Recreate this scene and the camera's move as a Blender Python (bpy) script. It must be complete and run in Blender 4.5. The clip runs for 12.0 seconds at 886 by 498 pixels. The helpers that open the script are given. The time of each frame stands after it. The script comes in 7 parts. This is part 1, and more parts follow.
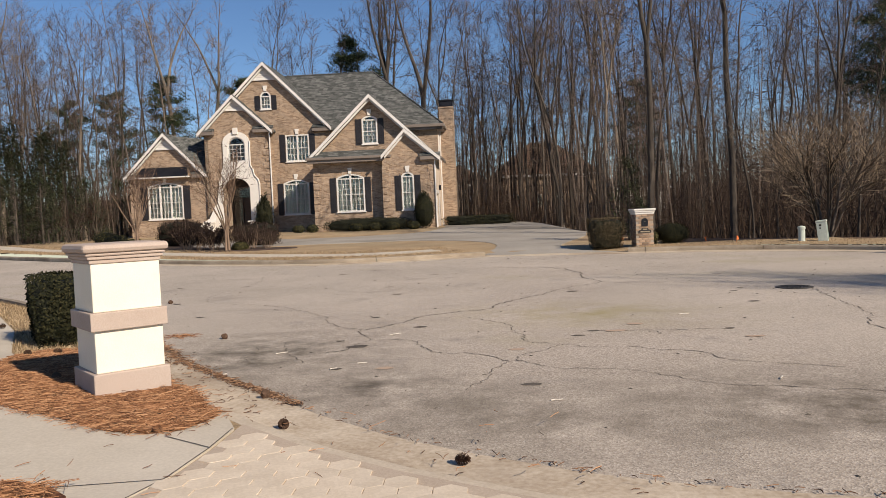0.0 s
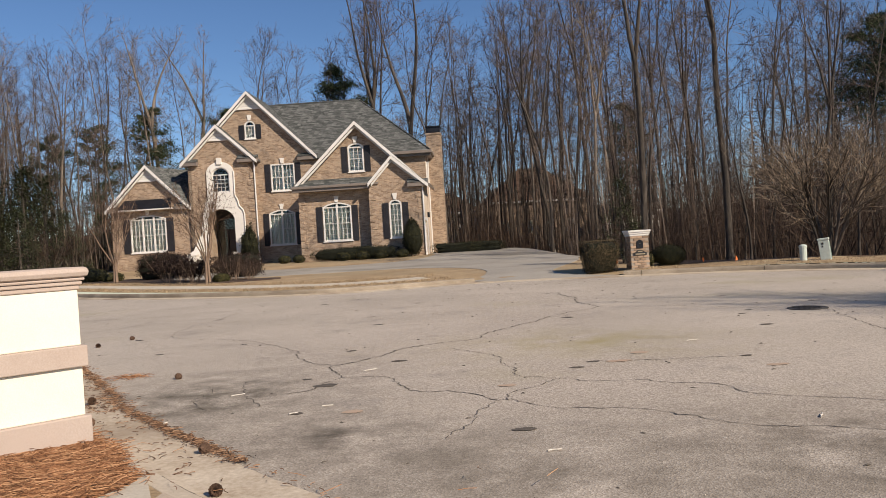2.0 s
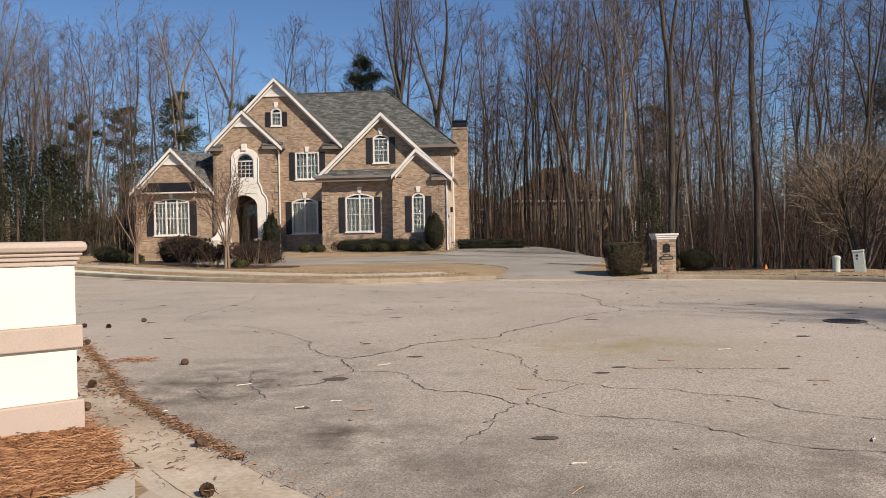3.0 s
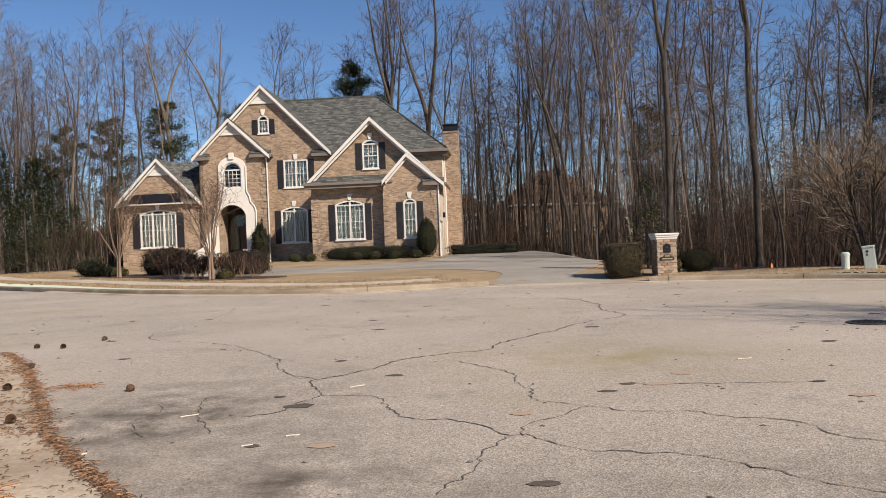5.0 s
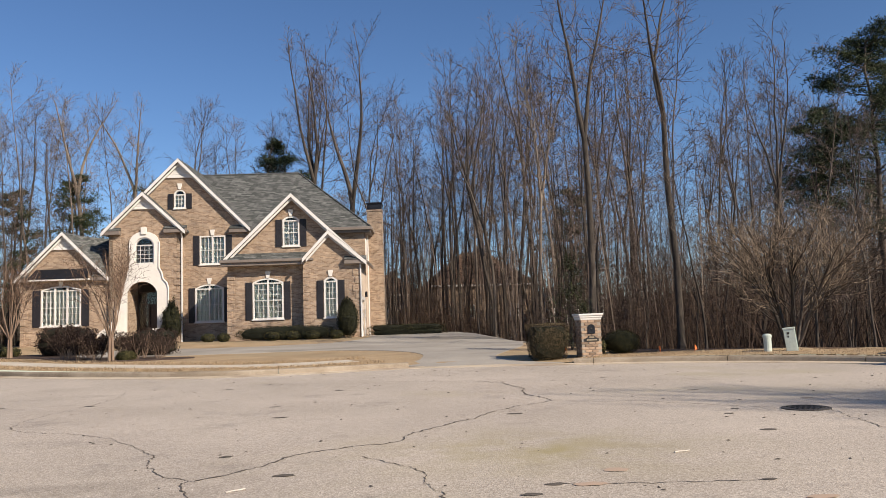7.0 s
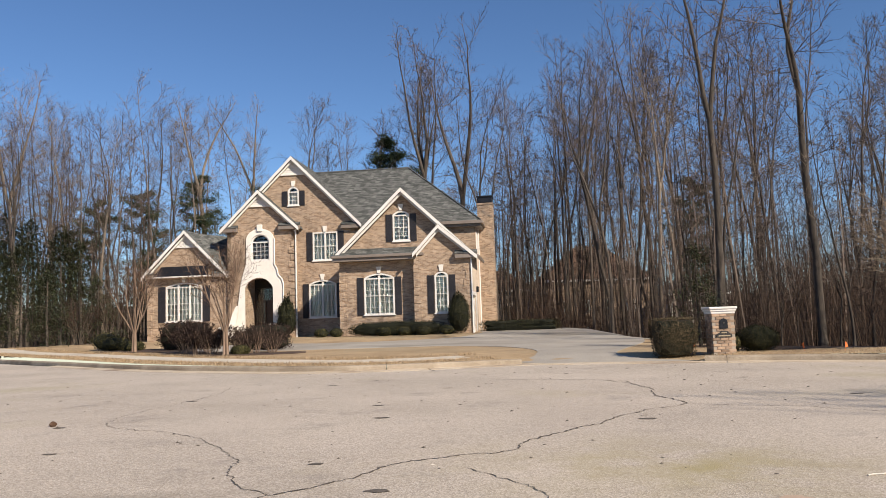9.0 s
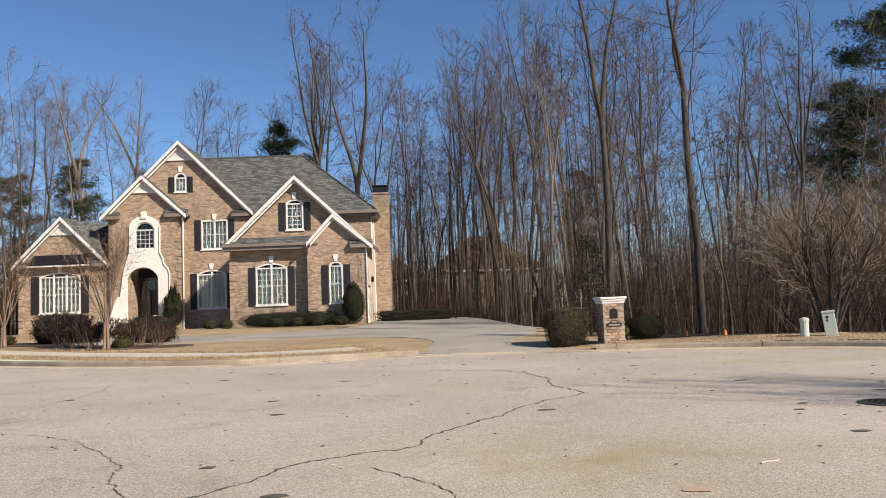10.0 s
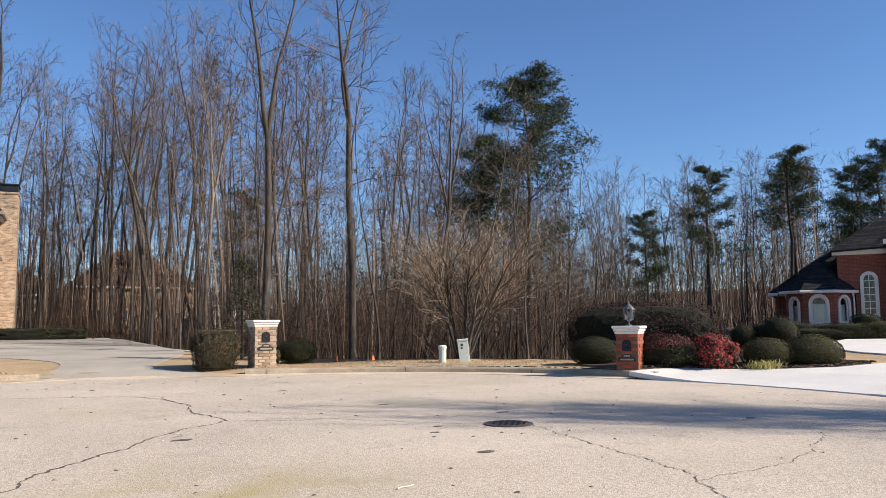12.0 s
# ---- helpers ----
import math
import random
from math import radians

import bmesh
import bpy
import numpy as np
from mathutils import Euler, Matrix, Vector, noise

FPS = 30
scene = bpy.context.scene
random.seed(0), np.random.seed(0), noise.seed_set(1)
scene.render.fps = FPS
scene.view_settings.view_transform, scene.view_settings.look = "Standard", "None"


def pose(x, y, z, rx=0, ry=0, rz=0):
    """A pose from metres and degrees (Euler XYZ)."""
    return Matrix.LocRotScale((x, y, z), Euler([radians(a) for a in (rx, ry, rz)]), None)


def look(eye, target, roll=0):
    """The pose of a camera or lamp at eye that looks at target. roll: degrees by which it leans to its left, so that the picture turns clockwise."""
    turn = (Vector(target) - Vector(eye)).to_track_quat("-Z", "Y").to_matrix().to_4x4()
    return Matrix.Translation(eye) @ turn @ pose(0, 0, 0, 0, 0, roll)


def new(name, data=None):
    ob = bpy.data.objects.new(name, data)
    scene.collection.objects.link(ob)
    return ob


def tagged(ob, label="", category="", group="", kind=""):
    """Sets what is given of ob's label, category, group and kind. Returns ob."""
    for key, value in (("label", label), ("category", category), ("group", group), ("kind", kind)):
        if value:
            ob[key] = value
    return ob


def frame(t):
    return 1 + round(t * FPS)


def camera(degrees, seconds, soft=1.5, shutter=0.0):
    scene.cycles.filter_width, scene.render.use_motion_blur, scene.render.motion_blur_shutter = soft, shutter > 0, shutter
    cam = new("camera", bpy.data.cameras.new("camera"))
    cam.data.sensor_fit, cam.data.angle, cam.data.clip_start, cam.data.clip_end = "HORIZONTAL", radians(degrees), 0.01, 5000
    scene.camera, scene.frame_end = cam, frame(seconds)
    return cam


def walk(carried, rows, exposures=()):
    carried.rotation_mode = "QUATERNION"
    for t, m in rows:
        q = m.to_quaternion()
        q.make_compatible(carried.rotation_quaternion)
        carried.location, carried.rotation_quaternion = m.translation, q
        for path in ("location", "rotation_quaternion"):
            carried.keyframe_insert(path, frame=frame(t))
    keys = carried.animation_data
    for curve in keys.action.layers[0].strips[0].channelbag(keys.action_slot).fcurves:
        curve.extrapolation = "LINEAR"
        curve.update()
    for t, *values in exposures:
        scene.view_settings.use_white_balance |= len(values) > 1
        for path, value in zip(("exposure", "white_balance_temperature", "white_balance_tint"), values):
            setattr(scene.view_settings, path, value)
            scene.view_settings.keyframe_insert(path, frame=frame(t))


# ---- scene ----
cam = camera(59.2, 12.0, 0.7)
PATH = [
    (0, (-0.099, -0.624, 1.545), (-0.052, 1.373, 1.448), -2.4),
    (0.5, (0.005, -0.393, 1.496), (0.034, 1.602, 1.366), -2.2),
    (1, (0.042, -0.144, 1.461), (-0.02, 1.849, 1.314), -1.3),
    (1.5, (0.031, 0.175, 1.468), (0.005, 2.175, 1.453), -2.7),
    (2, (0.066, 0.431, 1.426), (0.138, 2.43, 1.402), -3.5),
    (2.5, (0.058, 0.648, 1.418), (0.111, 2.647, 1.384), -1.1),
    (2.7, (0.059, 0.728, 1.402), (0.08, 2.728, 1.37), -0.9),
    (4.5, (0.189, 1.656, 1.329), (0.202, 3.656, 1.297), -1.2),
    (5, (0.23, 1.926, 1.319), (0.259, 3.925, 1.304), -2.3),
    (5.5, (0.275, 2.19, 1.293), (0.164, 4.187, 1.309), -0.9),
    (6, (0.313, 2.415, 1.269), (0.164, 4.409, 1.244), -1.5),
    (6.5, (0.365, 2.629, 1.27), (0.505, 4.617, 1.439), -2.4),
    (6.7, (0.397, 2.696, 1.273), (0.629, 4.673, 1.463), -1.8),
    (8.3, (0.578, 3.953, 1.22), (0.679, 5.946, 1.357), -3.2),
    (8.5, (0.566, 4.035, 1.215), (0.608, 6.027, 1.393), -2.2),
    (9, (0.507, 4.081, 1.197), (0.448, 6.071, 1.383), -1.9),
    (9.5, (0.439, 4.261, 1.228), (0.539, 6.249, 1.428), -3.4),
    (10, (0.43, 4.303, 1.234), (0.641, 6.286, 1.384), -2.2),
    (10.5, (0.454, 4.429, 1.222), (0.805, 6.394, 1.355), -0.9),
    (11, (0.53, 4.475, 1.229), (1.126, 6.375, 1.413), -0.3),
    (11.5, (0.607, 4.551, 1.214), (1.441, 6.358, 1.415), 0.7),
    (12, (0.615, 4.644, 1.211), (1.633, 6.354, 1.402), -0.5),
]
walk(cam, [(t, look(eye, target, roll)) for t, eye, target, roll in PATH], [(0.0, 0.16, 6850, 11), (2.5, 0.18, 6800, 11), (5.5, 0.3, 6750, 11), (8.5, 0.46, 6700, 10), (10.5, 0.46, 6650, 10), (12.0, 0.8, 6550, 10)])

# ---- world, sun ----
SUN_AZ, SUN_EL = 43.0, 33.5        # degrees right of straight behind the start, and up
to_sun = Vector((math.sin(radians(SUN_AZ)) * math.cos(radians(SUN_EL)),
                 -math.cos(radians(SUN_AZ)) * math.cos(radians(SUN_EL)), math.sin(radians(SUN_EL))))
world = bpy.data.worlds.new("sky")
scene.world = world
world.use_nodes = True
_n = world.node_tree.nodes
_sky = _n.new("ShaderNodeTexSky")
_sky.sky_type = "NISHITA"
_sky.sun_disc = False
_sky.sun_elevation = radians(SUN_EL)
_sky.sun_rotation = math.atan2(to_sun.x, to_sun.y)
_sky.air_density, _sky.dust_density, _sky.ozone_density = 0.92, 0.0, 6.0
_hs = _n.new("ShaderNodeHueSaturation")
_hs.inputs["Saturation"].default_value, _hs.inputs["Hue"].default_value = 1.05, 0.503
world.node_tree.links.new(_sky.outputs[0], _hs.inputs["Color"])
world.node_tree.links.new(_hs.outputs[0], _n["Background"].inputs[0])
_n["Background"].inputs[1].default_value = 0.087
_l = bpy.data.lights.new("sun", "SUN")
_l.energy, _l.angle, _l.color = 5.0, radians(0.53), (1.0, 0.9, 0.77)
sun = new("sun", _l)
sun.matrix_world = look(to_sun * 80, (0, 0, 0))

# ---- materials ----
def nodes_of(name):
    m = bpy.data.materials.new(name)
    m.use_nodes = True
    return m, m.node_tree.nodes, m.node_tree.links, m.node_tree.nodes["Principled BSDF"]


def ramp(n, stops):
    r = n.new("ShaderNodeValToRGB")
    e = r.color_ramp.elements
    while len(e) < len(stops):
        e.new(0.5)
    for s, (p, c) in zip(e, stops):
        s.position, s.color = p, (*c, 1)
    return r


def coat(name, dark, light, rough=0.85, grain=40.0, patch=1.2, bump=0.3, depth=0.01, metal=0.0, spec=0.3, stain=None, lo=0.35, hi=0.65, rand=0.0, stretch=(1, 1, 1)):
    """A surface with fine grain and broad patches between two colours, and a relief."""
    m, n, l, b = nodes_of(name)
    co = n.new("ShaderNodeTexCoord")
    mp = n.new("ShaderNodeMapping")
    mp.inputs["Scale"].default_value = stretch
    l.new(co.outputs["Object"], mp.inputs[0])
    fine, broad = n.new("ShaderNodeTexNoise"), n.new("ShaderNodeTexNoise")
    for t, s, d in ((fine, grain, 5.0), (broad, patch, 4.0)):
        t.inputs["Scale"].default_value, t.inputs["Detail"].default_value = s, d
        t.inputs["Roughness"].default_value = 0.62
        l.new(mp.outputs[0], t.inputs["Vector"])
    mixv = n.new("ShaderNodeMix")
    mixv.inputs[0].default_value = 0.5
    l.new(fine.outputs[0], mixv.inputs[2])
    l.new(broad.outputs[0], mixv.inputs[3])
    r = ramp(n, [(lo, dark), (hi, light)])
    l.new(mixv.outputs[0], r.inputs[0])
    col = r.outputs[0]
    if stain:
        sn = n.new("ShaderNodeTexNoise")
        sn.inputs["Scale"].default_value, sn.inputs["Detail"].default_value = patch * 0.37, 6.0
        l.new(mp.outputs[0], sn.inputs["Vector"])
        sr = ramp(n, [(0.52, (0, 0, 0)), (0.7, (1, 1, 1))])
        l.new(sn.outputs[0], sr.inputs[0])
        mx = n.new("ShaderNodeMix")
        mx.data_type = "RGBA"
        mx.inputs[7].default_value = (*stain, 1)
        l.new(sr.outputs[0], mx.inputs[0])
        l.new(col, mx.inputs[6])
        col = mx.outputs[2]
    if rand:
        oi = n.new("ShaderNodeObjectInfo")
        hs = n.new("ShaderNodeHueSaturation")
        mr = n.new("ShaderNodeMapRange")
        mr.inputs[3].default_value, mr.inputs[4].default_value = 1 - rand, 1 + rand
        l.new(oi.outputs["Random"], mr.inputs[0])
        l.new(mr.outputs[0], hs.inputs["Value"])
        l.new(col, hs.inputs["Color"])
        col = hs.outputs[0]
    l.new(col, b.inputs["Base Color"])
    b.inputs["Roughness"].default_value, b.inputs["Metallic"].default_value = rough, metal
    b.inputs["Specular IOR Level"].default_value = spec
    if bump:
        bp = n.new("ShaderNodeBump")
        bp.inputs["Strength"].default_value, bp.inputs["Distance"].default_value = bump, depth
        l.new(fine.outputs[0], bp.inputs["Height"])
        l.new(bp.outputs[0], b.inputs["Normal"])
    return m


def brickwork(name, cols, mortar, turn=False):
    """Brick courses 76 mm high on upright faces; turn: on faces that look along x."""
    m, n, l, b = nodes_of(name)
    co, sep, com = n.new("ShaderNodeTexCoord"), n.new("ShaderNodeSeparateXYZ"), n.new("ShaderNodeCombineXYZ")
    l.new(co.outputs["Object"], sep.inputs[0])
    l.new(sep.outputs[1 if turn else 0], com.inputs[0])
    l.new(sep.outputs[2], com.inputs[1])
    bt = n.new("ShaderNodeTexBrick")
    bt.inputs["Scale"].default_value = 1.0
    bt.inputs["Brick Width"].default_value, bt.inputs["Row Height"].default_value = 0.213, 0.076
    bt.inputs["Mortar Size"].default_value = 0.005
    bt.inputs["Bias"].default_value = -0.1
    bt.inputs["Color1"].default_value, bt.inputs["Color2"].default_value = (*cols[0], 1), (*cols[1], 1)
    bt.inputs["Mortar"].default_value = (*mortar, 1)
    l.new(com.outputs[0], bt.inputs["Vector"])
    no = n.new("ShaderNodeTexNoise")
    no.inputs["Scale"].default_value, no.inputs["Detail"].default_value = 1.4, 8.0
    no.inputs["Roughness"].default_value = 0.75
    l.new(co.outputs["Object"], no.inputs["Vector"])
    hs = n.new("ShaderNodeHueSaturation")
    mr = n.new("ShaderNodeMapRange")
    mr.inputs[1].default_value, mr.inputs[2].default_value = 0.3, 0.7
    mr.inputs[3].default_value, mr.inputs[4].default_value = 0.72, 1.25
    l.new(no.outputs[0], mr.inputs[0])
    l.new(mr.outputs[0], hs.inputs["Value"])
    l.new(bt.outputs["Color"], hs.inputs["Color"])
    l.new(hs.outputs[0], b.inputs["Base Color"])
    b.inputs["Roughness"].default_value = 0.9
    bp = n.new("ShaderNodeBump")
    bp.invert = True
    bp.inputs["Strength"].default_value, bp.inputs["Distance"].default_value = 0.6, 0.008
    l.new(bt.outputs["Fac"], bp.inputs["Height"])
    l.new(bp.outputs[0], b.inputs["Normal"])
    return m


def shingled(name, dark, light):
    """Roof shingles in rows, each tab its own shade."""
    m, n, l, b = nodes_of(name)
    co, sep, com = n.new("ShaderNodeTexCoord"), n.new("ShaderNodeSeparateXYZ"), n.new("ShaderNodeCombineXYZ")
    l.new(co.outputs["Object"], sep.inputs[0])
    ad = n.new("ShaderNodeMath")
    l.new(sep.outputs[0], ad.inputs[0])
    l.new(sep.outputs[1], ad.inputs[1])
    l.new(ad.outputs[0], com.inputs[0])
    l.new(sep.outputs[2], com.inputs[1])
    bt = n.new("ShaderNodeTexBrick")
    bt.inputs["Scale"].default_value = 1.0
    bt.inputs["Brick Width"].default_value, bt.inputs["Row Height"].default_value = 0.3, 0.1
    bt.inputs["Mortar Size"].default_value = 0.006
    bt.inputs["Color1"].default_value, bt.inputs["Color2"].default_value = (*dark, 1), (*light, 1)
    bt.inputs["Mortar"].default_value = (*[c * 0.45 for c in dark], 1)
    l.new(com.outputs[0], bt.inputs["Vector"])
    no = n.new("ShaderNodeTexNoise")
    no.inputs["Scale"].default_value, no.inputs["Detail"].default_value = 6.5, 9.0
    no.inputs["Roughness"].default_value = 0.85
    l.new(co.outputs["Object"], no.inputs["Vector"])
    mr = n.new("ShaderNodeMapRange")
    mr.inputs[1].default_value, mr.inputs[2].default_value = 0.32, 0.68
    mr.inputs[3].default_value, mr.inputs[4].default_value = 0.55, 1.5
    l.new(no.outputs[0], mr.inputs[0])
    hs = n.new("ShaderNodeHueSaturation")
    l.new(mr.outputs[0], hs.inputs["Value"])
    l.new(bt.outputs["Color"], hs.inputs["Color"])
    l.new(hs.outputs[0], b.inputs["Base Color"])
    b.inputs["Roughness"].default_value, b.inputs["Specular IOR Level"].default_value = 0.95, 0.12
    return m


def islands(name, dark, light, rough=0.8, spec=0.25, trans=0.0, mid=None):
    """Leaves, needles or twigs: each piece its own shade."""
    m, n, l, b = nodes_of(name)
    g = n.new("ShaderNodeNewGeometry")
    r = ramp(n, [(0.0, dark), (0.55, mid), (1.0, light)] if mid else [(0.0, dark), (1.0, light)])
    l.new(g.outputs["Random Per Island"], r.inputs[0])
    l.new(r.outputs[0], b.inputs["Base Color"])
    b.inputs["Roughness"].default_value, b.inputs["Specular IOR Level"].default_value = rough, spec
    return m


def asphalt():
    """Old pale asphalt: stones in grey binder, worn broad patches, yellowish and dark stains."""
    m, n, l, b = nodes_of("worn_asphalt")
    co = n.new("ShaderNodeTexCoord")

    def tex(kind, scale, detail=4.0, rough=0.6):
        t = n.new(kind)
        t.inputs["Scale"].default_value = scale
        if kind == "ShaderNodeTexNoise":
            t.inputs["Detail"].default_value, t.inputs["Roughness"].default_value = detail, rough
        l.new(co.outputs["Object"], t.inputs["Vector"])
        return t

    def blend(fac, a, bcol):
        mx = n.new("ShaderNodeMix")
        mx.data_type = "RGBA"
        l.new(fac, mx.inputs[0])
        l.new(a, mx.inputs[6])
        if isinstance(bcol, tuple):
            mx.inputs[7].default_value = (*bcol, 1)
        else:
            l.new(bcol, mx.inputs[7])
        return mx.outputs[2]
    stones = tex("ShaderNodeTexVoronoi", 80.0)
    fine = tex("ShaderNodeTexNoise", 60.0, 6.0, 0.75)
    broad = tex("ShaderNodeTexNoise", 0.28, 5.0, 0.55)
    base = ramp(n, [(0.32, (0.34, 0.285, 0.23)), (0.68, (0.53, 0.45, 0.37))])
    l.new(broad.outputs[0], base.inputs[0])
    sp = ramp(n, [(0.0, (0.1, 0.085, 0.07)), (0.45, (0.42, 0.36, 0.295)), (0.8, (0.66, 0.58, 0.485)), (1.0, (0.85, 0.77, 0.67))])
    l.new(stones.outputs["Color"], sp.inputs[0])
    half = n.new("ShaderNodeValue")
    half.outputs[0].default_value = 0.5
    col = blend(half.outputs[0], base.outputs[0], sp.outputs[0])
    st = tex("ShaderNodeTexNoise", 0.17, 6.0, 0.6)
    sr = ramp(n, [(0.56, (0, 0, 0)), (0.72, (0.6, 0.6, 0.6))])
    l.new(st.outputs[0], sr.inputs[0])
    col = blend(sr.outputs[0], col, (0.36, 0.31, 0.19))
    dk = tex("ShaderNodeTexNoise", 0.9, 7.0, 0.7)
    dr = ramp(n, [(0.56, (0, 0, 0)), (0.75, (0.5, 0.5, 0.5))])
    l.new(dk.outputs[0], dr.inputs[0])
    col = blend(dr.outputs[0], col, (0.13, 0.12, 0.115))
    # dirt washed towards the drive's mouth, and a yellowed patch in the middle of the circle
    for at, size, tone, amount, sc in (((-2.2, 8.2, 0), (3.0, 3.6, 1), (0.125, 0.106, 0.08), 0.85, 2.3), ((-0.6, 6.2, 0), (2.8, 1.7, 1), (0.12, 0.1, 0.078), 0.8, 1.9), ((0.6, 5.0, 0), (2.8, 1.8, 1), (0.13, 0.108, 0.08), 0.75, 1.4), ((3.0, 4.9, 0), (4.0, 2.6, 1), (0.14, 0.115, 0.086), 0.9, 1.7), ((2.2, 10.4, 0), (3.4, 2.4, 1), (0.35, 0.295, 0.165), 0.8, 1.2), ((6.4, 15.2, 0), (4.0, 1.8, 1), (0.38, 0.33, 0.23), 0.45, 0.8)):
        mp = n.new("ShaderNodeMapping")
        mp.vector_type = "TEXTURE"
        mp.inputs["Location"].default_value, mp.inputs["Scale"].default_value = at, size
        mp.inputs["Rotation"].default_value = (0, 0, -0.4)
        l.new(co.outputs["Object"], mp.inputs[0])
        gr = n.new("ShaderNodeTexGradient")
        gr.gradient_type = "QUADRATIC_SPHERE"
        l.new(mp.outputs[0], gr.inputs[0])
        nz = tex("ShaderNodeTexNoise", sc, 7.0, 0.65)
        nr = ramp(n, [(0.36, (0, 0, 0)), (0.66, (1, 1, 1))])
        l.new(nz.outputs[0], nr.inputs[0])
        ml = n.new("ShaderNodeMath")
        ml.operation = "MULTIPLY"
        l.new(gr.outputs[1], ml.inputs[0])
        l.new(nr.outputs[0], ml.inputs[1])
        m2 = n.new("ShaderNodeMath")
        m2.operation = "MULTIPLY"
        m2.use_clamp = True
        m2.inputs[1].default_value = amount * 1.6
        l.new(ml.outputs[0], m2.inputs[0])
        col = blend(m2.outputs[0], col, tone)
    l.new(col, b.inputs["Base Color"])
    b.inputs["Roughness"].default_value, b.inputs["Specular IOR Level"].default_value = 0.85, 0.25
    bp = n.new("ShaderNodeBump")
    bp.inputs["Strength"].default_value, bp.inputs["Distance"].default_value = 0.5, 0.006
    l.new(stones.outputs["Distance"], bp.inputs["Height"])
    l.new(bp.outputs[0], b.inputs["Normal"])
    return m


def glassy(name, tint, rough=0.05):
    m, n, l, b = nodes_of(name)
    b.inputs["Base Color"].default_value = (*tint, 1)
    b.inputs["Roughness"].default_value = rough
    b.inputs["Transmission Weight"].default_value = 1.0
    b.inputs["IOR"].default_value = 1.45
    return m


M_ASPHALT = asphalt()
M_GUTTER = coat("gutter_concrete", (0.36, 0.275, 0.19), (0.63, 0.535, 0.415), grain=26, patch=1.5, stain=(0.27, 0.2, 0.14))
M_CURB = coat("curb_concrete", (0.19, 0.145, 0.098), (0.42, 0.35, 0.265), grain=30, patch=1.1, stain=(0.13, 0.095, 0.066))
M_WALKWAY = coat("sidewalk_concrete", (0.46, 0.4, 0.315), (0.62, 0.55, 0.45), grain=45, patch=0.9, bump=0.15, stain=(0.42, 0.36, 0.29))
M_DRIVE = coat("driveway_concrete", (0.25, 0.225, 0.19), (0.42, 0.38, 0.325), grain=30, patch=0.35, stain=(0.165, 0.145, 0.12))
M_WHITE_DRIVE = coat("pale_driveway_concrete", (0.5, 0.48, 0.46), (0.63, 0.61, 0.585), grain=30, patch=0.6)
M_STAMPED = coat("stamped_tan_concrete", (0.55, 0.452, 0.342), (0.72, 0.612, 0.48), grain=38, patch=1.6, bump=0.5, depth=0.006, rand=0.07)
M_JOINT = coat("stamped_joint", (0.4, 0.315, 0.24), (0.55, 0.45, 0.35), grain=60)
M_EDGING = coat("pale_edging_concrete", (0.45, 0.37, 0.28), (0.64, 0.55, 0.43), grain=40, patch=1.4, stain=(0.36, 0.28, 0.2))
M_GRASS = coat("dormant_lawn", (0.24, 0.165, 0.09), (0.5, 0.365, 0.22), grain=22, patch=0.55, bump=0.9, depth=0.03, stain=(0.34, 0.265, 0.165))
M_FLOOR = coat("leaf_litter_soil", (0.035, 0.022, 0.014), (0.14, 0.085, 0.05), grain=14, patch=0.7, bump=0.9, depth=0.05)
M_BLADE = islands("dry_grass_blades", (0.16, 0.105, 0.055), (0.54, 0.41, 0.26), mid=(0.34, 0.245, 0.145))
M_STRAW = islands("pine_straw", (0.1, 0.042, 0.02), (0.5, 0.28, 0.15), mid=(0.3, 0.14, 0.066))
M_LITTER = islands("gutter_litter_bits", (0.05, 0.028, 0.018), (0.36, 0.22, 0.13), mid=(0.17, 0.09, 0.05))
M_STRAW_BED = coat("pine_straw_bed", (0.08, 0.03, 0.015), (0.33, 0.15, 0.065), grain=30, patch=4, bump=1.0, depth=0.02)
M_MULCH = coat("dark_mulch", (0.03, 0.02, 0.015), (0.12, 0.08, 0.06), grain=25, patch=2, bump=1.0, depth=0.03)
M_BRICK = brickwork("tan_brick", ((0.235, 0.158, 0.105), (0.44, 0.32, 0.222)), (0.46, 0.385, 0.305))
M_BRICK_SIDE = brickwork("tan_brick_side", ((0.235, 0.158, 0.105), (0.44, 0.32, 0.222)), (0.46, 0.385, 0.305), True)
M_RED = brickwork("red_brick", ((0.17, 0.045, 0.03), (0.25, 0.07, 0.045)), (0.24, 0.14, 0.1))
M_RED_SIDE = brickwork("red_brick_side", ((0.17, 0.045, 0.03), (0.25, 0.07, 0.045)), (0.24, 0.14, 0.1), True)
M_TANPIECE = coat("tan_brick_piece", (0.2, 0.135, 0.09), (0.38, 0.27, 0.19), grain=60, patch=6, rand=0.35)
M_REDPIECE = coat("red_brick_piece", (0.2, 0.055, 0.034), (0.36, 0.1, 0.058), grain=60, patch=6, rand=0.25)
M_MORTAR = coat("mortar", (0.24, 0.2, 0.16), (0.38, 0.33, 0.27), grain=60)
M_RED_MORTAR = coat("red_mortar", (0.1, 0.055, 0.04), (0.19, 0.11, 0.08), grain=60)
M_PEWTER = coat("pewter_metal", (0.1, 0.1, 0.095), (0.24, 0.235, 0.22), rough=0.4, metal=0.7, grain=25, bump=0.05)
M_ROOF = shingled("grey_green_shingle", (0.06, 0.063, 0.06), (0.15, 0.15, 0.142))
M_ROOF_DARK = shingled("black_shingle", (0.014, 0.014, 0.015), (0.036, 0.035, 0.037))
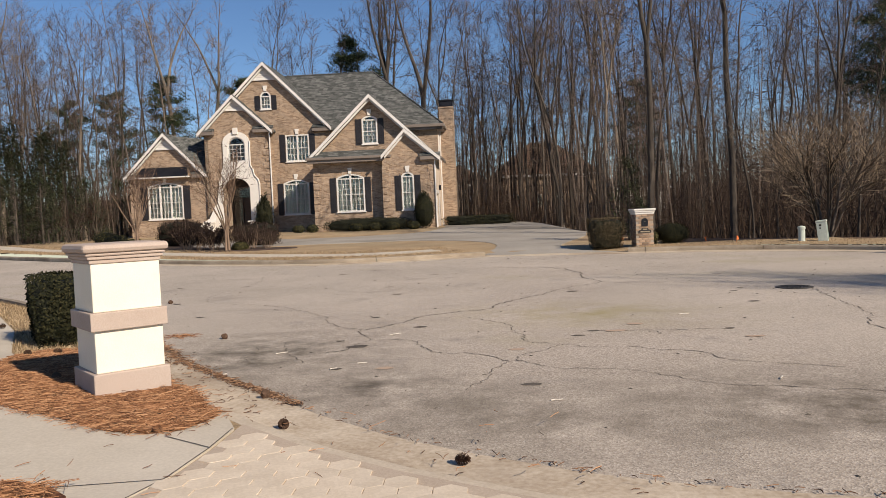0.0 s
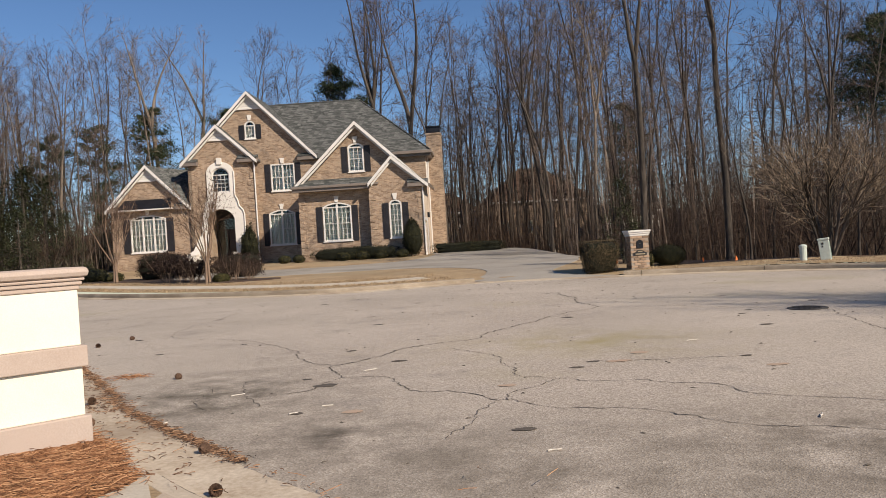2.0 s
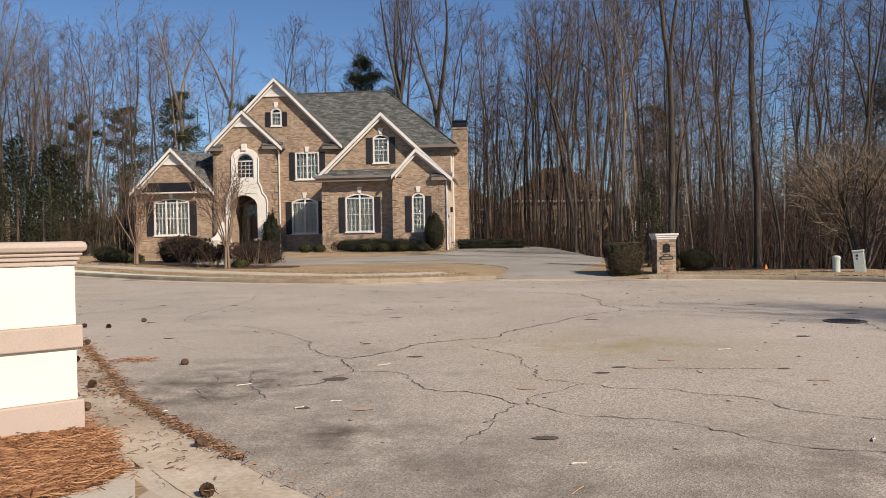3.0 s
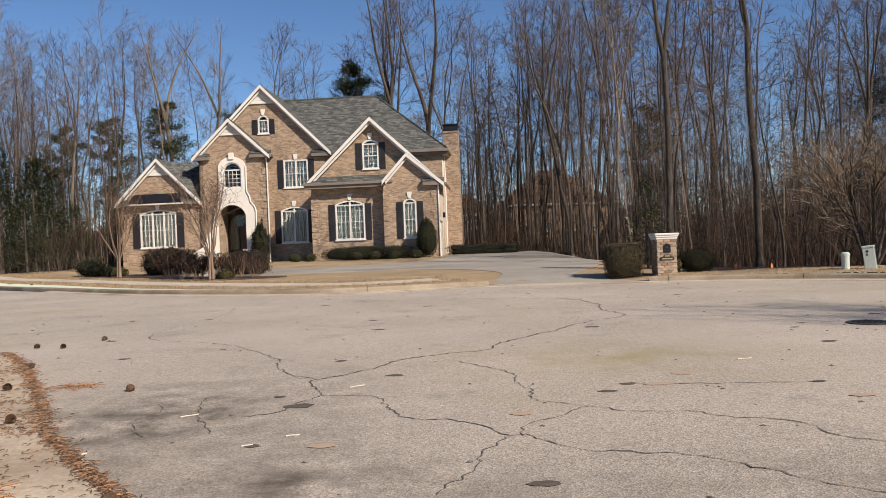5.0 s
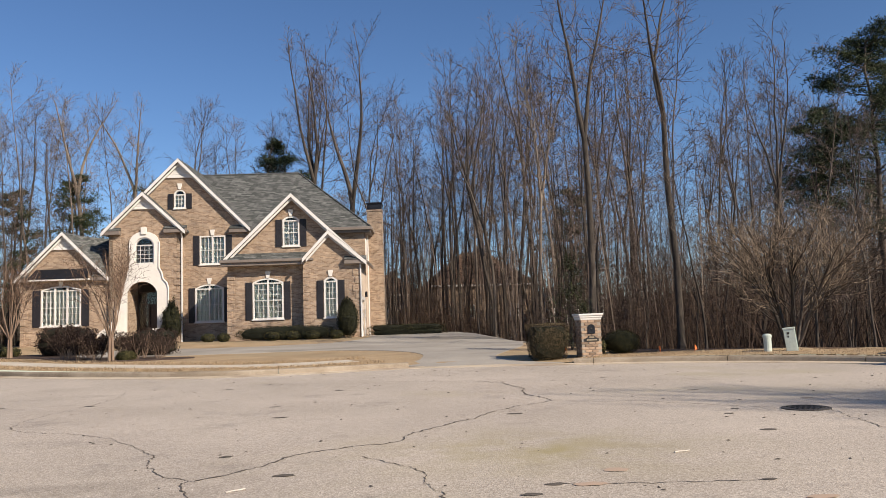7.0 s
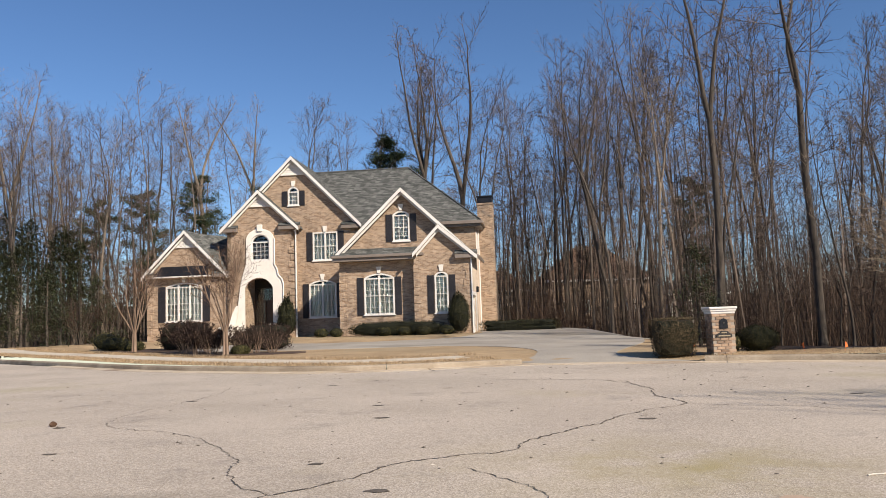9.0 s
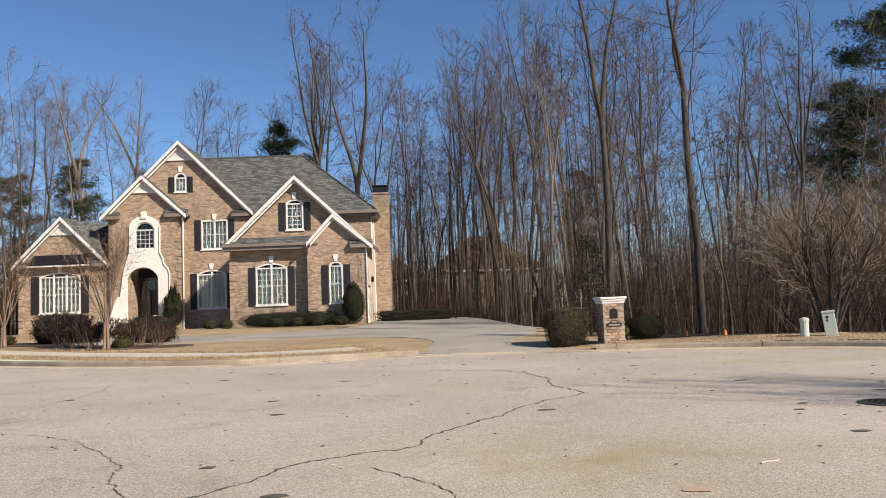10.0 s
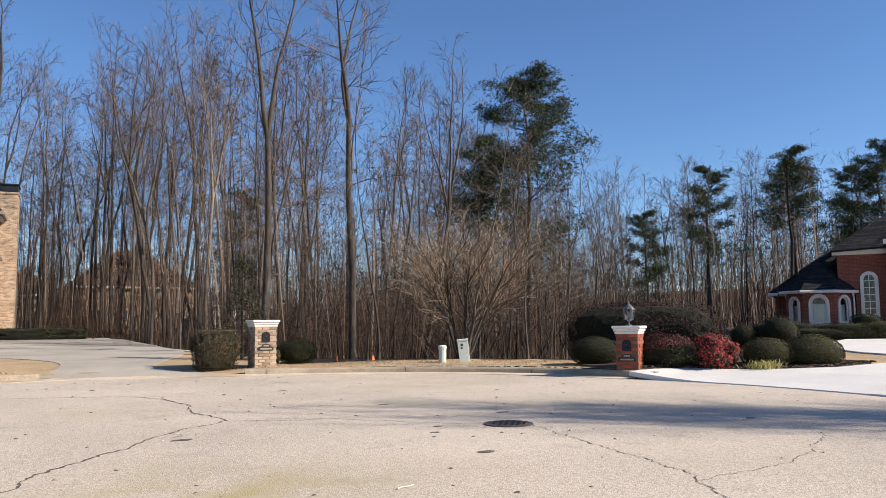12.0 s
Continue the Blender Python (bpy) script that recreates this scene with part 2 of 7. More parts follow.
M_ROOF_BROWN = shingled("brown_shingle", (0.1, 0.06, 0.042), (0.19, 0.12, 0.085))
M_TRIM = coat("white_trim_paint", (0.6, 0.57, 0.53), (0.74, 0.71, 0.67), rough=0.55, grain=15, patch=1.0, bump=0.05, spec=0.4)
M_GUTTER_METAL = coat("brown_gutter_metal", (0.16, 0.13, 0.11), (0.23, 0.19, 0.16), rough=0.45, grain=12, bump=0.05, spec=0.4)
M_STUCCO = coat("white_stucco", (0.62, 0.58, 0.53), (0.76, 0.72, 0.66), grain=70, patch=1.0, bump=0.3)
M_TANSTUCCO = coat("tan_stucco", (0.52, 0.42, 0.33), (0.64, 0.53, 0.43), grain=60, patch=1.0, bump=0.2)
M_SHUTTER = coat("black_shutter_paint", (0.014, 0.013, 0.016), (0.034, 0.032, 0.036), rough=0.5, grain=20, bump=0.05)
M_GLASS = glassy("window_glass", (0.9, 0.95, 0.93))
M_CURTAIN = coat("sheer_curtain", (0.52, 0.54, 0.5), (0.82, 0.83, 0.79), rough=0.9, grain=9, patch=2.0, bump=0.0, stretch=(3, 1, 0.15))
# near-black colour for sheets that stand in for indoor and porch shade
M_SHADE_SHEET = coat("shade_sheet", (0.02, 0.018, 0.017), (0.04, 0.036, 0.034), grain=4)
M_DOOR = coat("dark_door", (0.03, 0.018, 0.012), (0.06, 0.036, 0.025), rough=0.4, grain=20)
M_CAPBLACK = coat("black_metal", (0.012, 0.013, 0.017), (0.03, 0.032, 0.04), rough=0.45, metal=0.5, grain=20, bump=0.05)
M_CREAM = coat("cream_stucco", (0.77, 0.7, 0.56), (0.86, 0.795, 0.665), grain=90, patch=1.5, bump=0.35, depth=0.004)
M_MAUVE = coat("mauve_stucco", (0.4, 0.315, 0.258), (0.5, 0.405, 0.345), grain=80, patch=2.0, bump=0.35, depth=0.004, stain=(0.47, 0.37, 0.31))
M_BARK = coat("grey_bark", (0.025, 0.02, 0.016), (0.125, 0.1, 0.08), grain=9, patch=1.2, bump=0.9, depth=0.03, rand=0.45, stretch=(1, 1, 0.25))
M_TWIG = islands("grey_brown_twigs", (0.022, 0.016, 0.013), (0.24, 0.185, 0.148), mid=(0.088, 0.062, 0.047))
M_TWIG_PALE = islands("pale_tan_twigs", (0.04, 0.029, 0.02), (0.36, 0.275, 0.195), mid=(0.15, 0.11, 0.076))
M_BARK_PALE = coat("pale_smooth_bark", (0.09, 0.07, 0.054), (0.27, 0.215, 0.165), grain=9, patch=1.2, stretch=(1, 1, 0.3))
M_TWIG_WARM = islands("warm_twigs", (0.018, 0.011, 0.008), (0.11, 0.07, 0.047), mid=(0.044, 0.027, 0.019))
M_TWIG_RED = islands("red_brown_twigs", (0.03, 0.018, 0.012), (0.21, 0.13, 0.086), mid=(0.088, 0.053, 0.036))
M_MYRTLE = coat("myrtle_bark", (0.15, 0.1, 0.07), (0.32, 0.225, 0.16), grain=8, patch=1.5, stretch=(1, 1, 0.3))
M_PINE = islands("pine_needles", (0.012, 0.02, 0.01), (0.11, 0.125, 0.055), mid=(0.042, 0.055, 0.026))
M_CEDAR = islands("cedar_foliage", (0.013, 0.019, 0.009), (0.078, 0.083, 0.036), mid=(0.037, 0.045, 0.019))
M_LEAF = islands("holly_leaves", (0.009, 0.011, 0.006), (0.055, 0.05, 0.022), mid=(0.024, 0.025, 0.011), rough=0.75, spec=0.1)
M_LEAF_OLIVE = islands("boxwood_leaves", (0.016, 0.018, 0.008), (0.105, 0.088, 0.036), mid=(0.045, 0.043, 0.017), rough=0.75, spec=0.1)
M_LEAF_BROWN = islands("olive_brown_leaves", (0.022, 0.017, 0.01), (0.155, 0.115, 0.065), mid=(0.068, 0.052, 0.029), rough=0.75, spec=0.1)
M_LEAF_DULL = islands("purple_brown_leaves", (0.012, 0.008, 0.006), (0.08, 0.052, 0.04), mid=(0.032, 0.021, 0.017), spec=0.12)
M_LEAF_RED = islands("crimson_leaves", (0.06, 0.008, 0.01), (0.42, 0.075, 0.06), mid=(0.2, 0.025, 0.026))
# duller, darker than the crimson: tree shade put into the leaf colour
M_LEAF_WINE = islands("shaded_wine_leaves", (0.025, 0.006, 0.008), (0.2, 0.05, 0.045), mid=(0.07, 0.018, 0.019))
M_LEAF_YEL = islands("yellow_grass_blades", (0.3, 0.27, 0.07), (0.7, 0.62, 0.28))
M_CHIP = islands("mulch_chips", (0.02, 0.013, 0.01), (0.16, 0.1, 0.07), mid=(0.06, 0.038, 0.028))
# near-black: the shade in the gaps between leaves, put into colour
M_GAP_SHADE = coat("hedge_gap_shade", (0.006, 0.008, 0.004), (0.02, 0.02, 0.01), grain=12)
M_CONE = coat("pine_cone", (0.05, 0.028, 0.018), (0.17, 0.1, 0.065), grain=60)
M_CRACK = coat("crack_dirt", (0.06, 0.05, 0.041), (0.16, 0.135, 0.11), grain=30)
M_CHIPSTONE = coat("pale_chip", (0.46, 0.41, 0.35), (0.66, 0.6, 0.52), grain=30)
M_IRON = coat("cast_iron", (0.05, 0.045, 0.04), (0.12, 0.105, 0.09), rough=0.6, metal=0.4, grain=40)
M_UTIL = coat("pale_green_cabinet", (0.42, 0.47, 0.42), (0.55, 0.6, 0.54), rough=0.5, grain=20, bump=0.05)
M_UTIL_DARK = coat("green_cabinet", (0.2, 0.27, 0.24), (0.28, 0.36, 0.31), rough=0.5, grain=20, bump=0.05)
M_ORANGE = coat("orange_paint", (0.5, 0.12, 0.03), (0.75, 0.22, 0.07), rough=0.7, grain=30)
M_MARK = coat("faded_orange_mark", (0.42, 0.33, 0.25), (0.47, 0.32, 0.225), grain=40)
M_PLATE = coat("dark_plaque", (0.02, 0.018, 0.017), (0.05, 0.046, 0.043), rough=0.5, grain=30)
M_PLATE_MARK = coat("plaque_bar", (0.25, 0.2, 0.14), (0.36, 0.3, 0.22), grain=30)

# ---- builders ----
ORIGIN = {}


def thing(name, label, category, at=(0, 0, 0), group="", kind="", turn=0.0):
    """An Empty at a thing's base."""
    e = new(name)
    e.empty_display_size = 0.2
    e.matrix_basis = pose(*at, 0, 0, turn)
    ORIGIN[e.name] = e.matrix_basis.inverted()
    return tagged(e, label, category, group, kind)


def mesh_of(name, verts, faces, material, smooth=False):
    me = bpy.data.meshes.new(name)
    me.from_pydata([tuple(v) for v in verts], [], faces)
    me.materials.append(material)
    if smooth:
        me.polygons.foreach_set("use_smooth", [True] * len(me.polygons))
    me.update()
    return me


def part(name, bm, material, parent=None, label="", smooth=False):
    """Links a bmesh, given in world metres, as one mesh object under a thing or part."""
    inv = ORIGIN.get(parent.name) if parent else None
    if inv is not None:
        bm.transform(inv)
    bmesh.ops.recalc_face_normals(bm, faces=bm.faces)
    me = bpy.data.meshes.new(name)
    bm.to_mesh(me)
    bm.free()
    me.materials.append(material)
    if smooth:
        me.polygons.foreach_set("use_smooth", [True] * len(me.polygons))
    ob = new(name, me)
    if parent:
        ob.parent = parent
        if inv is not None:
            ORIGIN[ob.name] = inv
    if label:
        tagged(ob, label)
    return ob


def raw(name, verts, faces, material, parent=None, label="", smooth=False):
    """The same for plain lists, given in the parent's own space."""
    ob = new(name, mesh_of(name, verts, faces, material, smooth))
    if parent:
        ob.parent = parent
    if label:
        tagged(ob, label)
    return ob


def box(bm, x0, x1, y0, y1, z0, z1, bevel=0.0, m=None):
    mat = Matrix.Translation(((x0 + x1) / 2, (y0 + y1) / 2, (z0 + z1) / 2)) @ Matrix.Diagonal((abs(x1 - x0), abs(y1 - y0), abs(z1 - z0), 1))
    r = bmesh.ops.create_cube(bm, size=1, matrix=(m @ mat) if m else mat)
    if bevel:
        es = {e for v in r["verts"] for e in v.link_edges}
        bmesh.ops.bevel(bm, geom=list(es), offset=bevel, segments=2, affect="EDGES", profile=0.5)
    return bm


def B(*a, **k):
    return box(bmesh.new(), *a, **k)


def inside(p, poly):
    x, y = p[0], p[1]
    c, j = False, len(poly) - 1
    for i in range(len(poly)):
        xi, yi = poly[i][0], poly[i][1]
        xj, yj = poly[j][0], poly[j][1]
        if (yi > y) != (yj > y) and x < (xj - xi) * (y - yi) / (yj - yi) + xi:
            c = not c
        j = i
    return c


def triangulate(outline, holes=(), extra=()):
    """Constrained triangles of an outline with holes: 2D points and faces."""
    from mathutils.geometry import delaunay_2d_cdt
    pts, edges = [], []
    for loop in (outline, *holes):
        s = len(pts)
        pts += [Vector((p[0], p[1])) for p in loop]
        edges += [(s + i, s + (i + 1) % len(loop)) for i in range(len(loop))]
    pts += [Vector((p[0], p[1])) for p in extra]
    v, _, f, *_ = delaunay_2d_cdt(pts, edges, [], 0, 1e-5)
    keep = []
    for t in f:
        c = sum((v[i] for i in t), Vector((0, 0))) / len(t)
        if inside(c, outline) and not any(inside(c, h) for h in holes):
            keep.append(tuple(t))
    return v, keep


def panel(outline, holes=(), thick=0.25, place=lambda u, w, d: (u, d, w)):
    """A wall with openings right through it; place() puts (along, up, depth) into the world."""
    v, f = triangulate(outline, holes)
    bm = bmesh.new()
    a = [bm.verts.new(place(p.x, p.y, 0.0)) for p in v]
    b = [bm.verts.new(place(p.x, p.y, thick)) for p in v]
    for t in f:
        bm.faces.new([a[i] for i in t])
        bm.faces.new([b[i] for i in reversed(t)])
    cnt = {}
    for t in f:
        for i in range(len(t)):
            e = (t[i], t[(i + 1) % len(t)])
            k = tuple(sorted(e))
            cnt[k] = None if k in cnt else e
    for e in cnt.values():
        if e:
            bm.faces.new((a[e[1]], a[e[0]], b[e[0]], b[e[1]]))
    loose = [q for q in bm.verts if not q.link_faces]
    bmesh.ops.delete(bm, geom=loose, context="VERTS")
    return bm


def smooth_line(pts, step=0.4, closed=False):
    """A smooth line through a few plan points, in even steps."""
    n = len(pts)
    out = []
    rng = range(n) if closed else range(n - 1)
    for i in rng:
        p0, p1, p2, p3 = (Vector(pts[(i + k) % n] if closed else pts[max(0, min(n - 1, i + k))]) for k in (-1, 0, 1, 2))
        m = max(1, int((p2 - p1).length / step))
        for k in range(m):
            t = k / m
            out.append(0.5 * ((2 * p1) + (p2 - p0) * t + (2 * p0 - 5 * p1 + 4 * p2 - p3) * t * t + (3 * p1 - p0 - 3 * p2 + p3) * t ** 3))
    if not closed:
        out.append(Vector(pts[-1]))
    return out


def offset_line(line, d, closed=False):
    """The line moved d to its left."""
    out, n = [], len(line)
    for i in range(n):
        a, b = (line[(i - 1) % n], line[(i + 1) % n]) if closed else (line[max(0, i - 1)], line[min(n - 1, i + 1)])
        t = (b - a).normalized()
        out.append(line[i] + Vector((-t.y, t.x)) * d)
    return out


def sweep(line, profile, height, closed=False):
    """A profile of (left, up) points swept along a plan line, with closed ends."""
    bm, rows = bmesh.new(), []
    loops = [offset_line(line, s, closed) for s, _ in profile]
    for i in range(len(line)):
        h = height(line[i].x, line[i].y) if callable(height) else height
        rows.append([bm.verts.new((loops[k][i].x, loops[k][i].y, h + profile[k][1])) for k in range(len(profile))])
    m = len(profile)
    for i in range(len(line) if closed else len(line) - 1):
        a, b = rows[i], rows[(i + 1) % len(line)]
        for k in range(m):
            bm.faces.new((a[k], a[(k + 1) % m], b[(k + 1) % m], b[k]))
    if not closed:
        bm.faces.new(rows[0])
        bm.faces.new(list(reversed(rows[-1])))
    return bm


def tube(verts, faces, pts, radii, sides):
    """Adds a tapered tube through pts to plain lists."""
    base = len(verts)
    up = Vector((0.31, 0.17, 0.93))
    for i, p in enumerate(pts):
        t = (pts[min(i + 1, len(pts) - 1)] - pts[max(i - 1, 0)])
        t = t.normalized() if t.length > 1e-9 else Vector((0, 0, 1))
        u = t.cross(up if abs(t.dot(up)) < 0.95 else Vector((1, 0, 0))).normalized()
        w = t.cross(u)
        for k in range(sides):
            a = 2 * math.pi * k / sides
            verts.append(p + (u * math.cos(a) + w * math.sin(a)) * radii[i])
    for i in range(len(pts) - 1):
        for k in range(sides):
            a, b = base + i * sides + k, base + i * sides + (k + 1) % sides
            faces.append((a, b, b + sides, a + sides))


def pipe(pts, r, sides=8):
    v, f = [], []
    tube(v, f, [Vector(p) for p in pts], [r] * len(pts), sides)
    bm = bmesh.new()
    vs = [bm.verts.new(p) for p in v]
    for q in f:
        bm.faces.new([vs[i] for i in q])
    n = len(pts)
    bm.faces.new([vs[i] for i in range(sides)])
    bm.faces.new([vs[(n - 1) * sides + i] for i in range(sides)])
    return bm


def lathe(profile, at, sides=16):
    bm, rows = bmesh.new(), []
    for r, z in profile:
        rows.append([bm.verts.new((at[0] + r * math.cos(2 * math.pi * k / sides), at[1] + r * math.sin(2 * math.pi * k / sides), at[2] + z)) for k in range(sides)])
    for a, b in zip(rows, rows[1:]):
        for k in range(sides):
            bm.faces.new((a[k], a[(k + 1) % sides], b[(k + 1) % sides], b[k]))
    bm.faces.new(list(reversed(rows[0])))
    bm.faces.new(rows[-1])
    return bm

# ---- ground, street, pavements ----
STREET = smooth_line([
    (-1.95, 5.87), (-1.33, 5.03), (-0.76, 4.37), (-0.2, 3.87), (0.5, 3.36), (1.6, 2.85), (3.2, 2.4), (5.2, 2.3), (7.6, 3.0), (10.0, 4.9), (12.0, 7.8),
    (13.2, 11.2), (13.5, 14.2), (13.1, 16.8), (12.3, 19.4), (10.6, 21.5), (8.3, 23.0), (6.3, 23.75), (4.2, 24.5), (1.9, 25.05), (-0.6, 24.45), (-2.6, 24.3), (-4.3, 24.8), (-6.1, 25.8),
    (-8.2, 27.2), (-11.2, 29.7), (-15.3, 33.8), (-20.4, 38.7), (-28.2, 46.4), (-46, 64), (-51, 57), (-30, 36.8), (-20, 27), (-10.2, 17.1), (-7.0, 13.6), (-5.6, 11.8),
    (-4.75, 10.4), (-3.95, 9.0), (-3.2, 7.6), (-2.5, 6.6)], 0.45, True)
_sa = np.array([(p.x, p.y) for p in STREET])
_sb = np.roll(_sa, -1, axis=0)


def from_street(x, y):
    """Metres from the kerb line; below zero on the street."""
    p = np.array((x, y))
    ab = _sb - _sa
    t = np.clip(((p - _sa) * ab).sum(1) / (ab * ab).sum(1), 0, 1)
    d = np.sqrt(((_sa + ab * t[:, None] - p) ** 2).sum(1).min())
    up = (_sa[:, 1] > y) != (_sb[:, 1] > y)
    a, b = _sa[up], _sb[up]
    odd = np.count_nonzero(x < (b[:, 0] - a[:, 0]) * (y - a[:, 1]) / (b[:, 1] - a[:, 1]) + a[:, 0]) % 2
    return -d if odd else d


def ease(a, b, x):
    t = max(0.0, min(1.0, (x - a) / (b - a)))
    return t * t * (3 - 2 * t)


def lie(x, y, d=None):
    """The height of the ground outside the street."""
    if d is None:
        d = from_street(x, y)
    d = max(d, 0.0)
    lawn = 0.15 + 0.0105 * max(0.0, min(25.0, y - 25)) + 0.12 * ease(42, 48, y) - 0.09 * max(0, min(40, y - 66))
    wood = 0.17 + 0.04 * ease(0.5, 2.5, d) - 0.05 * max(0.0, min(40.0, d - 3.0))
    right = 0.14 + 0.012 * min(40, d)
    near = 0.06 + 0.03 * min(d, 8)
    k = ease(7, 12, x)
    far = lawn * (1 - k) + wood * k
    far = far * (1 - ease(-24, -34, x)) + (wood + 0.2) * ease(-24, -34, x)
    r = ease(0, 5, x - 11 - max(0.0, y - 17) * 1.2)
    far = far * (1 - r) + right * r
    n = ease(9, 6, x + y) if x < 4 else ease(6, 2, y)
    m = ease(1.3, 2.1, x) * ease(6.9, 6.1, x) if 22 < y < 29 else 0.0
    m = max(m, ease(12.6, 13.1, x) * ease(17.3, 16.7, y) if y > 9 and x < 18 else 0.0)
    far = far * (1 - m * 0.9 * (1 - ease(0.0, 2.2, d)))
    far += 8.0 * ease(88, 165, math.hypot(x, y - 20)) * (1 + 0.4 * noise.noise((x * 0.02, y * 0.02, 5)))
    return far * (1 - n) + near * n + 0.015 * noise.noise((x * 0.5, y * 0.5, 0)) * min(1, d)


def slab(name, outline, material, label, category, lift=0.02, step=0.8, deep=0.15, parent=None, height=None, kind="structure"):
    """A pavement that follows the ground, with real edges."""
    xs, ys = [p[0] for p in outline], [p[1] for p in outline]
    grid = [(x, y) for x in np.arange(min(xs), max(xs), step) for y in np.arange(min(ys), max(ys), step) if inside((x, y), outline)]
    v, f = triangulate(outline, (), grid)
    hz = height or (lambda x, y: lie(x, y))
    bm = bmesh.new()
    hs = [hz(p.x, p.y) for p in v]
    a = [bm.verts.new((p.x, p.y, h + lift)) for p, h in zip(v, hs)]
    b = {}
    cnt = {}
    for t in f:
        bm.faces.new([a[i] for i in t])
        for i in range(3):
            e = (t[i], t[(i + 1) % 3])
            k = tuple(sorted(e))
            cnt[k] = None if k in cnt else e
    for e in cnt.values():
        if e:
            for i in e:
                if i not in b:
                    b[i] = bm.verts.new((v[i].x, v[i].y, hs[i] + lift - deep))
            bm.faces.new((a[e[1]], a[e[0]], b[e[0]], b[e[1]]))
    bmesh.ops.delete(bm, geom=[q for q in bm.verts if not q.link_faces], context="VERTS")
    ob = part(name, bm, material, parent)
    return tagged(ob, label, category, "", kind)


# the ground: one sheet to the horizon, open where the street lies
_back = offset_line(STREET, -0.15, True)
_out = [(700 * math.cos(a * math.pi / 16), 700 * math.sin(a * math.pi / 16)) for a in range(32)]
_grid = [(x, y) for x in np.arange(-60, 76, 1.3) for y in np.arange(-14, 96, 1.3)]
_grid += [(x, y) for x in np.arange(-420, 421, 30) for y in np.arange(-400, 421, 30) if not (-61 < x < 77 and -15 < y < 97)]
_grid = [p for p in _grid if from_street(*p) > 0.5]
_v, _f = triangulate(_out, (_back,), _grid)
_zs = []
for p in _v:
    d = from_street(p.x, p.y)
    _zs.append(lie(p.x, p.y, d) if d > 0.3 else lie(p.x, p.y, 0.1))
ground = raw("ground", [(p.x, p.y, z) for p, z in zip(_v, _zs)], _f, M_GRASS)
ground.data.materials.append(M_FLOOR)
for poly in ground.data.polygons:
    c = poly.center
    d = from_street(c.x, c.y)
    litter = (c.x > 7.6 + 0.6 * math.sin(c.y * 1.7) and c.y > 20 and d > 2.6 and c.x + c.y > 33) or c.y > 62 or math.hypot(c.x, c.y - 20) > 84 or (c.x < -25 and c.y > 50 and d > 9) or (c.x > 16 and c.y > 27)
    poly.material_index = 1 if litter else 0
tagged(ground, "dormant tan lawn and brown leaf litter over gently sloping ground", "ground", "", "structure")

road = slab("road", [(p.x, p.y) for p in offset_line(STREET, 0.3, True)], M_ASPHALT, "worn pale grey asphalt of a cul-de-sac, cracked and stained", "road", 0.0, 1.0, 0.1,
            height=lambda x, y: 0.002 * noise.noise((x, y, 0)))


def stretch_of(a, b):
    """The kerb line from the point nearest to a on to the point nearest to b."""
    near = lambda q: min(range(len(STREET)), key=lambda i: (STREET[i] - Vector(q)).length)
    i, j = near(a), near(b)
    out = []
    while i != j:
        out.append(STREET[i])
        i = (i + 1) % len(STREET)
    return out + [STREET[j]]


def kerb(a, b, label):
    run = stretch_of(a, b)
    prof = [(0.035, -0.22), (0.03, 0.0), (0.008, 0.105), (-0.02, 0.14), (-0.05, 0.15), (-0.17, 0.15), (-0.17, -0.22)]
    k = thing("curb", label, "curb", (run[0].x, run[0].y, 0), "street curbs", "structure")
    s = 0
    while s < len(run) - 1:
        e = min(s + 7, len(run) - 1)
        seg = [p.copy() for p in run[s:e + 1]]
        d0, d1 = (seg[1] - seg[0]).normalized(), (seg[-1] - seg[-2]).normalized()
        seg[0] += d0 * 0.008
        seg[-1] -= d1 * 0.008
        part("curb_section", sweep(seg, prof, 0.0), M_CURB, k)
        s = e
    return k


def gutter(a, b, label):
    run = stretch_of(a, b)
    g = thing("gutter", label, "gutter", (run[0].x, run[0].y, 0), "street gutters", "structure")
    s = 0
    while s < len(run) - 1:
        e = min(s + 5, len(run) - 1)
        seg = [p.copy() for p in run[s:e + 1]]
        seg[-1] -= (seg[-1] - seg[-2]).normalized() * 0.01
        part("gutter_section", sweep(seg, [(-0.02, -0.15), (-0.02, 0.028), (0.1, 0.012), (0.5, 0.008), (0.53, -0.15)], 0.0), M_GUTTER, g)
        s = e
    return g


kerb((1.9, 25.05), (-46, 64), "weathered concrete curb with turf behind it")
kerb((13.05, 17.0), (6.1, 23.85), "weathered concrete curb beside the woods")
kerb((-51, 57), (-3.1, 7.4), "pale concrete curb stained at its foot")
kerb((3.4, 2.4), (12.7, 9.7), "weathered concrete curb round the turning circle")
gutter((-7.0, 13.6), (5.2, 2.3), "tan concrete gutter strewn with pine needles")
gutter((12.9, 17.3), (-15.3, 33.8), "narrow concrete gutter under the curb")

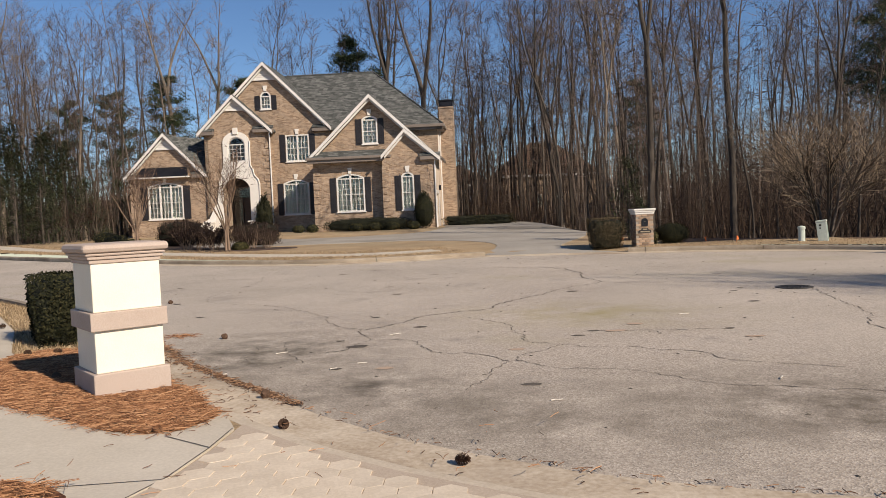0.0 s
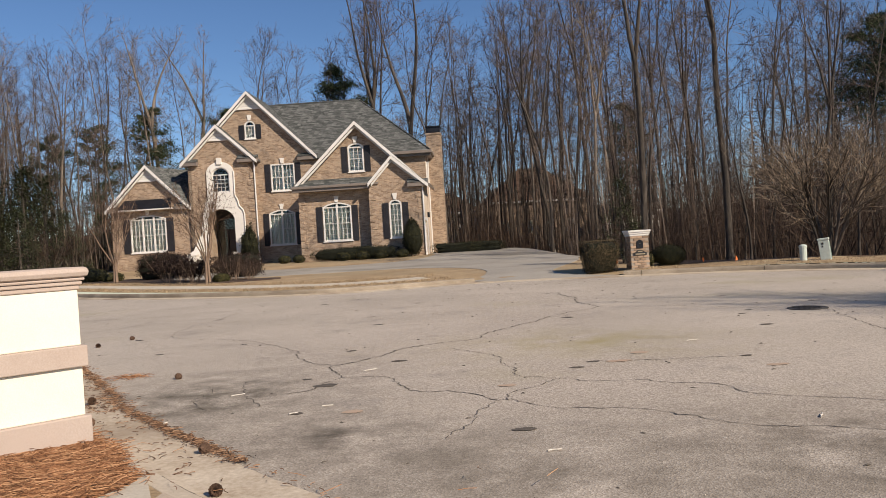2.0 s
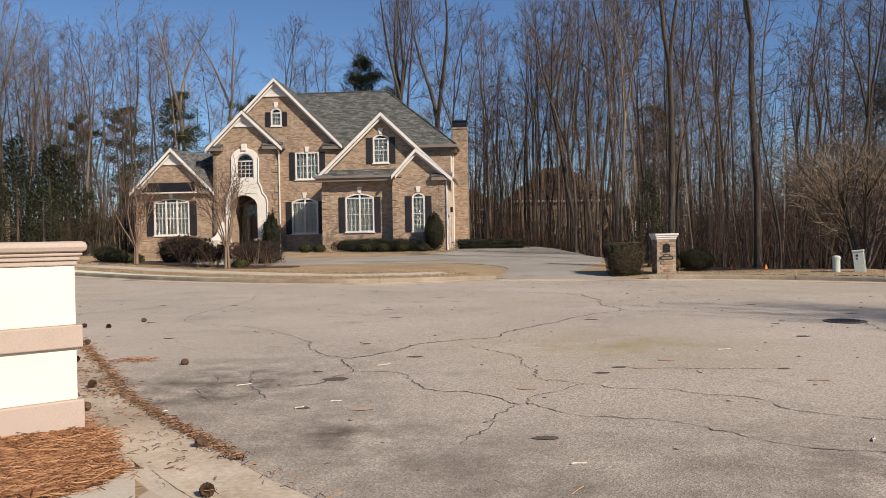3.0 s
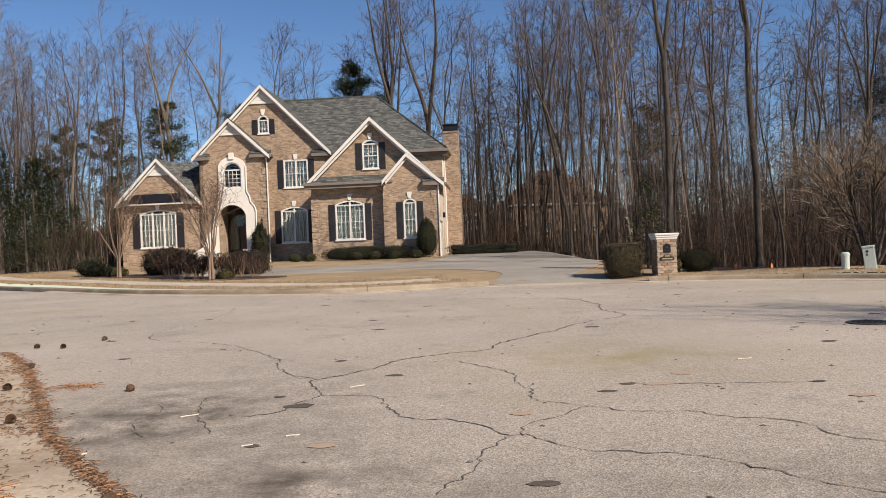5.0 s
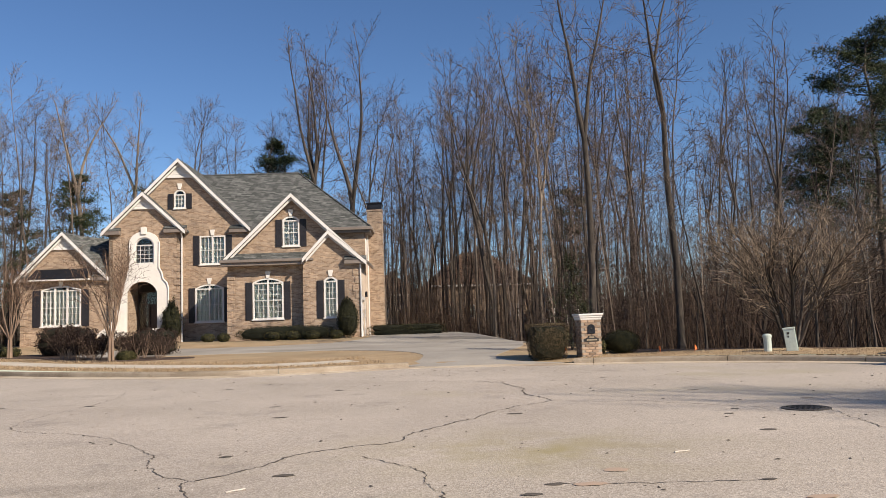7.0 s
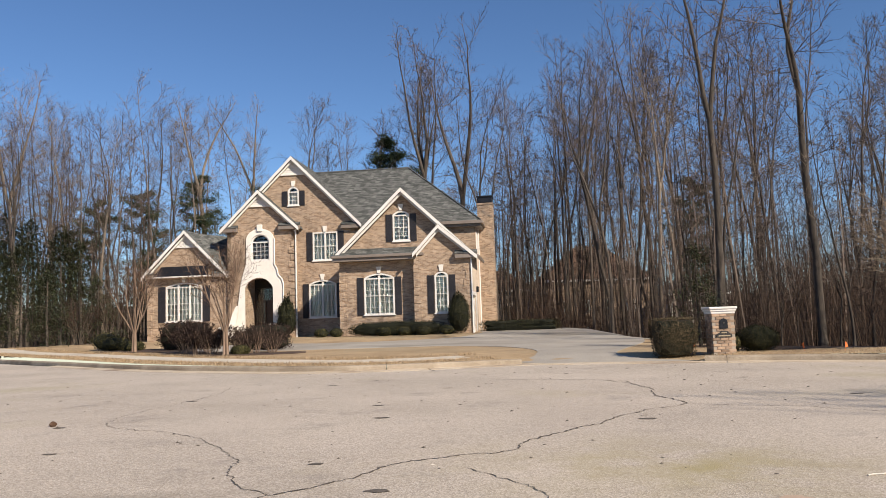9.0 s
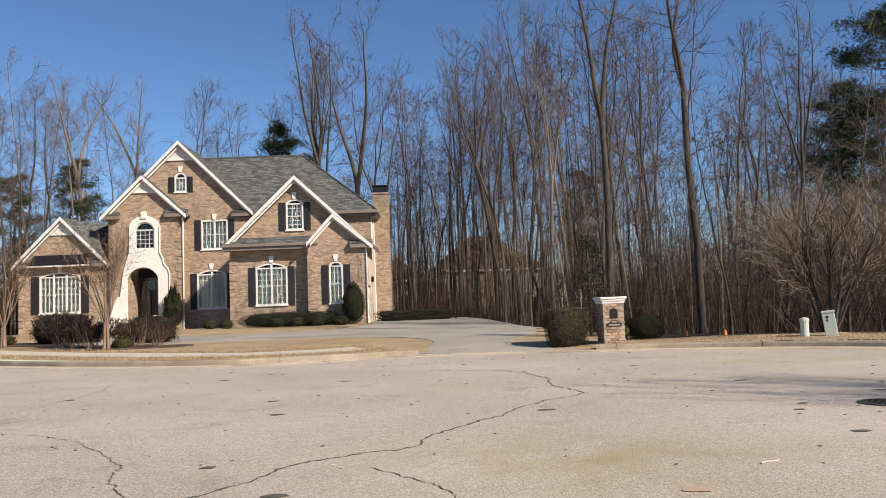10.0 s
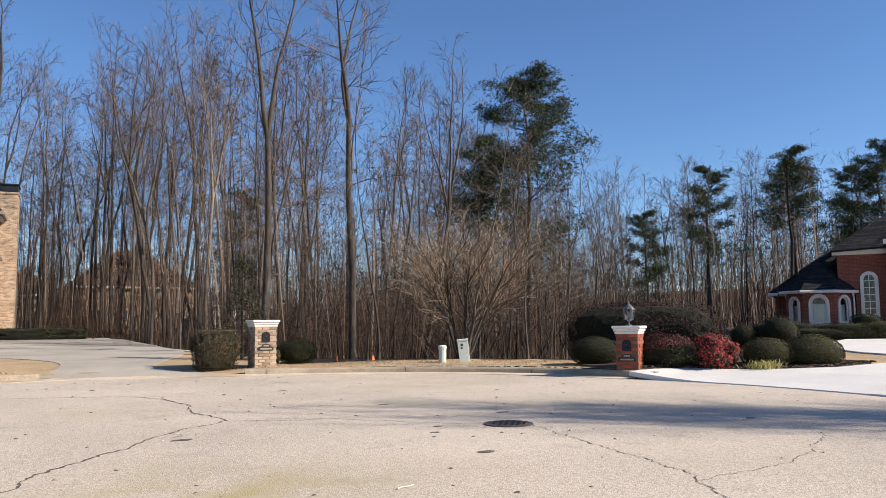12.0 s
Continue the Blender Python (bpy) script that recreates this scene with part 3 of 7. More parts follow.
# the tan house's driveway, with its loop before the front door
slab("driveway", [(p.x, p.y) for p in smooth_line([(1.9, 25.2), (2.35, 26.6), (2.6, 28.6), (2.4, 30.6), (1.6, 32.6), (-0.4, 34.6), (-2.9, 35.1), (-5.6, 35.3), (-8.5, 35.7), (-11.5, 37.2), (-13.5, 39.6),
      (-14.2, 41.5), (-12.4, 43.2), (-9.0, 43.3), (-6.3, 42.6), (-3.2, 42.6), (-0.9, 43.6), (0.6, 45.6), (1.3, 49.0), (1.2, 52.5), (2.2, 56), (6.5, 56), (10, 51), (10.5, 44), (9.0, 39.5),
      (7.7, 36.6), (6.9, 33.0), (5.7, 29.6), (4.85, 27.3), (4.65, 26.1), (5.1, 25.1), (6.2, 24.0), (4.2, 24.55)], 0.6, True)],
     M_DRIVE, "wide grey concrete driveway curving up to a brick house", "driveway", 0.012, 0.9, 0.1)
# the far sidewalk between two strips of turf
_run = offset_line(stretch_of((1.0, 24.75), (-46, 64)), -1.3)
slab("sidewalk", [(p.x, p.y) for p in _run] + [(p.x, p.y) for p in reversed(offset_line(_run, -1.25))], M_WALKWAY, "pale concrete sidewalk between strips of dry turf", "sidewalk", 0.015, 0.9, 0.1)
# the neighbour's pale driveway
slab("driveway", [(p.x, p.y) for p in offset_line(stretch_of((12.9, 10.3), (13.0, 17.1)), 0.31)] + [(p.x, p.y) for p in smooth_line([(13.45, 17.2), (14.3, 17.0), (14.7, 16.3), (15.4, 15.3), (16.4, 14.75), (18.5, 14.9), (20.5, 14.9), (21.6, 16.2), (23.4, 19.0), (27.5, 22.3), (38, 26.6), (50, 30), (52, 24), (38, 17), (26, 11.5), (14.2, 9.6)], 0.6)],
     M_WHITE_DRIVE, "bright pale concrete driveway beside a mulched bed", "driveway", 0.0, 1.2, 0.1, height=lambda x, y: lie(x, y) + 0.004 + 0.045 * ease(0.0, 0.7, from_street(x, y)))
# the near sidewalk and the drive from which the walk starts
NEAR_WALK = [(-1.72, 5.42), (-1.49, 4.83), (-1.53, 4.32), (-1.61, 3.75), (-1.8, 3.2), (-2.6, 1.2), (-3.4, -1.0), (-6.0, -1.0), (-5.4, 1.5), (-6.4, 4.6), (-7.6, 8.2), (-9.2, 11.2), (-12.5, 14.9), (-30, 32.5),
             (-29.2, 33.4), (-11.6, 15.8), (-9.95, 15.6), (-7.87, 13.5), (-5.95, 10.5), (-5.35, 9.3), (-4.95, 8.5), (-4.4, 7.9), (-3.6, 7.45), (-2.75, 6.85), (-2.15, 6.1)]
slab("sidewalk", NEAR_WALK, M_WALKWAY, "pale concrete sidewalk round a pine straw bed", "sidewalk", 0.015, 0.45, 0.12)
# the drive from which the walk starts: stamped concrete bed, its six-sided stones come last
slab("driveway", [(-1.46, 4.84), (-1.5, 4.32), (-1.58, 3.75), (-1.77, 3.2), (-2.5, 1.2), (-3.3, -3), (-3.5, -12), (3.0, -12), (2.6, -3), (2.4, 1.2), (3.2, 2.3)] + [(p.x, p.y) for p in reversed(offset_line(stretch_of((-1.33, 5.03), (3.0, 2.45)), -0.16))],
     M_JOINT, "tan stamped concrete driveway with a six-sided stone pattern", "driveway", 0.019, 0.4, 0.15)
GROOVES = []
part("edging", sweep(stretch_of((-1.5, 5.25), (3.0, 2.45)), [(0.0, -0.15), (0.0, 0.035), (-0.02, 0.055), (-0.14, 0.06), (-0.155, 0.05), (-0.155, -0.15)], 0.0), M_EDGING)
for _off, _z in ((0.012, 0.0305), (-0.162, 0.062)):
    _line = offset_line(stretch_of((-1.5, 5.25), (3.0, 2.45)), _off)
    GROOVES.append((_line, _z))
tagged(bpy.data.objects["edging"], "flush concrete band between driveway and gutter", "edging", "", "structure")

# ---- the tan brick house ----
HOUSE_TURN, HOUSE_PIVOT = -5.0, (-8.0, 52.0)
HP = Matrix.Translation((*HOUSE_PIVOT, 0)) @ pose(0, 0, 0, 0, 0, HOUSE_TURN) @ Matrix.Translation((-HOUSE_PIVOT[0], -HOUSE_PIVOT[1], 0))


def seg_arch(x0, x1, z, rise, n=10):
    """Points of a flat arch from right to left over a width."""
    a = (x1 - x0) / 2
    r = (a * a + rise * rise) / (2 * rise)
    half = math.asin(min(1.0, a / r))
    if rise > a:
        half = math.pi - half
    return [((x0 + x1) / 2 + r * math.sin(half * (1 - 2 * i / n)), z + rise - r + r * math.cos(half * (1 - 2 * i / n))) for i in range(n + 1)]


def opening(w):
    x0, x1, zb, zt, rise = w
    return [(x0, zb), (x1, zb)] + (seg_arch(x0, x1, zt - rise, rise) if rise else [(x1, zt), (x0, zt)])


class Builder:
    """Puts parts of one house, drawn in its own square plan, into the world."""

    def __init__(self, ob, m):
        self.ob, self.m = ob, m

    def add(self, name, bm, material, parent=None, label="", smooth=False):
        bm.transform(self.m)
        return part(name, bm, material, parent or self.ob, label, smooth)

    def wall(self, outline, holes, y, material, thick=0.25):
        return self.add("wall", panel(outline, holes, thick, lambda u, w, d: (u, y + d, w)), material)

    def side(self, outline, x, material, thick=0.25, holes=()):
        return self.add("wall", panel(outline, holes, thick, lambda u, w, d: (x - d, u, w)), material)

    def roof(self, pts, material, thick=0.1):
        bm = bmesh.new()
        a = [bm.verts.new(p) for p in pts]
        b = [bm.verts.new((p[0], p[1], p[2] - thick)) for p in pts]
        bm.faces.new(a)
        bm.faces.new(list(reversed(b)))
        for i in range(len(pts)):
            j = (i + 1) % len(pts)
            bm.faces.new((a[j], a[i], b[i], b[j]))
        return self.add("roof", bm, material)

    def rake(self, p, q, y, wide=0.26, deep=0.07, name="rake_board"):
        """A white board along a gable's slope from p up to q, hanging below that line."""
        (x0, z0), (x1, z1) = p, q
        bm = bmesh.new()
        front = [(x0, z0), (x1, z1), (x1, z1 - wide), (x0, z0 - wide)]
        a = [bm.verts.new((x, y, z)) for x, z in front]
        b = [bm.verts.new((x, y + deep, z)) for x, z in front]
        bm.faces.new(a)
        bm.faces.new(list(reversed(b)))
        for i in range(4):
            j = (i + 1) % 4
            bm.faces.new((a[j], a[i], b[i], b[j]))
        return self.add(name, bm, M_TRIM)

    def window(self, w, y, sashes=2, lites=(3, 2), shutters=0.0, tops=True, keystone=True, room="curtain", sh_left=True, sh_right=True, frame_w=0.09):
        """A window with casing, sashes, glass, bars, sill, keystone and shutters. w: x0, x1, bottom, top, arch rise."""
        x0, x1, zb, zt, rise = w
        bm = panel(opening(w), [opening((x0 + frame_w, x1 - frame_w, zb + frame_w, zt - frame_w, rise * 0.85))], 0.16, lambda u, h, d: (u, y - 0.03 + d, h))
        win = self.add("window", bm, M_TRIM, label="white-framed window with small panes")
        win.name = "window"
        sub = lambda n, b, m, l="": self.add(n, b, m, win, l)
        ix0, ix1, ib, it = x0 + frame_w, x1 - frame_w, zb + frame_w, zt - frame_w - rise * 0.85
        wid = (ix1 - ix0) / sashes
        for s in range(1, sashes):
            sub("mullion", B(ix0 + s * wid - 0.05, ix0 + s * wid + 0.05, y - 0.025, y + 0.1, ib, it + rise * 0.7), M_TRIM)
        if rise:
            sub("transom", B(ix0, ix1, y - 0.02, y + 0.09, it - 0.045, it + 0.03), M_TRIM)
            pts = [(ix0, it + 0.03), (ix1, it + 0.03)] + seg_arch(ix0, ix1, it + 0.03, rise * 0.85 - 0.04)
            sub("pane", panel(pts, (), 0.01, lambda u, h, d: (u, y + 0.06 + d, h)), M_GLASS)
        for s in range(sashes):
            a, b = ix0 + s * wid + (0.05 if s else 0), ix0 + (s + 1) * wid - (0.05 if s < sashes - 1 else 0)
            mid = (ib + it) / 2
            halves = ((ib, mid - 0.03), (mid + 0.03, it - 0.045)) if tops else ((ib, it - 0.045 if rise else it),)
            if tops:
                sub("meeting_rail", B(a, b, y, y + 0.08, mid - 0.03, mid + 0.03), M_TRIM)
            bars = bmesh.new()
            for z0, z1 in halves:
                sub("pane", B(a, b, y + 0.055, y + 0.065, z0, z1), M_GLASS)
                for i in range(1, lites[0]):
                    xx = a + (b - a) * i / lites[0]
                    box(bars, xx - 0.014, xx + 0.014, y + 0.025, y + 0.05, z0, z1)
                for i in range(1, lites[1]):
                    zz = z0 + (z1 - z0) * i / lites[1]
                    box(bars, a, b, y + 0.022, y + 0.047, zz - 0.014, zz + 0.014)
            sub("grille", bars, M_TRIM)
        sub("sill", B(x0 - 0.06, x1 + 0.06, y - 0.09, y + 0.05, zb - 0.07, zb, 0.01), M_TRIM)
        if room == "curtain":
            bm = bmesh.new()
            n = 28
            rows = [[bm.verts.new((x0 + (x1 - x0) * i / n, y + 0.2 + 0.025 * math.sin(i * 2.1), z)) for i in range(n + 1)] for z in (zb, zt - rise * 0.9)]
            for i in range(n):
                bm.faces.new((rows[0][i], rows[0][i + 1], rows[1][i + 1], rows[1][i]))
            bmesh.ops.solidify(bm, geom=bm.faces[:], thickness=0.01)
            sub("curtain", bm, M_CURTAIN, "sheer white curtain")
        # no room is built: a dark sheet paints its shade
        sub("dark_backing", B(x0 - 0.1, x1 + 0.1, y + 0.9, y + 0.95, zb - 0.1, zt + 0.1), M_SHADE_SHEET, "near-black sheet in place of the unlit room behind the window")
        if keystone:
            c = (x0 + x1) / 2
            bm = bmesh.new()
            prof = [(c - 0.09, zt + 0.02), (c + 0.09, zt + 0.02), (c + 0.15, zt + 0.4), (c - 0.15, zt + 0.4)]
            a = [bm.verts.new((x, y - 0.09, z)) for x, z in prof]
            b = [bm.verts.new((x, y + 0.02, z)) for x, z in prof]
            bm.faces.new(a)
            bm.faces.new(list(reversed(b)))
            for i in range(4):
                bm.faces.new((a[(i + 1) % 4], a[i], b[i], b[(i + 1) % 4]))
            self.add("keystone", bm, M_STUCCO)
            if rise:
                out = seg_arch(x0 - 0.12, x1 + 0.12, zt - rise + 0.05, rise + 0.17) + list(reversed(seg_arch(x0, x1, zt - rise + 0.01, rise)))
                self.add("brick_arch", panel(out, (), 0.07, lambda u, h, d: (u, y - 0.04 + d, h)), self.arch_mat)
        if shutters:
            for on, a, b in ((sh_left, x0 - 0.04 - shutters, x0 - 0.04), (sh_right, x1 + 0.04, x1 + 0.04 + shutters)):
                if on:
                    bm = B(a, b, y - 0.05, y + 0.005, zb - 0.03, zt - rise + 0.02, 0.006)
                    for k in range(2):
                        h = (zt - rise - zb) / 2
                        for i in range(int(h / 0.09) - 1):
                            z = zb + k * h + 0.06 + i * 0.09
                            box(bm, a + 0.05, b - 0.05, y - 0.062, y - 0.045, z, z + 0.06)
                    self.add("shutter", bm, M_SHUTTER, label="black louvred shutter")
        return win

    def quoins(self, x, dirs, y, z0, z1, material, wide=(0.42, 0.28), proud=0.035):
        """Raised corner blocks, long and short by turns."""
        z, k = z0, 0
        while z + 0.42 < z1:
            w = wide[k % 2]
            a, b = (x, x + w * dirs) if dirs > 0 else (x + w * dirs, x)
            self.add("quoin", B(a - (proud if dirs > 0 else 0), b + (proud if dirs < 0 else 0), y - proud, y + 0.2, z, z + 0.41, 0.012), material)
            z, k = z + 0.456, k + 1

    def eave_return(self, x0, x1, y, z, deep=0.5):
        """A boxed gutter end at a gable's foot, with a small shingled top."""
        self.add("eave_return", B(x0, x1, y - 0.32, y + 0.05, z - 0.3, z - 0.02, 0.02), M_GUTTER_METAL, label="brown boxed eave return")
        bm = bmesh.new()
        v = [bm.verts.new(p) for p in ((x0, y - 0.36, z), (x1, y - 0.36, z), (x1, y + 0.02, z + 0.2), (x0, y + 0.02, z + 0.2), (x0, y - 0.36, z - 0.04), (x1, y - 0.36, z - 0.04), (x1, y + 0.02, z - 0.04), (x0, y + 0.02, z - 0.04))]
        for q in ((0, 1, 2, 3), (4, 7, 6, 5), (0, 4, 5, 1), (1, 5, 6, 2), (2, 6, 7, 3), (3, 7, 4, 0)):
            bm.faces.new([v[i] for i in q])
        self.add("return_roof", bm, M_ROOF)

    def gable_roof(self, apex, left, right, y0, y1, material, boards=True, ly1=None, ry1=None):
        """Two slopes from a front rake at y0 back to y1."""
        (ax, az), (lx, lz), (rx, rz) = apex, left, right
        self.roof([(lx, y0, lz), (ax, y0, az), (ax, y1, az), (lx, ly1 or y1, lz)], material)
        self.roof([(ax, y0, az), (rx, y0, rz), (rx, ry1 or y1, rz), (ax, y1, az)], material)
        if boards:
            for p in (left, right):
                self.rake((p[0], p[1] - 0.02), (ax, az - 0.02), y0 - 0.035, 0.24, 0.05)
                self.rake((p[0] + (0.2 if p is left else -0.2), p[1] - 0.06), (ax, az - 0.26), y0 + 0.16, 0.16, 0.12, "frieze_board")

    def vent(self, apex, slope, y, drop):
        """White siding in a gable's peak, over a flat ledge."""
        x, z = apex
        half = drop / slope
        bm = bmesh.new()
        n = 7
        for i in range(n):
            a, b = drop * i / n, drop * (i + 1) / n
            box(bm, x - half * (a + b) / 2 / drop, x + half * (a + b) / 2 / drop, y - 0.06 + 0.01 * (i % 2), y + 0.01, z - b, z - a - 0.015)
        self.add("gable_siding", bm, M_TRIM, label="white lap siding in the gable peak")
        self.add("ledge", B(x - half - 0.05, x + half + 0.05, y - 0.1, y + 0.01, z - drop - 0.1, z - drop), M_TRIM)


house = thing("house", "two-storey tan brick house with white trim and grey shingle roofs", "house", (-8, 56, 0.3))
hb = Builder(house, HP)
hb.arch_mat = M_BRICK
GZ = 0.25                                # foot of the walls, in the soil
# garage wing (E, the small gable) and the big gable behind it (D)
wE = (-1.2, -0.4, 1.73, 4.13, 0.22)
hb.wall([(-2.4, GZ), (0.92, GZ), (0.92, 5.1), (-0.88, 6.7), (-2.4, 5.1)], [opening(wE)], 50.1, M_BRICK)
hb.window(wE, 50.1, 1, (3, 3), 0.38)
wD, wDu = (-5.55, -3.71, 1.76, 4.21, 0.25), (-3.71, -2.7, 6.1, 7.92, 0.22)
hb.wall([(-7.04, GZ), (-2.4, GZ), (-2.4, 5.2), (0.85, 5.2), (-3.11, 9.05), (-7.04, 5.2)], [opening(wD), opening(wDu)], 50.8, M_BRICK)
hb.window(wD, 50.8, 2, (3, 3), 0.38)
hb.window(wDu, 50.8, 1, (3, 3), 0.38)
hb.quoins(-7.04, 1, 50.8, 0.5, 5.0, M_BRICK)
hb.quoins(-2.4, 1, 50.1, 0.5, 5.0, M_BRICK)
hb.quoins(0.92, -1, 50.1, 0.5, 5.0, M_BRICK)
hb.side([(50.35, GZ), (55.0, GZ), (55.0, 5.15), (50.35, 5.15)], 0.92, M_TANSTUCCO, holes=[[(50.75, GZ + 0.05), (53.45, GZ + 0.05), (53.45, 2.75), (50.75, 2.75)]])
hb.side([(51.05, GZ), (54.8, GZ), (54.8, 5.25), (51.05, 5.25)], -6.79, M_BRICK_SIDE)
hb.side([(50.35, GZ), (50.8, GZ), (50.8, 5.15), (50.35, 5.15)], -2.15, M_BRICK_SIDE)
gd = hb.add("garage_door", B(0.74, 0.82, 50.75, 53.45, GZ, 2.75), M_TRIM, label="white panelled garage door")
for i in range(4):
    for k in range(4):
        hb.add("door_panel", B(0.815, 0.845, 50.85 + k * 0.66, 51.4 + k * 0.66, 0.45 + i * 0.56, 0.88 + i * 0.56, 0.01), M_TRIM, gd)
hb.add("door_trim", panel([(50.6, GZ), (53.6, GZ), (53.6, 2.95), (50.6, 2.95)], [[(50.76, GZ + 0.01), (53.44, GZ + 0.01), (53.44, 2.74), (50.76, 2.74)]], 0.04, lambda u, h, d: (0.96 - d, u, h)), M_TRIM)
hb.gable_roof((-3.11, 9.26), (-7.26, 5.3), (1.33, 5.02), 50.25, 56.3, M_ROOF, ly1=54.8, ry1=54.9)
hb.gable_roof((-0.88, 6.9), (-2.42, 5.26), (1.37, 5.0), 49.75, 51.8, M_ROOF, ly1=50.4, ry1=54.8)
hb.eave_return(0.05, 1.35, 50.1, 5.15)
# pent eave with gutter along the foot of the big gable
bm = bmesh.new()
_q = [bm.verts.new(p) for p in ((-7.3, 50.15, 5.32), (-1.85, 50.15, 5.32), (-1.85, 50.82, 5.74), (-7.04, 50.82, 5.74), (-7.3, 50.15, 5.25), (-1.85, 50.15, 5.25), (-1.85, 50.82, 5.3), (-7.04, 50.82, 5.3))]
for q in ((0, 1, 2, 3), (4, 7, 6, 5), (0, 4, 5, 1), (1, 5, 6, 2), (2, 6, 7, 3), (3, 7, 4, 0)):
    bm.faces.new([_q[i] for i in q])
hb.add("pent_roof", bm, M_ROOF)
hb.add("gutter", B(-7.36, -1.8, 50.02, 50.15, 5.14, 5.3, 0.02), M_GUTTER_METAL, label="brown metal gutter")
hb.add("soffit", B(-7.3, -2.4, 50.15, 50.78, 4.95, 5.2), M_GUTTER_METAL)
hb.add("gutter", B(1.3, 1.44, 50.0, 55.0, 4.88, 5.04, 0.02), M_GUTTER_METAL)
# main front, with the tall gable A
w2, w1, w0 = (-9.82, -8.15, 5.48, 7.35, 0.0), (-10.12, -8.29, 1.75, 4.19, 0.25), (-11.47, -10.72, 9.22, 10.47, 0.3)
hb.wall([(-11.1, GZ), (0.92, GZ), (0.92, 7.55), (-6.6, 7.65), (-11.12, 12.25), (-15.4, 7.65), (-11.1, 7.65)], [opening(w2), opening(w1), opening(w0)], 54.8, M_BRICK)
hb.window(w2, 54.8, 2, (3, 2), 0.38)
hb.window(w1, 54.8, 2, (3, 3), 0.38)
hb.window(w0, 54.8, 1, (3, 3), 0.36, tops=False)
hb.side([(55.0, GZ), (66, GZ), (66, 7.55), (55.0, 7.55)], 0.92, M_TANSTUCCO)
hb.side([(54.8, GZ), (66, GZ), (66, 7.55), (54.8, 7.55)], -15.2, M_BRICK_SIDE)
hb.wall([(-15.4, GZ), (0.92, GZ), (0.92, 7.55), (-15.4, 7.55)], [], 65.75, M_BRICK)
hb.gable_roof((-11.12, 12.5), (-15.95, 7.72), (-6.45, 7.76), 54.42, 60.0, M_ROOF, ry1=54.6, ly1=60.0)
hb.roof([(-6.45, 54.4, 7.62), (1.32, 54.4, 7.62), (-4.12, 60.0, 12.35), (-11.1, 60.0, 12.35)], M_ROOF)
hb.roof([(1.32, 54.4, 7.62), (1.32, 66.2, 7.62), (-4.12, 60.0, 12.35)], M_ROOF)
hb.roof([(1.32, 66.2, 7.62), (-15.9, 66.2, 7.62), (-11.1, 60.0, 12.35), (-4.12, 60.0, 12.35)], M_ROOF)
hb.roof([(-15.9, 66.2, 7.62), (-15.9, 54.9, 7.62), (-11.1, 60.0, 12.35)], M_ROOF)
hb.add("ridge_cap", pipe([(-11.1, 60, 12.37), (-4.12, 60, 12.37)], 0.07, 6), M_ROOF)
hb.add("ridge_cap", pipe([(-4.12, 60, 12.37), (1.32, 54.4, 7.65)], 0.06, 6), M_ROOF)
hb.add("gutter", B(-2.1, 1.42, 54.24, 54.4, 7.4, 7.6, 0.02), M_GUTTER_METAL)
hb.add("soffit", B(-2.0, 1.28, 54.4, 54.8, 7.25, 7.5), M_GUTTER_METAL)
hb.add("gutter", B(1.32, 1.46, 54.3, 66.2, 7.4, 7.6, 0.02), M_GUTTER_METAL)
hb.add("soffit", B(0.92, 1.32, 54.4, 66, 7.25, 7.5), M_GUTTER_METAL)
hb.eave_return(-7.85, -6.45, 54.8, 7.8)
hb.vent((-11.12, 12.2), 1.02, 54.8, 0.85)
# entry block B
wB = (-13.8, -12.55, 5.6, 7.31, 0.5)
door_gap = [(-14.25, GZ), (-12.34, GZ), (-12.34, 3.78)] + seg_arch(-14.25, -12.34, 3.78, 0.68) + [(-14.25, 3.78)]
hb.wall([(-15.45, GZ), (-10.87, GZ), (-10.87, 7.6), (-13.23, 9.98), (-15.45, 7.6)], [opening(wB), door_gap], 54.2, M_BRICK)
hb.window(wB, 54.2, 1, (4, 4), 0, tops=False, keystone=False, room="dark", frame_w=0.08)
hb.side([(54.2, GZ), (54.8, GZ), (54.8, 7.6), (54.2, 7.6)], -10.87, M_BRICK_SIDE)
hb.side([(54.2, GZ), (56.8, GZ), (56.8, 7.6), (54.2, 7.6)], -15.2, M_BRICK_SIDE)
hb.gable_roof((-13.23, 10.24), (-15.85, 7.66), (-10.5, 7.68), 53.85, 58.0, M_ROOF, ry1=54.8, ly1=56.5)
hb.eave_return(-11.9, -10.48, 54.2, 7.84)
hb.eave_return(-15.85, -14.7, 54.2, 7.8)
hb.vent((-13.23, 9.96), 1.0, 54.2, 0.72)
hb.quoins(-10.87, -1, 54.2, 0.5, 7.3, M_BRICK)
# the white stucco surround that joins the arched window and the porch arch
sur = [(-15.0, 1.0), (-14.25, 1.0), (-14.25, 3.78)] + list(reversed(seg_arch(-14.25, -12.34, 3.78, 0.68)))[1:-1] + [(-12.34, 3.78), (-12.34, 0.5), (-11.72, 0.5), (-11.68, 3.95), (-11.76, 4.3), (-12.0, 4.55), (-12.08, 4.95), (-12.28, 5.3), (-12.24, 7.0)]
sur += [(-13.18 + 0.94 * math.cos(a), 6.95 + 0.74 * math.sin(a)) for a in [math.pi * i / 12 for i in range(1, 12)]] + [(-14.12, 7.0), (-14.14, 5.35), (-14.3, 4.9), (-14.5, 4.2), (-14.72, 2.6)]
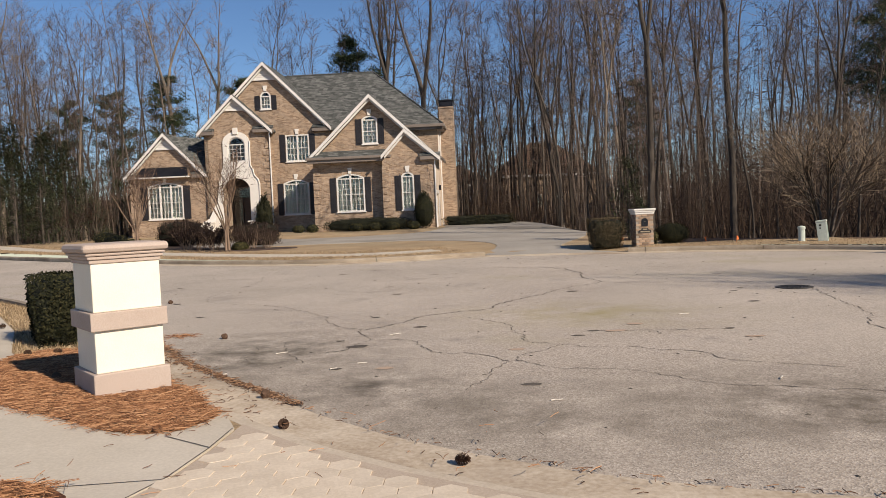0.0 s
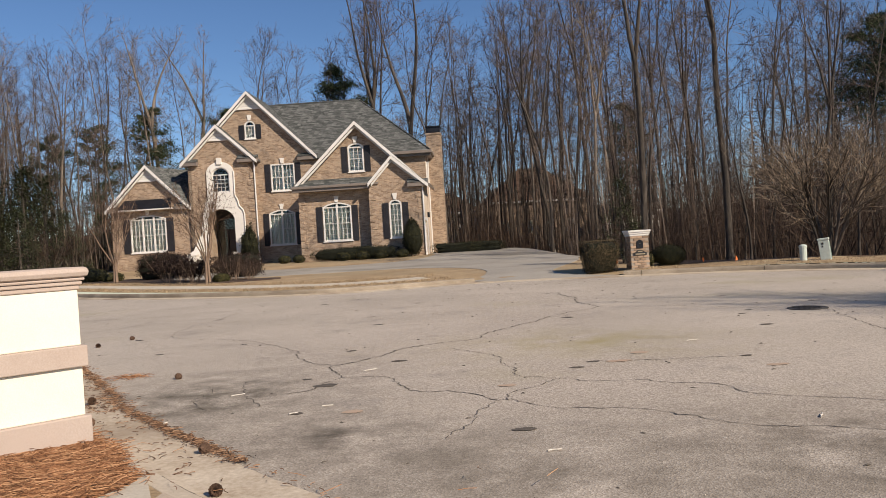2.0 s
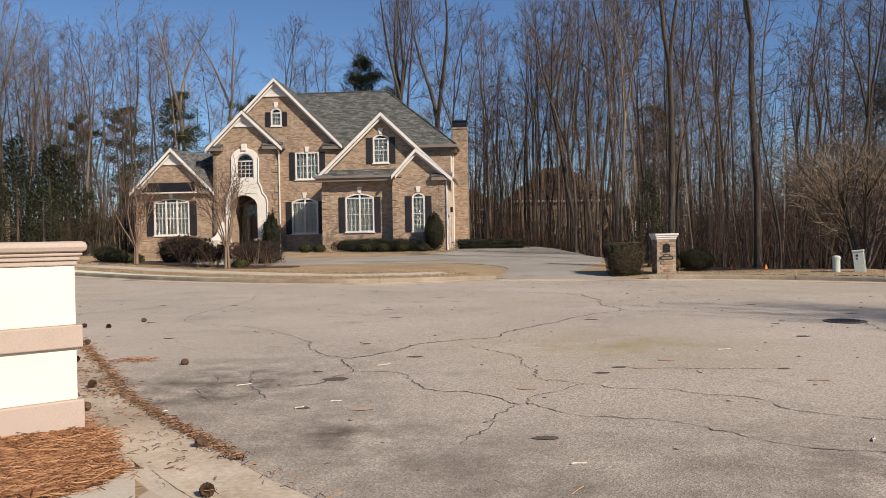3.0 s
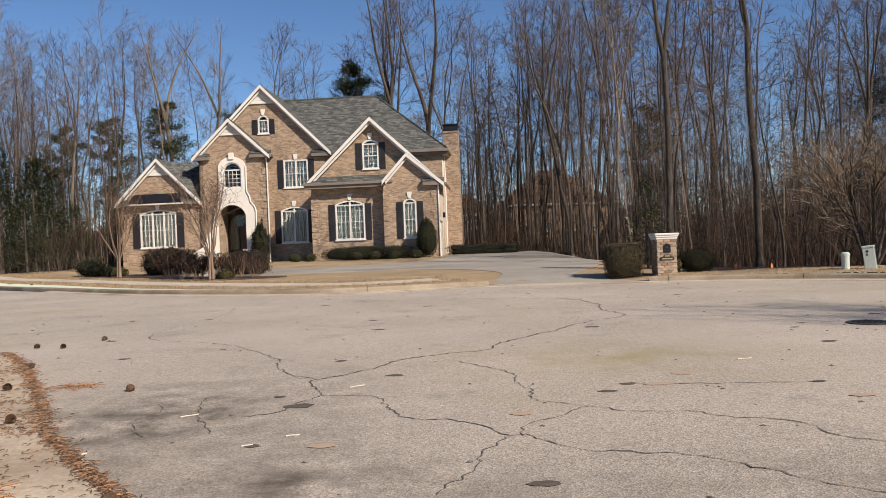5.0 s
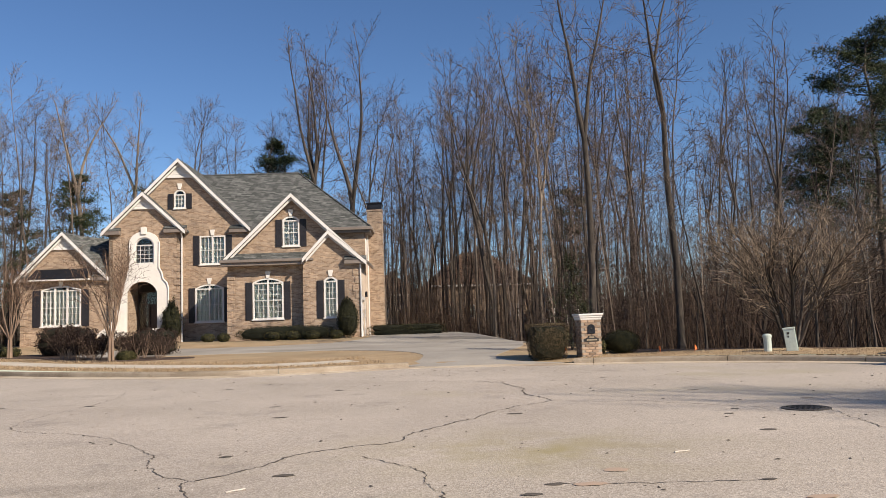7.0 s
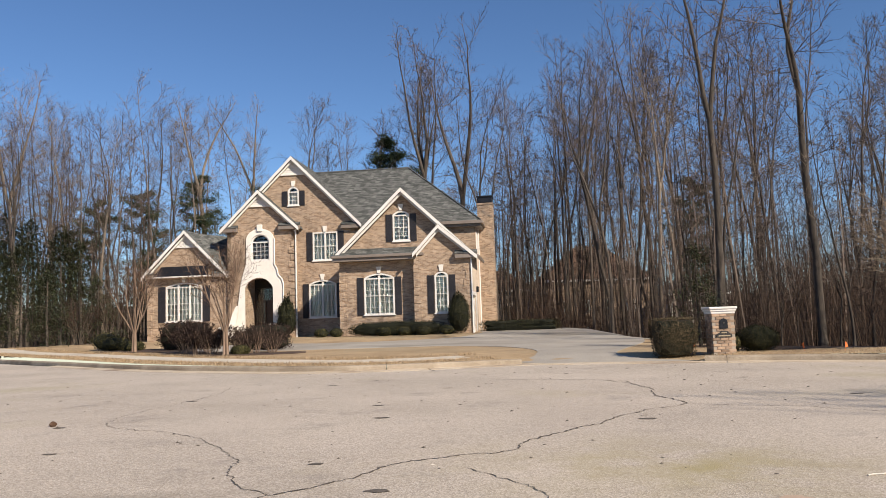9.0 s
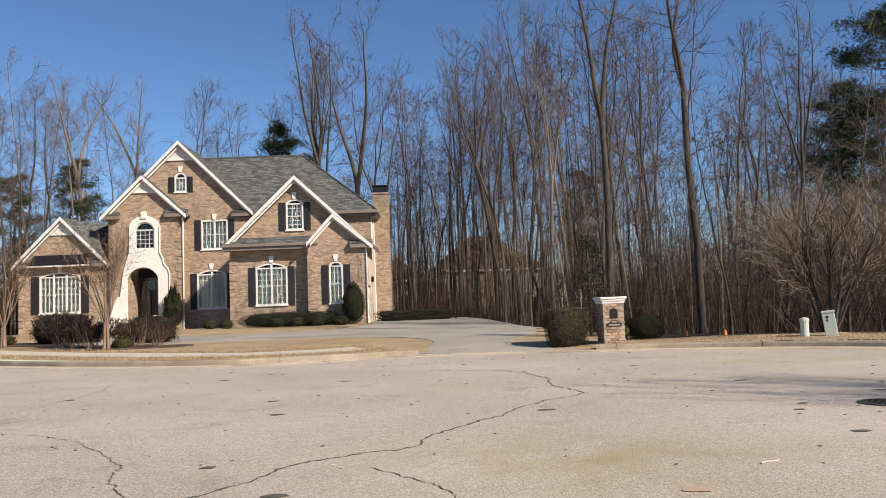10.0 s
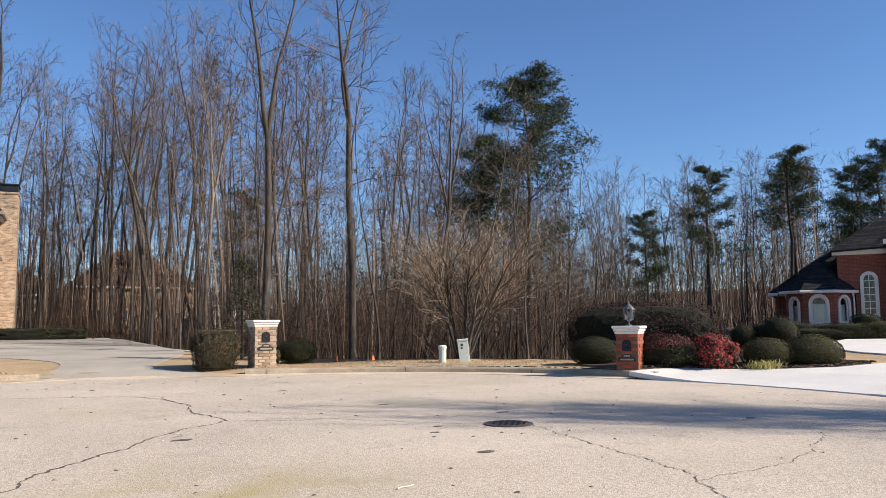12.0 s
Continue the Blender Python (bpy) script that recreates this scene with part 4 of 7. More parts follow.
hb.add("entry_surround", panel(sur, [opening((-13.8, -12.55, 5.55, 7.31, 0.5))], 0.12, lambda u, h, d: (u, 54.08 + d, h)), M_STUCCO, label="curved white stucco surround joining arch and window")
hb.add("keystone", B(-13.36, -13.0, 53.98, 54.12, 7.5, 7.95, 0.02), M_STUCCO)
hb.add("surround_bead", pipe([(-11.66, 54.05, 0.6), (-11.62, 54.05, 4.0), (-11.72, 54.05, 4.34), (-11.96, 54.05, 4.6), (-12.04, 54.05, 5.0), (-12.22, 54.05, 5.35), (-12.2, 54.05, 7.0)], 0.05), M_STUCCO)
# porch recess with the dark door
hb.add("porch_back", B(-14.6, -12.0, 56.0, 56.1, GZ, 4.6), M_DOOR)
hb.add("porch_side", B(-12.34, -12.1, 54.45, 56.0, GZ, 4.6), M_BRICK_SIDE)
hb.add("porch_side", B(-14.5, -14.25, 54.45, 56.0, GZ, 4.6), M_BRICK_SIDE)
hb.add("porch_ceiling", B(-14.5, -12.1, 54.45, 56.0, 4.5, 4.65), M_TANSTUCCO)
door = hb.add("front_door", B(-13.38, -12.48, 55.9, 55.97, 0.55, 3.0, 0.01), M_DOOR, label="dark wooden front door")
for i in range(3):
    hb.add("door_panel", B(-13.25, -12.63, 55.875, 55.905, 0.75 + i * 0.76, 1.35 + i * 0.76, 0.012), M_DOOR, door)
hb.add("door_frame", panel([(-14.18, 0.5), (-12.36, 0.5), (-12.36, 3.9), (-14.18, 3.9)], [[(-14.12, 0.55), (-13.5, 0.55), (-13.5, 3.0), (-14.12, 3.0)], [(-13.42, 0.55), (-12.42, 0.55), (-12.42, 3.0), (-13.42, 3.0)], [(-14.12, 3.08), (-12.42, 3.08), (-12.42, 3.84), (-14.12, 3.84)]], 0.1, lambda u, h, d: (u, 55.84 + d, h)), M_DOOR)
# added dark sheet, the porch's shade put into colour
hb.add("porch_shade_sheet", B(-14.6, -12.0, 55.98, 55.995, 0.5, 4.6), M_SHADE_SHEET)
hb.add("sidelight", B(-14.12, -13.5, 55.9, 55.92, 0.55, 3.0), M_GLASS)
hb.add("transom_light", B(-14.12, -12.42, 55.9, 55.92, 3.08, 3.84), M_GLASS)
hb.add("porch_floor", B(-14.9, -11.6, 53.2, 56.0, 0.2, 0.52, 0.02), M_STUCCO)
hb.add("porch_step", B(-14.7, -11.8, 52.85, 53.2, 0.2, 0.38, 0.02), M_STUCCO)
for x in (-15.3, -12.2):
    ped = hb.add("pedestal", B(x, x + 0.5, 53.0, 53.5, 0.3, 1.35, 0.02), M_STUCCO, label="white stucco pedestal")
    hb.add("pedestal_cap", B(x - 0.06, x + 0.56, 52.94, 53.56, 1.35, 1.45, 0.02), M_STUCCO, ped)
# white curved wing wall at the steps
bm = panel([(-15.9, 0.4), (-14.9, 0.4), (-14.5, 2.6), (-14.65, 2.65), (-15.15, 1.7), (-15.9, 1.25)], (), 0.2, lambda u, h, d: (u, 53.6 + d, h))
hb.add("wing_wall", bm, M_STUCCO, label="white stucco wing wall curving down to the steps")
# left wing C with its bay
wC = (-19.81, -17.27, 1.78, 4.35, 0.25)
hb.wall([(-21.08, GZ), (-15.45, GZ), (-15.45, 4.85), (-18.39, 7.6), (-21.08, 4.85)], [opening(wC)], 54.4, M_BRICK)
hb.window(wC, 54.4, 3, (3, 3), 0.48)
hb.side([(54.4, GZ), (63, GZ), (63, 4.8), (54.4, 4.8)], -20.83, M_BRICK_SIDE)
hb.wall([(-21.08, GZ), (-15.45, GZ), (-15.45, 4.8), (-21.08, 4.8)], [], 62.75, M_BRICK)
hb.gable_roof((-18.39, 7.84), (-21.4, 4.8), (-15.35, 4.76), 54.05, 60.0, M_ROOF, ly1=63.0)
hb.roof([(-15.4, 54.1, 4.82), (-18.39, 54.1, 7.8), (-18.39, 58.0, 7.8), (-15.4, 58.0, 7.6)], M_ROOF)
hb.vent((-18.39, 7.58), 1.0, 54.4, 0.8)
bm = bmesh.new()
_q = [bm.verts.new(p) for p in ((-20.4, 53.85, 4.84), (-16.65, 53.85, 4.84), (-16.85, 54.4, 5.45), (-20.15, 54.4, 5.45), (-20.4, 53.85, 4.78), (-16.65, 53.85, 4.78), (-16.85, 54.4, 4.78), (-20.15, 54.4, 4.78))]
for q in ((0, 1, 2, 3), (4, 7, 6, 5), (0, 4, 5, 1), (1, 5, 6, 2), (2, 6, 7, 3), (3, 7, 4, 0)):
    bm.faces.new([_q[i] for i in q])
hb.add("bay_roof", bm, M_CAPBLACK, label="dark standing metal roof over the window")
hb.add("bay_trim", B(-20.42, -16.63, 53.87, 54.42, 4.68, 4.78, 0.01), M_TRIM)
hb.quoins(-21.08, 1, 54.4, 0.5, 4.6, M_BRICK)
hb.eave_return(-21.4, -20.6, 54.4, 4.95)
hb.eave_return(-16.5, -15.35, 54.4, 4.92)
# chimney
ch = hb.add("chimney", B(0.94, 1.98, 57.0, 58.5, GZ, 9.0), M_BRICK, label="tall tan brick chimney")
hb.add("chimney_crown", B(0.9, 2.02, 56.95, 58.55, 8.95, 9.08, 0.02), M_BRICK, ch)
hb.add("chimney_cap", B(0.96, 1.96, 57.02, 58.48, 9.08, 9.48, 0.04), M_CAPBLACK, ch, "black metal chimney cap")
hb.add("cap_lid", B(0.9, 2.02, 56.95, 58.55, 9.48, 9.58, 0.03), M_CAPBLACK, ch)
# downpipes
for x, y, z0, z1 in ((-10.78, 54.12, 0.5, 7.5), (0.98, 50.02, 0.5, 5.0), (1.0, 56.4, 0.5, 7.4)):
    hb.add("downpipe", pipe([(x, y - 0.12, z1), (x, y, z1 - 0.25), (x, y, z0 + 0.15), (x + 0.05, y - 0.2, z0)], 0.05), M_TRIM, label="white rain downpipe")
lampw = hb.add("wall_lamp", B(0.93, 1.08, 53.9, 54.1, 3.0, 3.35, 0.03), M_CAPBLACK)
# a small white-framed window on the gable end of the main block
hb.add("side_window", B(0.9, 0.97, 55.3, 56.1, 5.3, 6.9, 0.01), M_TRIM, label="narrow white side window")

# ---- bare woods ----
def spike(v, f, pts, r):
    """A thin three-sided twig through pts, ending in a point."""
    b = len(v)
    t = (pts[-1] - pts[0]).normalized()
    u = t.cross(Vector((0.4, 0.1, 0.9)) if abs(t.z) < 0.9 else Vector((1, 0, 0))).normalized()
    w = t.cross(u)
    n = len(pts) - 1
    for i, p in enumerate(pts[:-1]):
        k = r * (1 - 0.7 * i / n)
        v += [p + u * k, p - u * k * 0.5 + w * k * 0.87, p - u * k * 0.5 - w * k * 0.87]
    v.append(pts[-1])
    for i in range(n - 1):
        for k in range(3):
            a, c = b + 3 * i + k, b + 3 * i + (k + 1) % 3
            f.append((a, c, c + 3, a + 3))
    e = b + 3 * (n - 1)
    f += [(e, e + 1, e + 3), (e + 1, e + 2, e + 3), (e + 2, e, e + 3)]


def grow(rng, limbs, twigs, p, d, length, r, level, top, lean=0.18, kids=(7, 6, 5), up=0.25, segs=5, twig_r=0.012, solid=2, low=0.35):
    """One branch with its side branches; thick ones go into limbs, thin ones into twigs."""
    pts, rad = [p.copy()], [r]
    step = length / segs
    q, dd = p.copy(), d.copy()
    for i in range(segs):
        dd = (dd + Vector((rng.gauss(0, lean), rng.gauss(0, lean), rng.gauss(0, lean * 0.5) + up * 0.12))).normalized()
        q = q + dd * step
        pts.append(q.copy())
        rad.append(max(twig_r * 0.6, r * (1 - 0.85 * (i + 1) / segs)))
    v, f = limbs if level < solid else twigs
    if level < 2:
        tube(v, f, pts, rad, 6 if level == 0 else 4)
    else:
        spike(v, f, pts, rad[0])
    if level >= top:
        return
    n = kids[min(level, len(kids) - 1)] if level == 0 else max(2, round(kids[min(level, len(kids) - 1)] * min(1, length / (4.0 if level == 1 else 1.6))))
    for k in range(n):
        first = low if level == 0 else 0.2
        t = first + (0.98 - first) * (k + rng.random() * 0.9) / n
        i = min(int(t * segs), segs - 1)
        o = pts[i].lerp(pts[i + 1], t * segs - i)
        along = (pts[i + 1] - pts[i]).normalized()
        a = rng.random() * 6.283
        side = along.cross(Vector((math.cos(a), math.sin(a), 0.3))).normalized()
        w = 0.85 if level else 0.78
        nd = (along * (1 - w * 0.55) + side * w + Vector((0, 0, up))).normalized()
        rr = max(twig_r, rad[i] * (0.42 if level == 0 else 0.5))
        grow(rng, limbs, twigs, o, nd, length * (0.3 * (0.35 + 0.65 * math.sin(math.pi * min(1, 0.12 + t * 0.95)) ** 0.8) if level == 0 else 0.5 * (1.2 - 0.65 * t)) * rng.uniform(0.75, 1.25), rr, level + 1, top, max(0.17, lean * 1.4), kids, up, (6, 2, 1)[min(level, 2)], twig_r, solid)


def wander(rng, p, d, length, segs, kink, lift):
    """A crooked line of even steps from p, that bends upwards by lift at each step."""
    pts = [p.copy()]
    for _ in range(segs):
        d = (d + Vector((rng.gauss(0, kink), rng.gauss(0, kink), rng.gauss(0, kink * 0.6) + lift))).normalized()
        pts.append(pts[-1] + d * (length / segs))
    return pts


def along(pts, t):
    """The place and the way at the share t of a line."""
    n = len(pts) - 1
    i = min(int(t * n), n - 1)
    return pts[i].lerp(pts[i + 1], t * n - i), (pts[i + 1] - pts[i]).normalized()


def spray(rng, twigs, pts, n, reach, r, first=0.15):
    """Fine crooked twigs to both sides of a branch, in all planes."""
    for k in range(n):
        t = first + (1 - first) * (k + rng.random()) / n
        o, d = along(pts, min(t, 0.99))
        side = d.cross(Vector((rng.gauss(0, 1), rng.gauss(0, 1), rng.gauss(0, 1)))).normalized()
        w = (d * 0.6 + side * rng.uniform(0.5, 1.0) + Vector((0, 0, 0.15))).normalized()
        ln = reach * rng.uniform(0.5, 1.3) * (1.15 - 0.5 * t)
        m = o + w * ln * 0.5
        spike(*twigs, [o, m, m + (w + Vector((rng.gauss(0, 0.3), rng.gauss(0, 0.3), rng.gauss(0.1, 0.2)))).normalized() * ln * 0.5] if rng.random() < 0.12 else [o, o + w * ln], r)


def crown_on(rng, limbs, twigs, pts, rad, height, low, spread, dense, twig, tilt):
    """Side limbs on a leader: wide and flat below, short and steep towards the top, each with branches and twigs."""
    lead = sum((q - p).length for p, q in zip(pts, pts[1:]))
    n = max(6, int(dense * lead * (1 - low) * 1.6))
    turn = rng.random() * 6.283
    for k in range(n):
        t = low + (0.985 - low) * (k + rng.random() * 0.8) / n
        c = (t - low) / (1 - low)
        o, d = along(pts, t)
        turn += 2.4 + rng.gauss(0, 0.5)
        el = radians(tilt + 38 * c + rng.gauss(0, 9))
        w = Vector((math.cos(turn) * math.cos(el), math.sin(turn) * math.cos(el), math.sin(el)))
        ln = max(0.7, spread * height * (0.4 + 0.6 * math.sin(math.pi * (0.2 + 0.72 * c))) * rng.uniform(0.5, 1.25))
        r = max(twig * 1.5, min(rad * (1 - 0.8 * t) * 0.42, 0.007 * ln + 0.006))
        limb = wander(rng, o, w, ln, 5, 0.19, 0.05)
        tube(*limbs, limb, [r * (1 - 0.15 * i) for i in range(6)], 3)
        m = max(3, int(ln / 0.27))
        for j in range(m):
            u = 0.2 + 0.8 * (j + rng.random() * 0.7) / m
            q, e = along(limb, min(u, 0.98))
            side = e.cross(Vector((rng.gauss(0, 0.5), rng.gauss(0, 0.5), 1))).normalized() * (1 if j % 2 else -1)
            bw = (e * 0.7 + side * rng.uniform(0.5, 0.95) + Vector((0, 0, rng.uniform(-0.05, 0.35)))).normalized()
            bl = min(2.0, ln * 0.5 * (1.15 - 0.6 * u) * rng.uniform(0.6, 1.3) + 0.25)
            branch = wander(rng, q, bw, bl, 2, 0.25, 0.05)
            spike(*twigs, branch, max(twig, r * 0.45))
            spray(rng, twigs, branch, max(2, int(bl / 0.19)), 0.48, twig * 0.8)
        spray(rng, twigs, limb[3:], 6, 0.5, twig * 0.8)


def bare_tree(seed, height, r, forks=0, low=0.3, spread=0.16, dense=1.0, twig=0.011, crook=0.035, fork_at=0.5, tilt=22, bark=None):
    """Meshes of a tall bare winter tree: trunk with limbs, and twigs. forks: how many leaders it parts into at the share fork_at of its height."""
    rng = random.Random(seed)
    limbs, twigs = ([], []), ([], [])
    lean = Vector((rng.gauss(0, 0.015), rng.gauss(0, 0.015), 1)).normalized()
    tube(*limbs, [Vector((0, 0, -0.6)), Vector((0, 0, 0.0)), Vector((0, 0, 0.35))], [r * 1.6, r * 1.35, r * 1.02], 7)
    if forks:
        h = height * fork_at
        pts = wander(rng, Vector((0, 0, 0.3)), lean, h, 9, crook, 0.03)
        tube(*limbs, pts, [r * (1 - 0.035 * i) for i in range(10)], 7)
        if low < fork_at:
            crown_on(rng, limbs, twigs, pts, r, height, min(0.9, low / fork_at), spread * 0.8, dense * 0.7, twig, tilt - 6)
        a0 = rng.random() * 6.283
        for k in range(forks):
            a = a0 + 6.283 * k / forks + rng.gauss(0, 0.3)
            t = rng.uniform(0.12, 0.3)
            dd = (lean + Vector((math.cos(a) * t, math.sin(a) * t, 0))).normalized()
            lead = wander(rng, pts[-1], dd, (height - h) * rng.uniform(0.82, 1.05), 8, crook * 1.9, 0.06)
            rr = r * 0.66 * (0.9 if forks > 2 else 1)
            tube(*limbs, lead, [max(twig, rr * (1 - 0.115 * i)) for i in range(9)], 6)
            crown_on(rng, limbs, twigs, lead, rr, height, 0.12, spread * 0.8, dense, twig, tilt + 8)
    else:
        pts = wander(rng, Vector((0, 0, 0.3)), lean, height, 14, crook, 0.025)
        tube(*limbs, pts, [max(twig, r * (1 - 0.068 * i)) for i in range(15)], 7)
        crown_on(rng, limbs, twigs, pts, r, height, low, spread, dense, twig, tilt)
    return mesh_of("trunk", *limbs, bark or M_BARK, True), mesh_of("crown", *twigs, M_TWIG_PALE if bark else M_TWIG)


def plant(meshes, at, turn, size, label, category="tree", group="", name="bare_tree", names=("trunk", "crown")):
    e = new(name)
    e.empty_display_size = 0.2
    for n, me in zip(names, meshes):
        ob = new(n, me)
        ob.parent = e
    e.matrix_basis = pose(*at, 0, 0, turn) @ Matrix.Diagonal((size, size, size, 1))
    return tagged(e, label, category, group)


TREES = [bare_tree(11, 19, 0.13, 0, 0.34, 0.15), bare_tree(12, 20, 0.155, 2, 0.4, 0.15, fork_at=0.42), bare_tree(13, 17, 0.09, 0, 0.22, 0.15), bare_tree(14, 21, 0.16, 0, 0.3, 0.17, tilt=14),
         bare_tree(15, 18, 0.11, 3, 0.38, 0.15, fork_at=0.55, crook=0.05), bare_tree(16, 16, 0.085, 0, 0.25, 0.13, crook=0.05), bare_tree(17, 19, 0.1, 2, 0.5, 0.15, fork_at=0.6, crook=0.045), bare_tree(18, 16, 0.08, 0, 0.16, 0.12, tilt=30),
         bare_tree(19, 18, 0.11, 2, 0.3, 0.17, fork_at=0.35, crook=0.05), bare_tree(20, 19, 0.115, 0, 0.4, 0.17, bark=M_BARK_PALE)]
SAPLINGS = [bare_tree(31, 8, 0.04, 0, 0.15, 0.2, 0.9, 0.009, 0.06), bare_tree(32, 6.5, 0.035, 2, 0.2, 0.22, 0.8, 0.009, 0.08, 0.3), bare_tree(33, 9.5, 0.05, 0, 0.2, 0.18, 0.7, 0.009, 0.05), bare_tree(34, 7, 0.04, 3, 0.2, 0.25, 0.7, 0.009, 0.08, 0.2)]
_rng = random.Random(5)
_spots = []


def scatter(n, x0, x1, y0, y1, gap, keep=lambda x, y: True):
    got, tries = [], 0
    while len(got) < n and tries < n * 40:
        tries += 1
        x, y = _rng.uniform(x0, x1), _rng.uniform(y0, y1)
        if keep(x, y) and from_street(x, y) > 3.2 and all((x - a) ** 2 + (y - b) ** 2 > gap * gap for a, b in _spots):
            got.append((x, y))
            _spots.append((x, y))
    return got


SKYLINE = [(-30, 0.27), (-25, 0.29), (-17.6, 0.34), (-10.6, 0.29), (-6.3, 0.3), (-3, 0.41), (0.7, 0.38), (3.6, 0.33), (9.3, 0.37), (17.5, 0.42), (24, 0.42), (28.2, 0.32), (31.5, 0.3), (35.6, 0.26), (41.6, 0.2), (47, 0.22), (56, 0.2), (65, 0.19)]
TALL = [19, 20, 17, 21, 18, 16, 19, 16, 18, 19]


def size_for(k, x, y, lo=0.72, hi=1.0):
    """How tall a wood tree grows: the stand is highest north of the circle and sinks to both sides."""
    a = math.degrees(math.atan2(x - 0.6, y - 4.6))
    d = math.hypot(x - 0.6, y - 4.6)
    e = float(np.interp(a, [p[0] for p in SKYLINE], [p[1] for p in SKYLINE]))
    return max(0.25, min(1.5, (e * d + 1.2 - lie(x, y)) / TALL[k])) * _rng.uniform(lo, hi)


_label = "tall bare winter tree with grey bark in the woods"


def wood(spots, lo=0.72, hi=1.0):
    for x, y in spots:
        k = _rng.randrange(len(TREES))
        plant(TREES[k], (x, y, lie(x, y)), _rng.uniform(0, 360), size_for(k, x, y, lo, hi), _label, group="woodland trees")


# the single trees that stand out: place, height, and how they branch
HEROES = [((14.0, 34.5), 17.5, bare_tree(41, 17.5, 0.165, 2, 0.34, 0.17, 1.1, fork_at=0.56, tilt=8)),
          ((9.9, 33.4), 17.0, bare_tree(42, 17, 0.155, 2, 0.26, 0.17, 1.1, fork_at=0.48, crook=0.03, tilt=12)),
          ((10.6, 63.0), 24.0, bare_tree(43, 24, 0.21, 2, 0.42, 0.17, 1.0, fork_at=0.5, crook=0.06)),
          ((-3.6, 72.0), 27.0, bare_tree(44, 27, 0.3, 3, 0.5, 0.11, 0.75, fork_at=0.5, crook=0.04, twig=0.014, tilt=40)),
          ((0.1, 73.0), 28.0, bare_tree(45, 28, 0.34, 2, 0.35, 0.15, 0.75, fork_at=0.42, crook=0.06, twig=0.014, tilt=30)),
          ((12.4, 52.0), 17.5, bare_tree(46, 17.5, 0.13, 2, 0.4, 0.16, 1.1, fork_at=0.55, bark=M_BARK_PALE)),
          ((-26.9, 62.0), 16.5, bare_tree(47, 16.5, 0.17, 0, 0.25, 0.14, 1.0, bark=M_BARK_PALE)),
          ((-22.5, 74.0), 24.0, bare_tree(48, 24, 0.24, 2, 0.45, 0.12, 0.8, fork_at=0.55, crook=0.05, bark=M_BARK_PALE)),
          ((-20.6, 76.5), 24.5, bare_tree(49, 24.5, 0.24, 2, 0.5, 0.11, 0.8, fork_at=0.6, crook=0.05, bark=M_BARK_PALE)),
          ((-31.2, 58.0), 19.5, bare_tree(50, 19.5, 0.18, 2, 0.3, 0.18, 1.0, fork_at=0.5, bark=M_BARK_PALE)),
          ((19.5, 38.0), 15.0, bare_tree(51, 15, 0.12, 3, 0.4, 0.17, 1.0, fork_at=0.45, crook=0.05))]
_spots += [h[0] for h in HEROES]
for i, ((x, y), h, meshes) in enumerate(HEROES):
    plant(meshes, (x, y, lie(x, y)), 137 * i, 1.0, "tall bare tree with a pale straight trunk" if i in (5, 6, 7, 8, 9) else "tall bare tree with a stout grey trunk and wide limbs", group="woodland trees")
wood(scatter(34, 9, 46, 29, 62, 2.3, lambda x, y: x + y > 46 and y - x > -8 and not (x < 10.8 and y < 50) and not (x > 27 and y < x + 3)))
wood(scatter(30, 2.5, 24, 58, 70, 1.7), 0.6, 1.0)
wood(scatter(54, -46, 30, 69, 92, 2.4), 0.75, 1.0)
wood(scatter(30, -48, -24, 55, 72, 2.0), 0.65, 1.0)
wood(scatter(76, 30, 90, 36, 84, 2.2, lambda x, y: y - x * 0.45 > 15), 0.6, 0.98)
for x, y in scatter(56, 8.5, 46, 26.5, 50, 0.9, lambda x, y: x + y > 42 and y - x > -10 and not (x < 12 and 30 < y < 52) and not (x > 24 and y < x + 6)):
    plant(_rng.choice(SAPLINGS), (x, y, lie(x, y)), _rng.uniform(0, 360), _rng.uniform(0.6, 1.1), "thin bare sapling with fine twigs among the trees", group="woodland saplings", name="sapling")
for x, y in scatter(40, -46, 34, 66, 84, 1.3):
    plant(_rng.choice(SAPLINGS), (x, y, lie(x, y)), _rng.uniform(0, 360), _rng.uniform(0.8, 1.4), "thin bare sapling with fine twigs among the trees", group="woodland saplings", name="sapling")

# ---- pillar at the drive ----
PIL = pose(-2.88, 5.912, 0.0, 0, 0, 37.5)          # front left foot; the front runs along its x
pillar = thing("gate_pillar", "cream stucco pillar with mauve base, band and moulded cap in a pine straw bed", "pillar", (-2.85, 6.4, 0.05))
PW = 0.57


def pil(name, x0, z0, z1, mat, bev=0.008, label=""):
    bm = B(-x0, PW + x0, -x0, PW + x0, z0, z1, bev)
    bm.transform(PIL)
    return part(name, bm, mat, pillar, label)


pil("base", 0.035, -0.05, 0.3, M_MAUVE, 0.01, "mauve stucco base with chipped corner")
pil("shaft", 0.0, 0.3, 0.66, M_CREAM)
pil("band", 0.035, 0.66, 0.815, M_MAUVE, 0.008, "mauve stucco band")
pil("shaft", 0.0, 0.815, 1.225, M_CREAM)
pil("neck", 0.012, 1.225, 1.26, M_MAUVE)
pil("neck", 0.028, 1.26, 1.29, M_MAUVE)
pil("moulding", 0.045, 1.29, 1.315, M_MAUVE, 0.012)
pil("cap", 0.075, 1.315, 1.39, M_MAUVE, 0.035, "rounded mauve stucco cap")


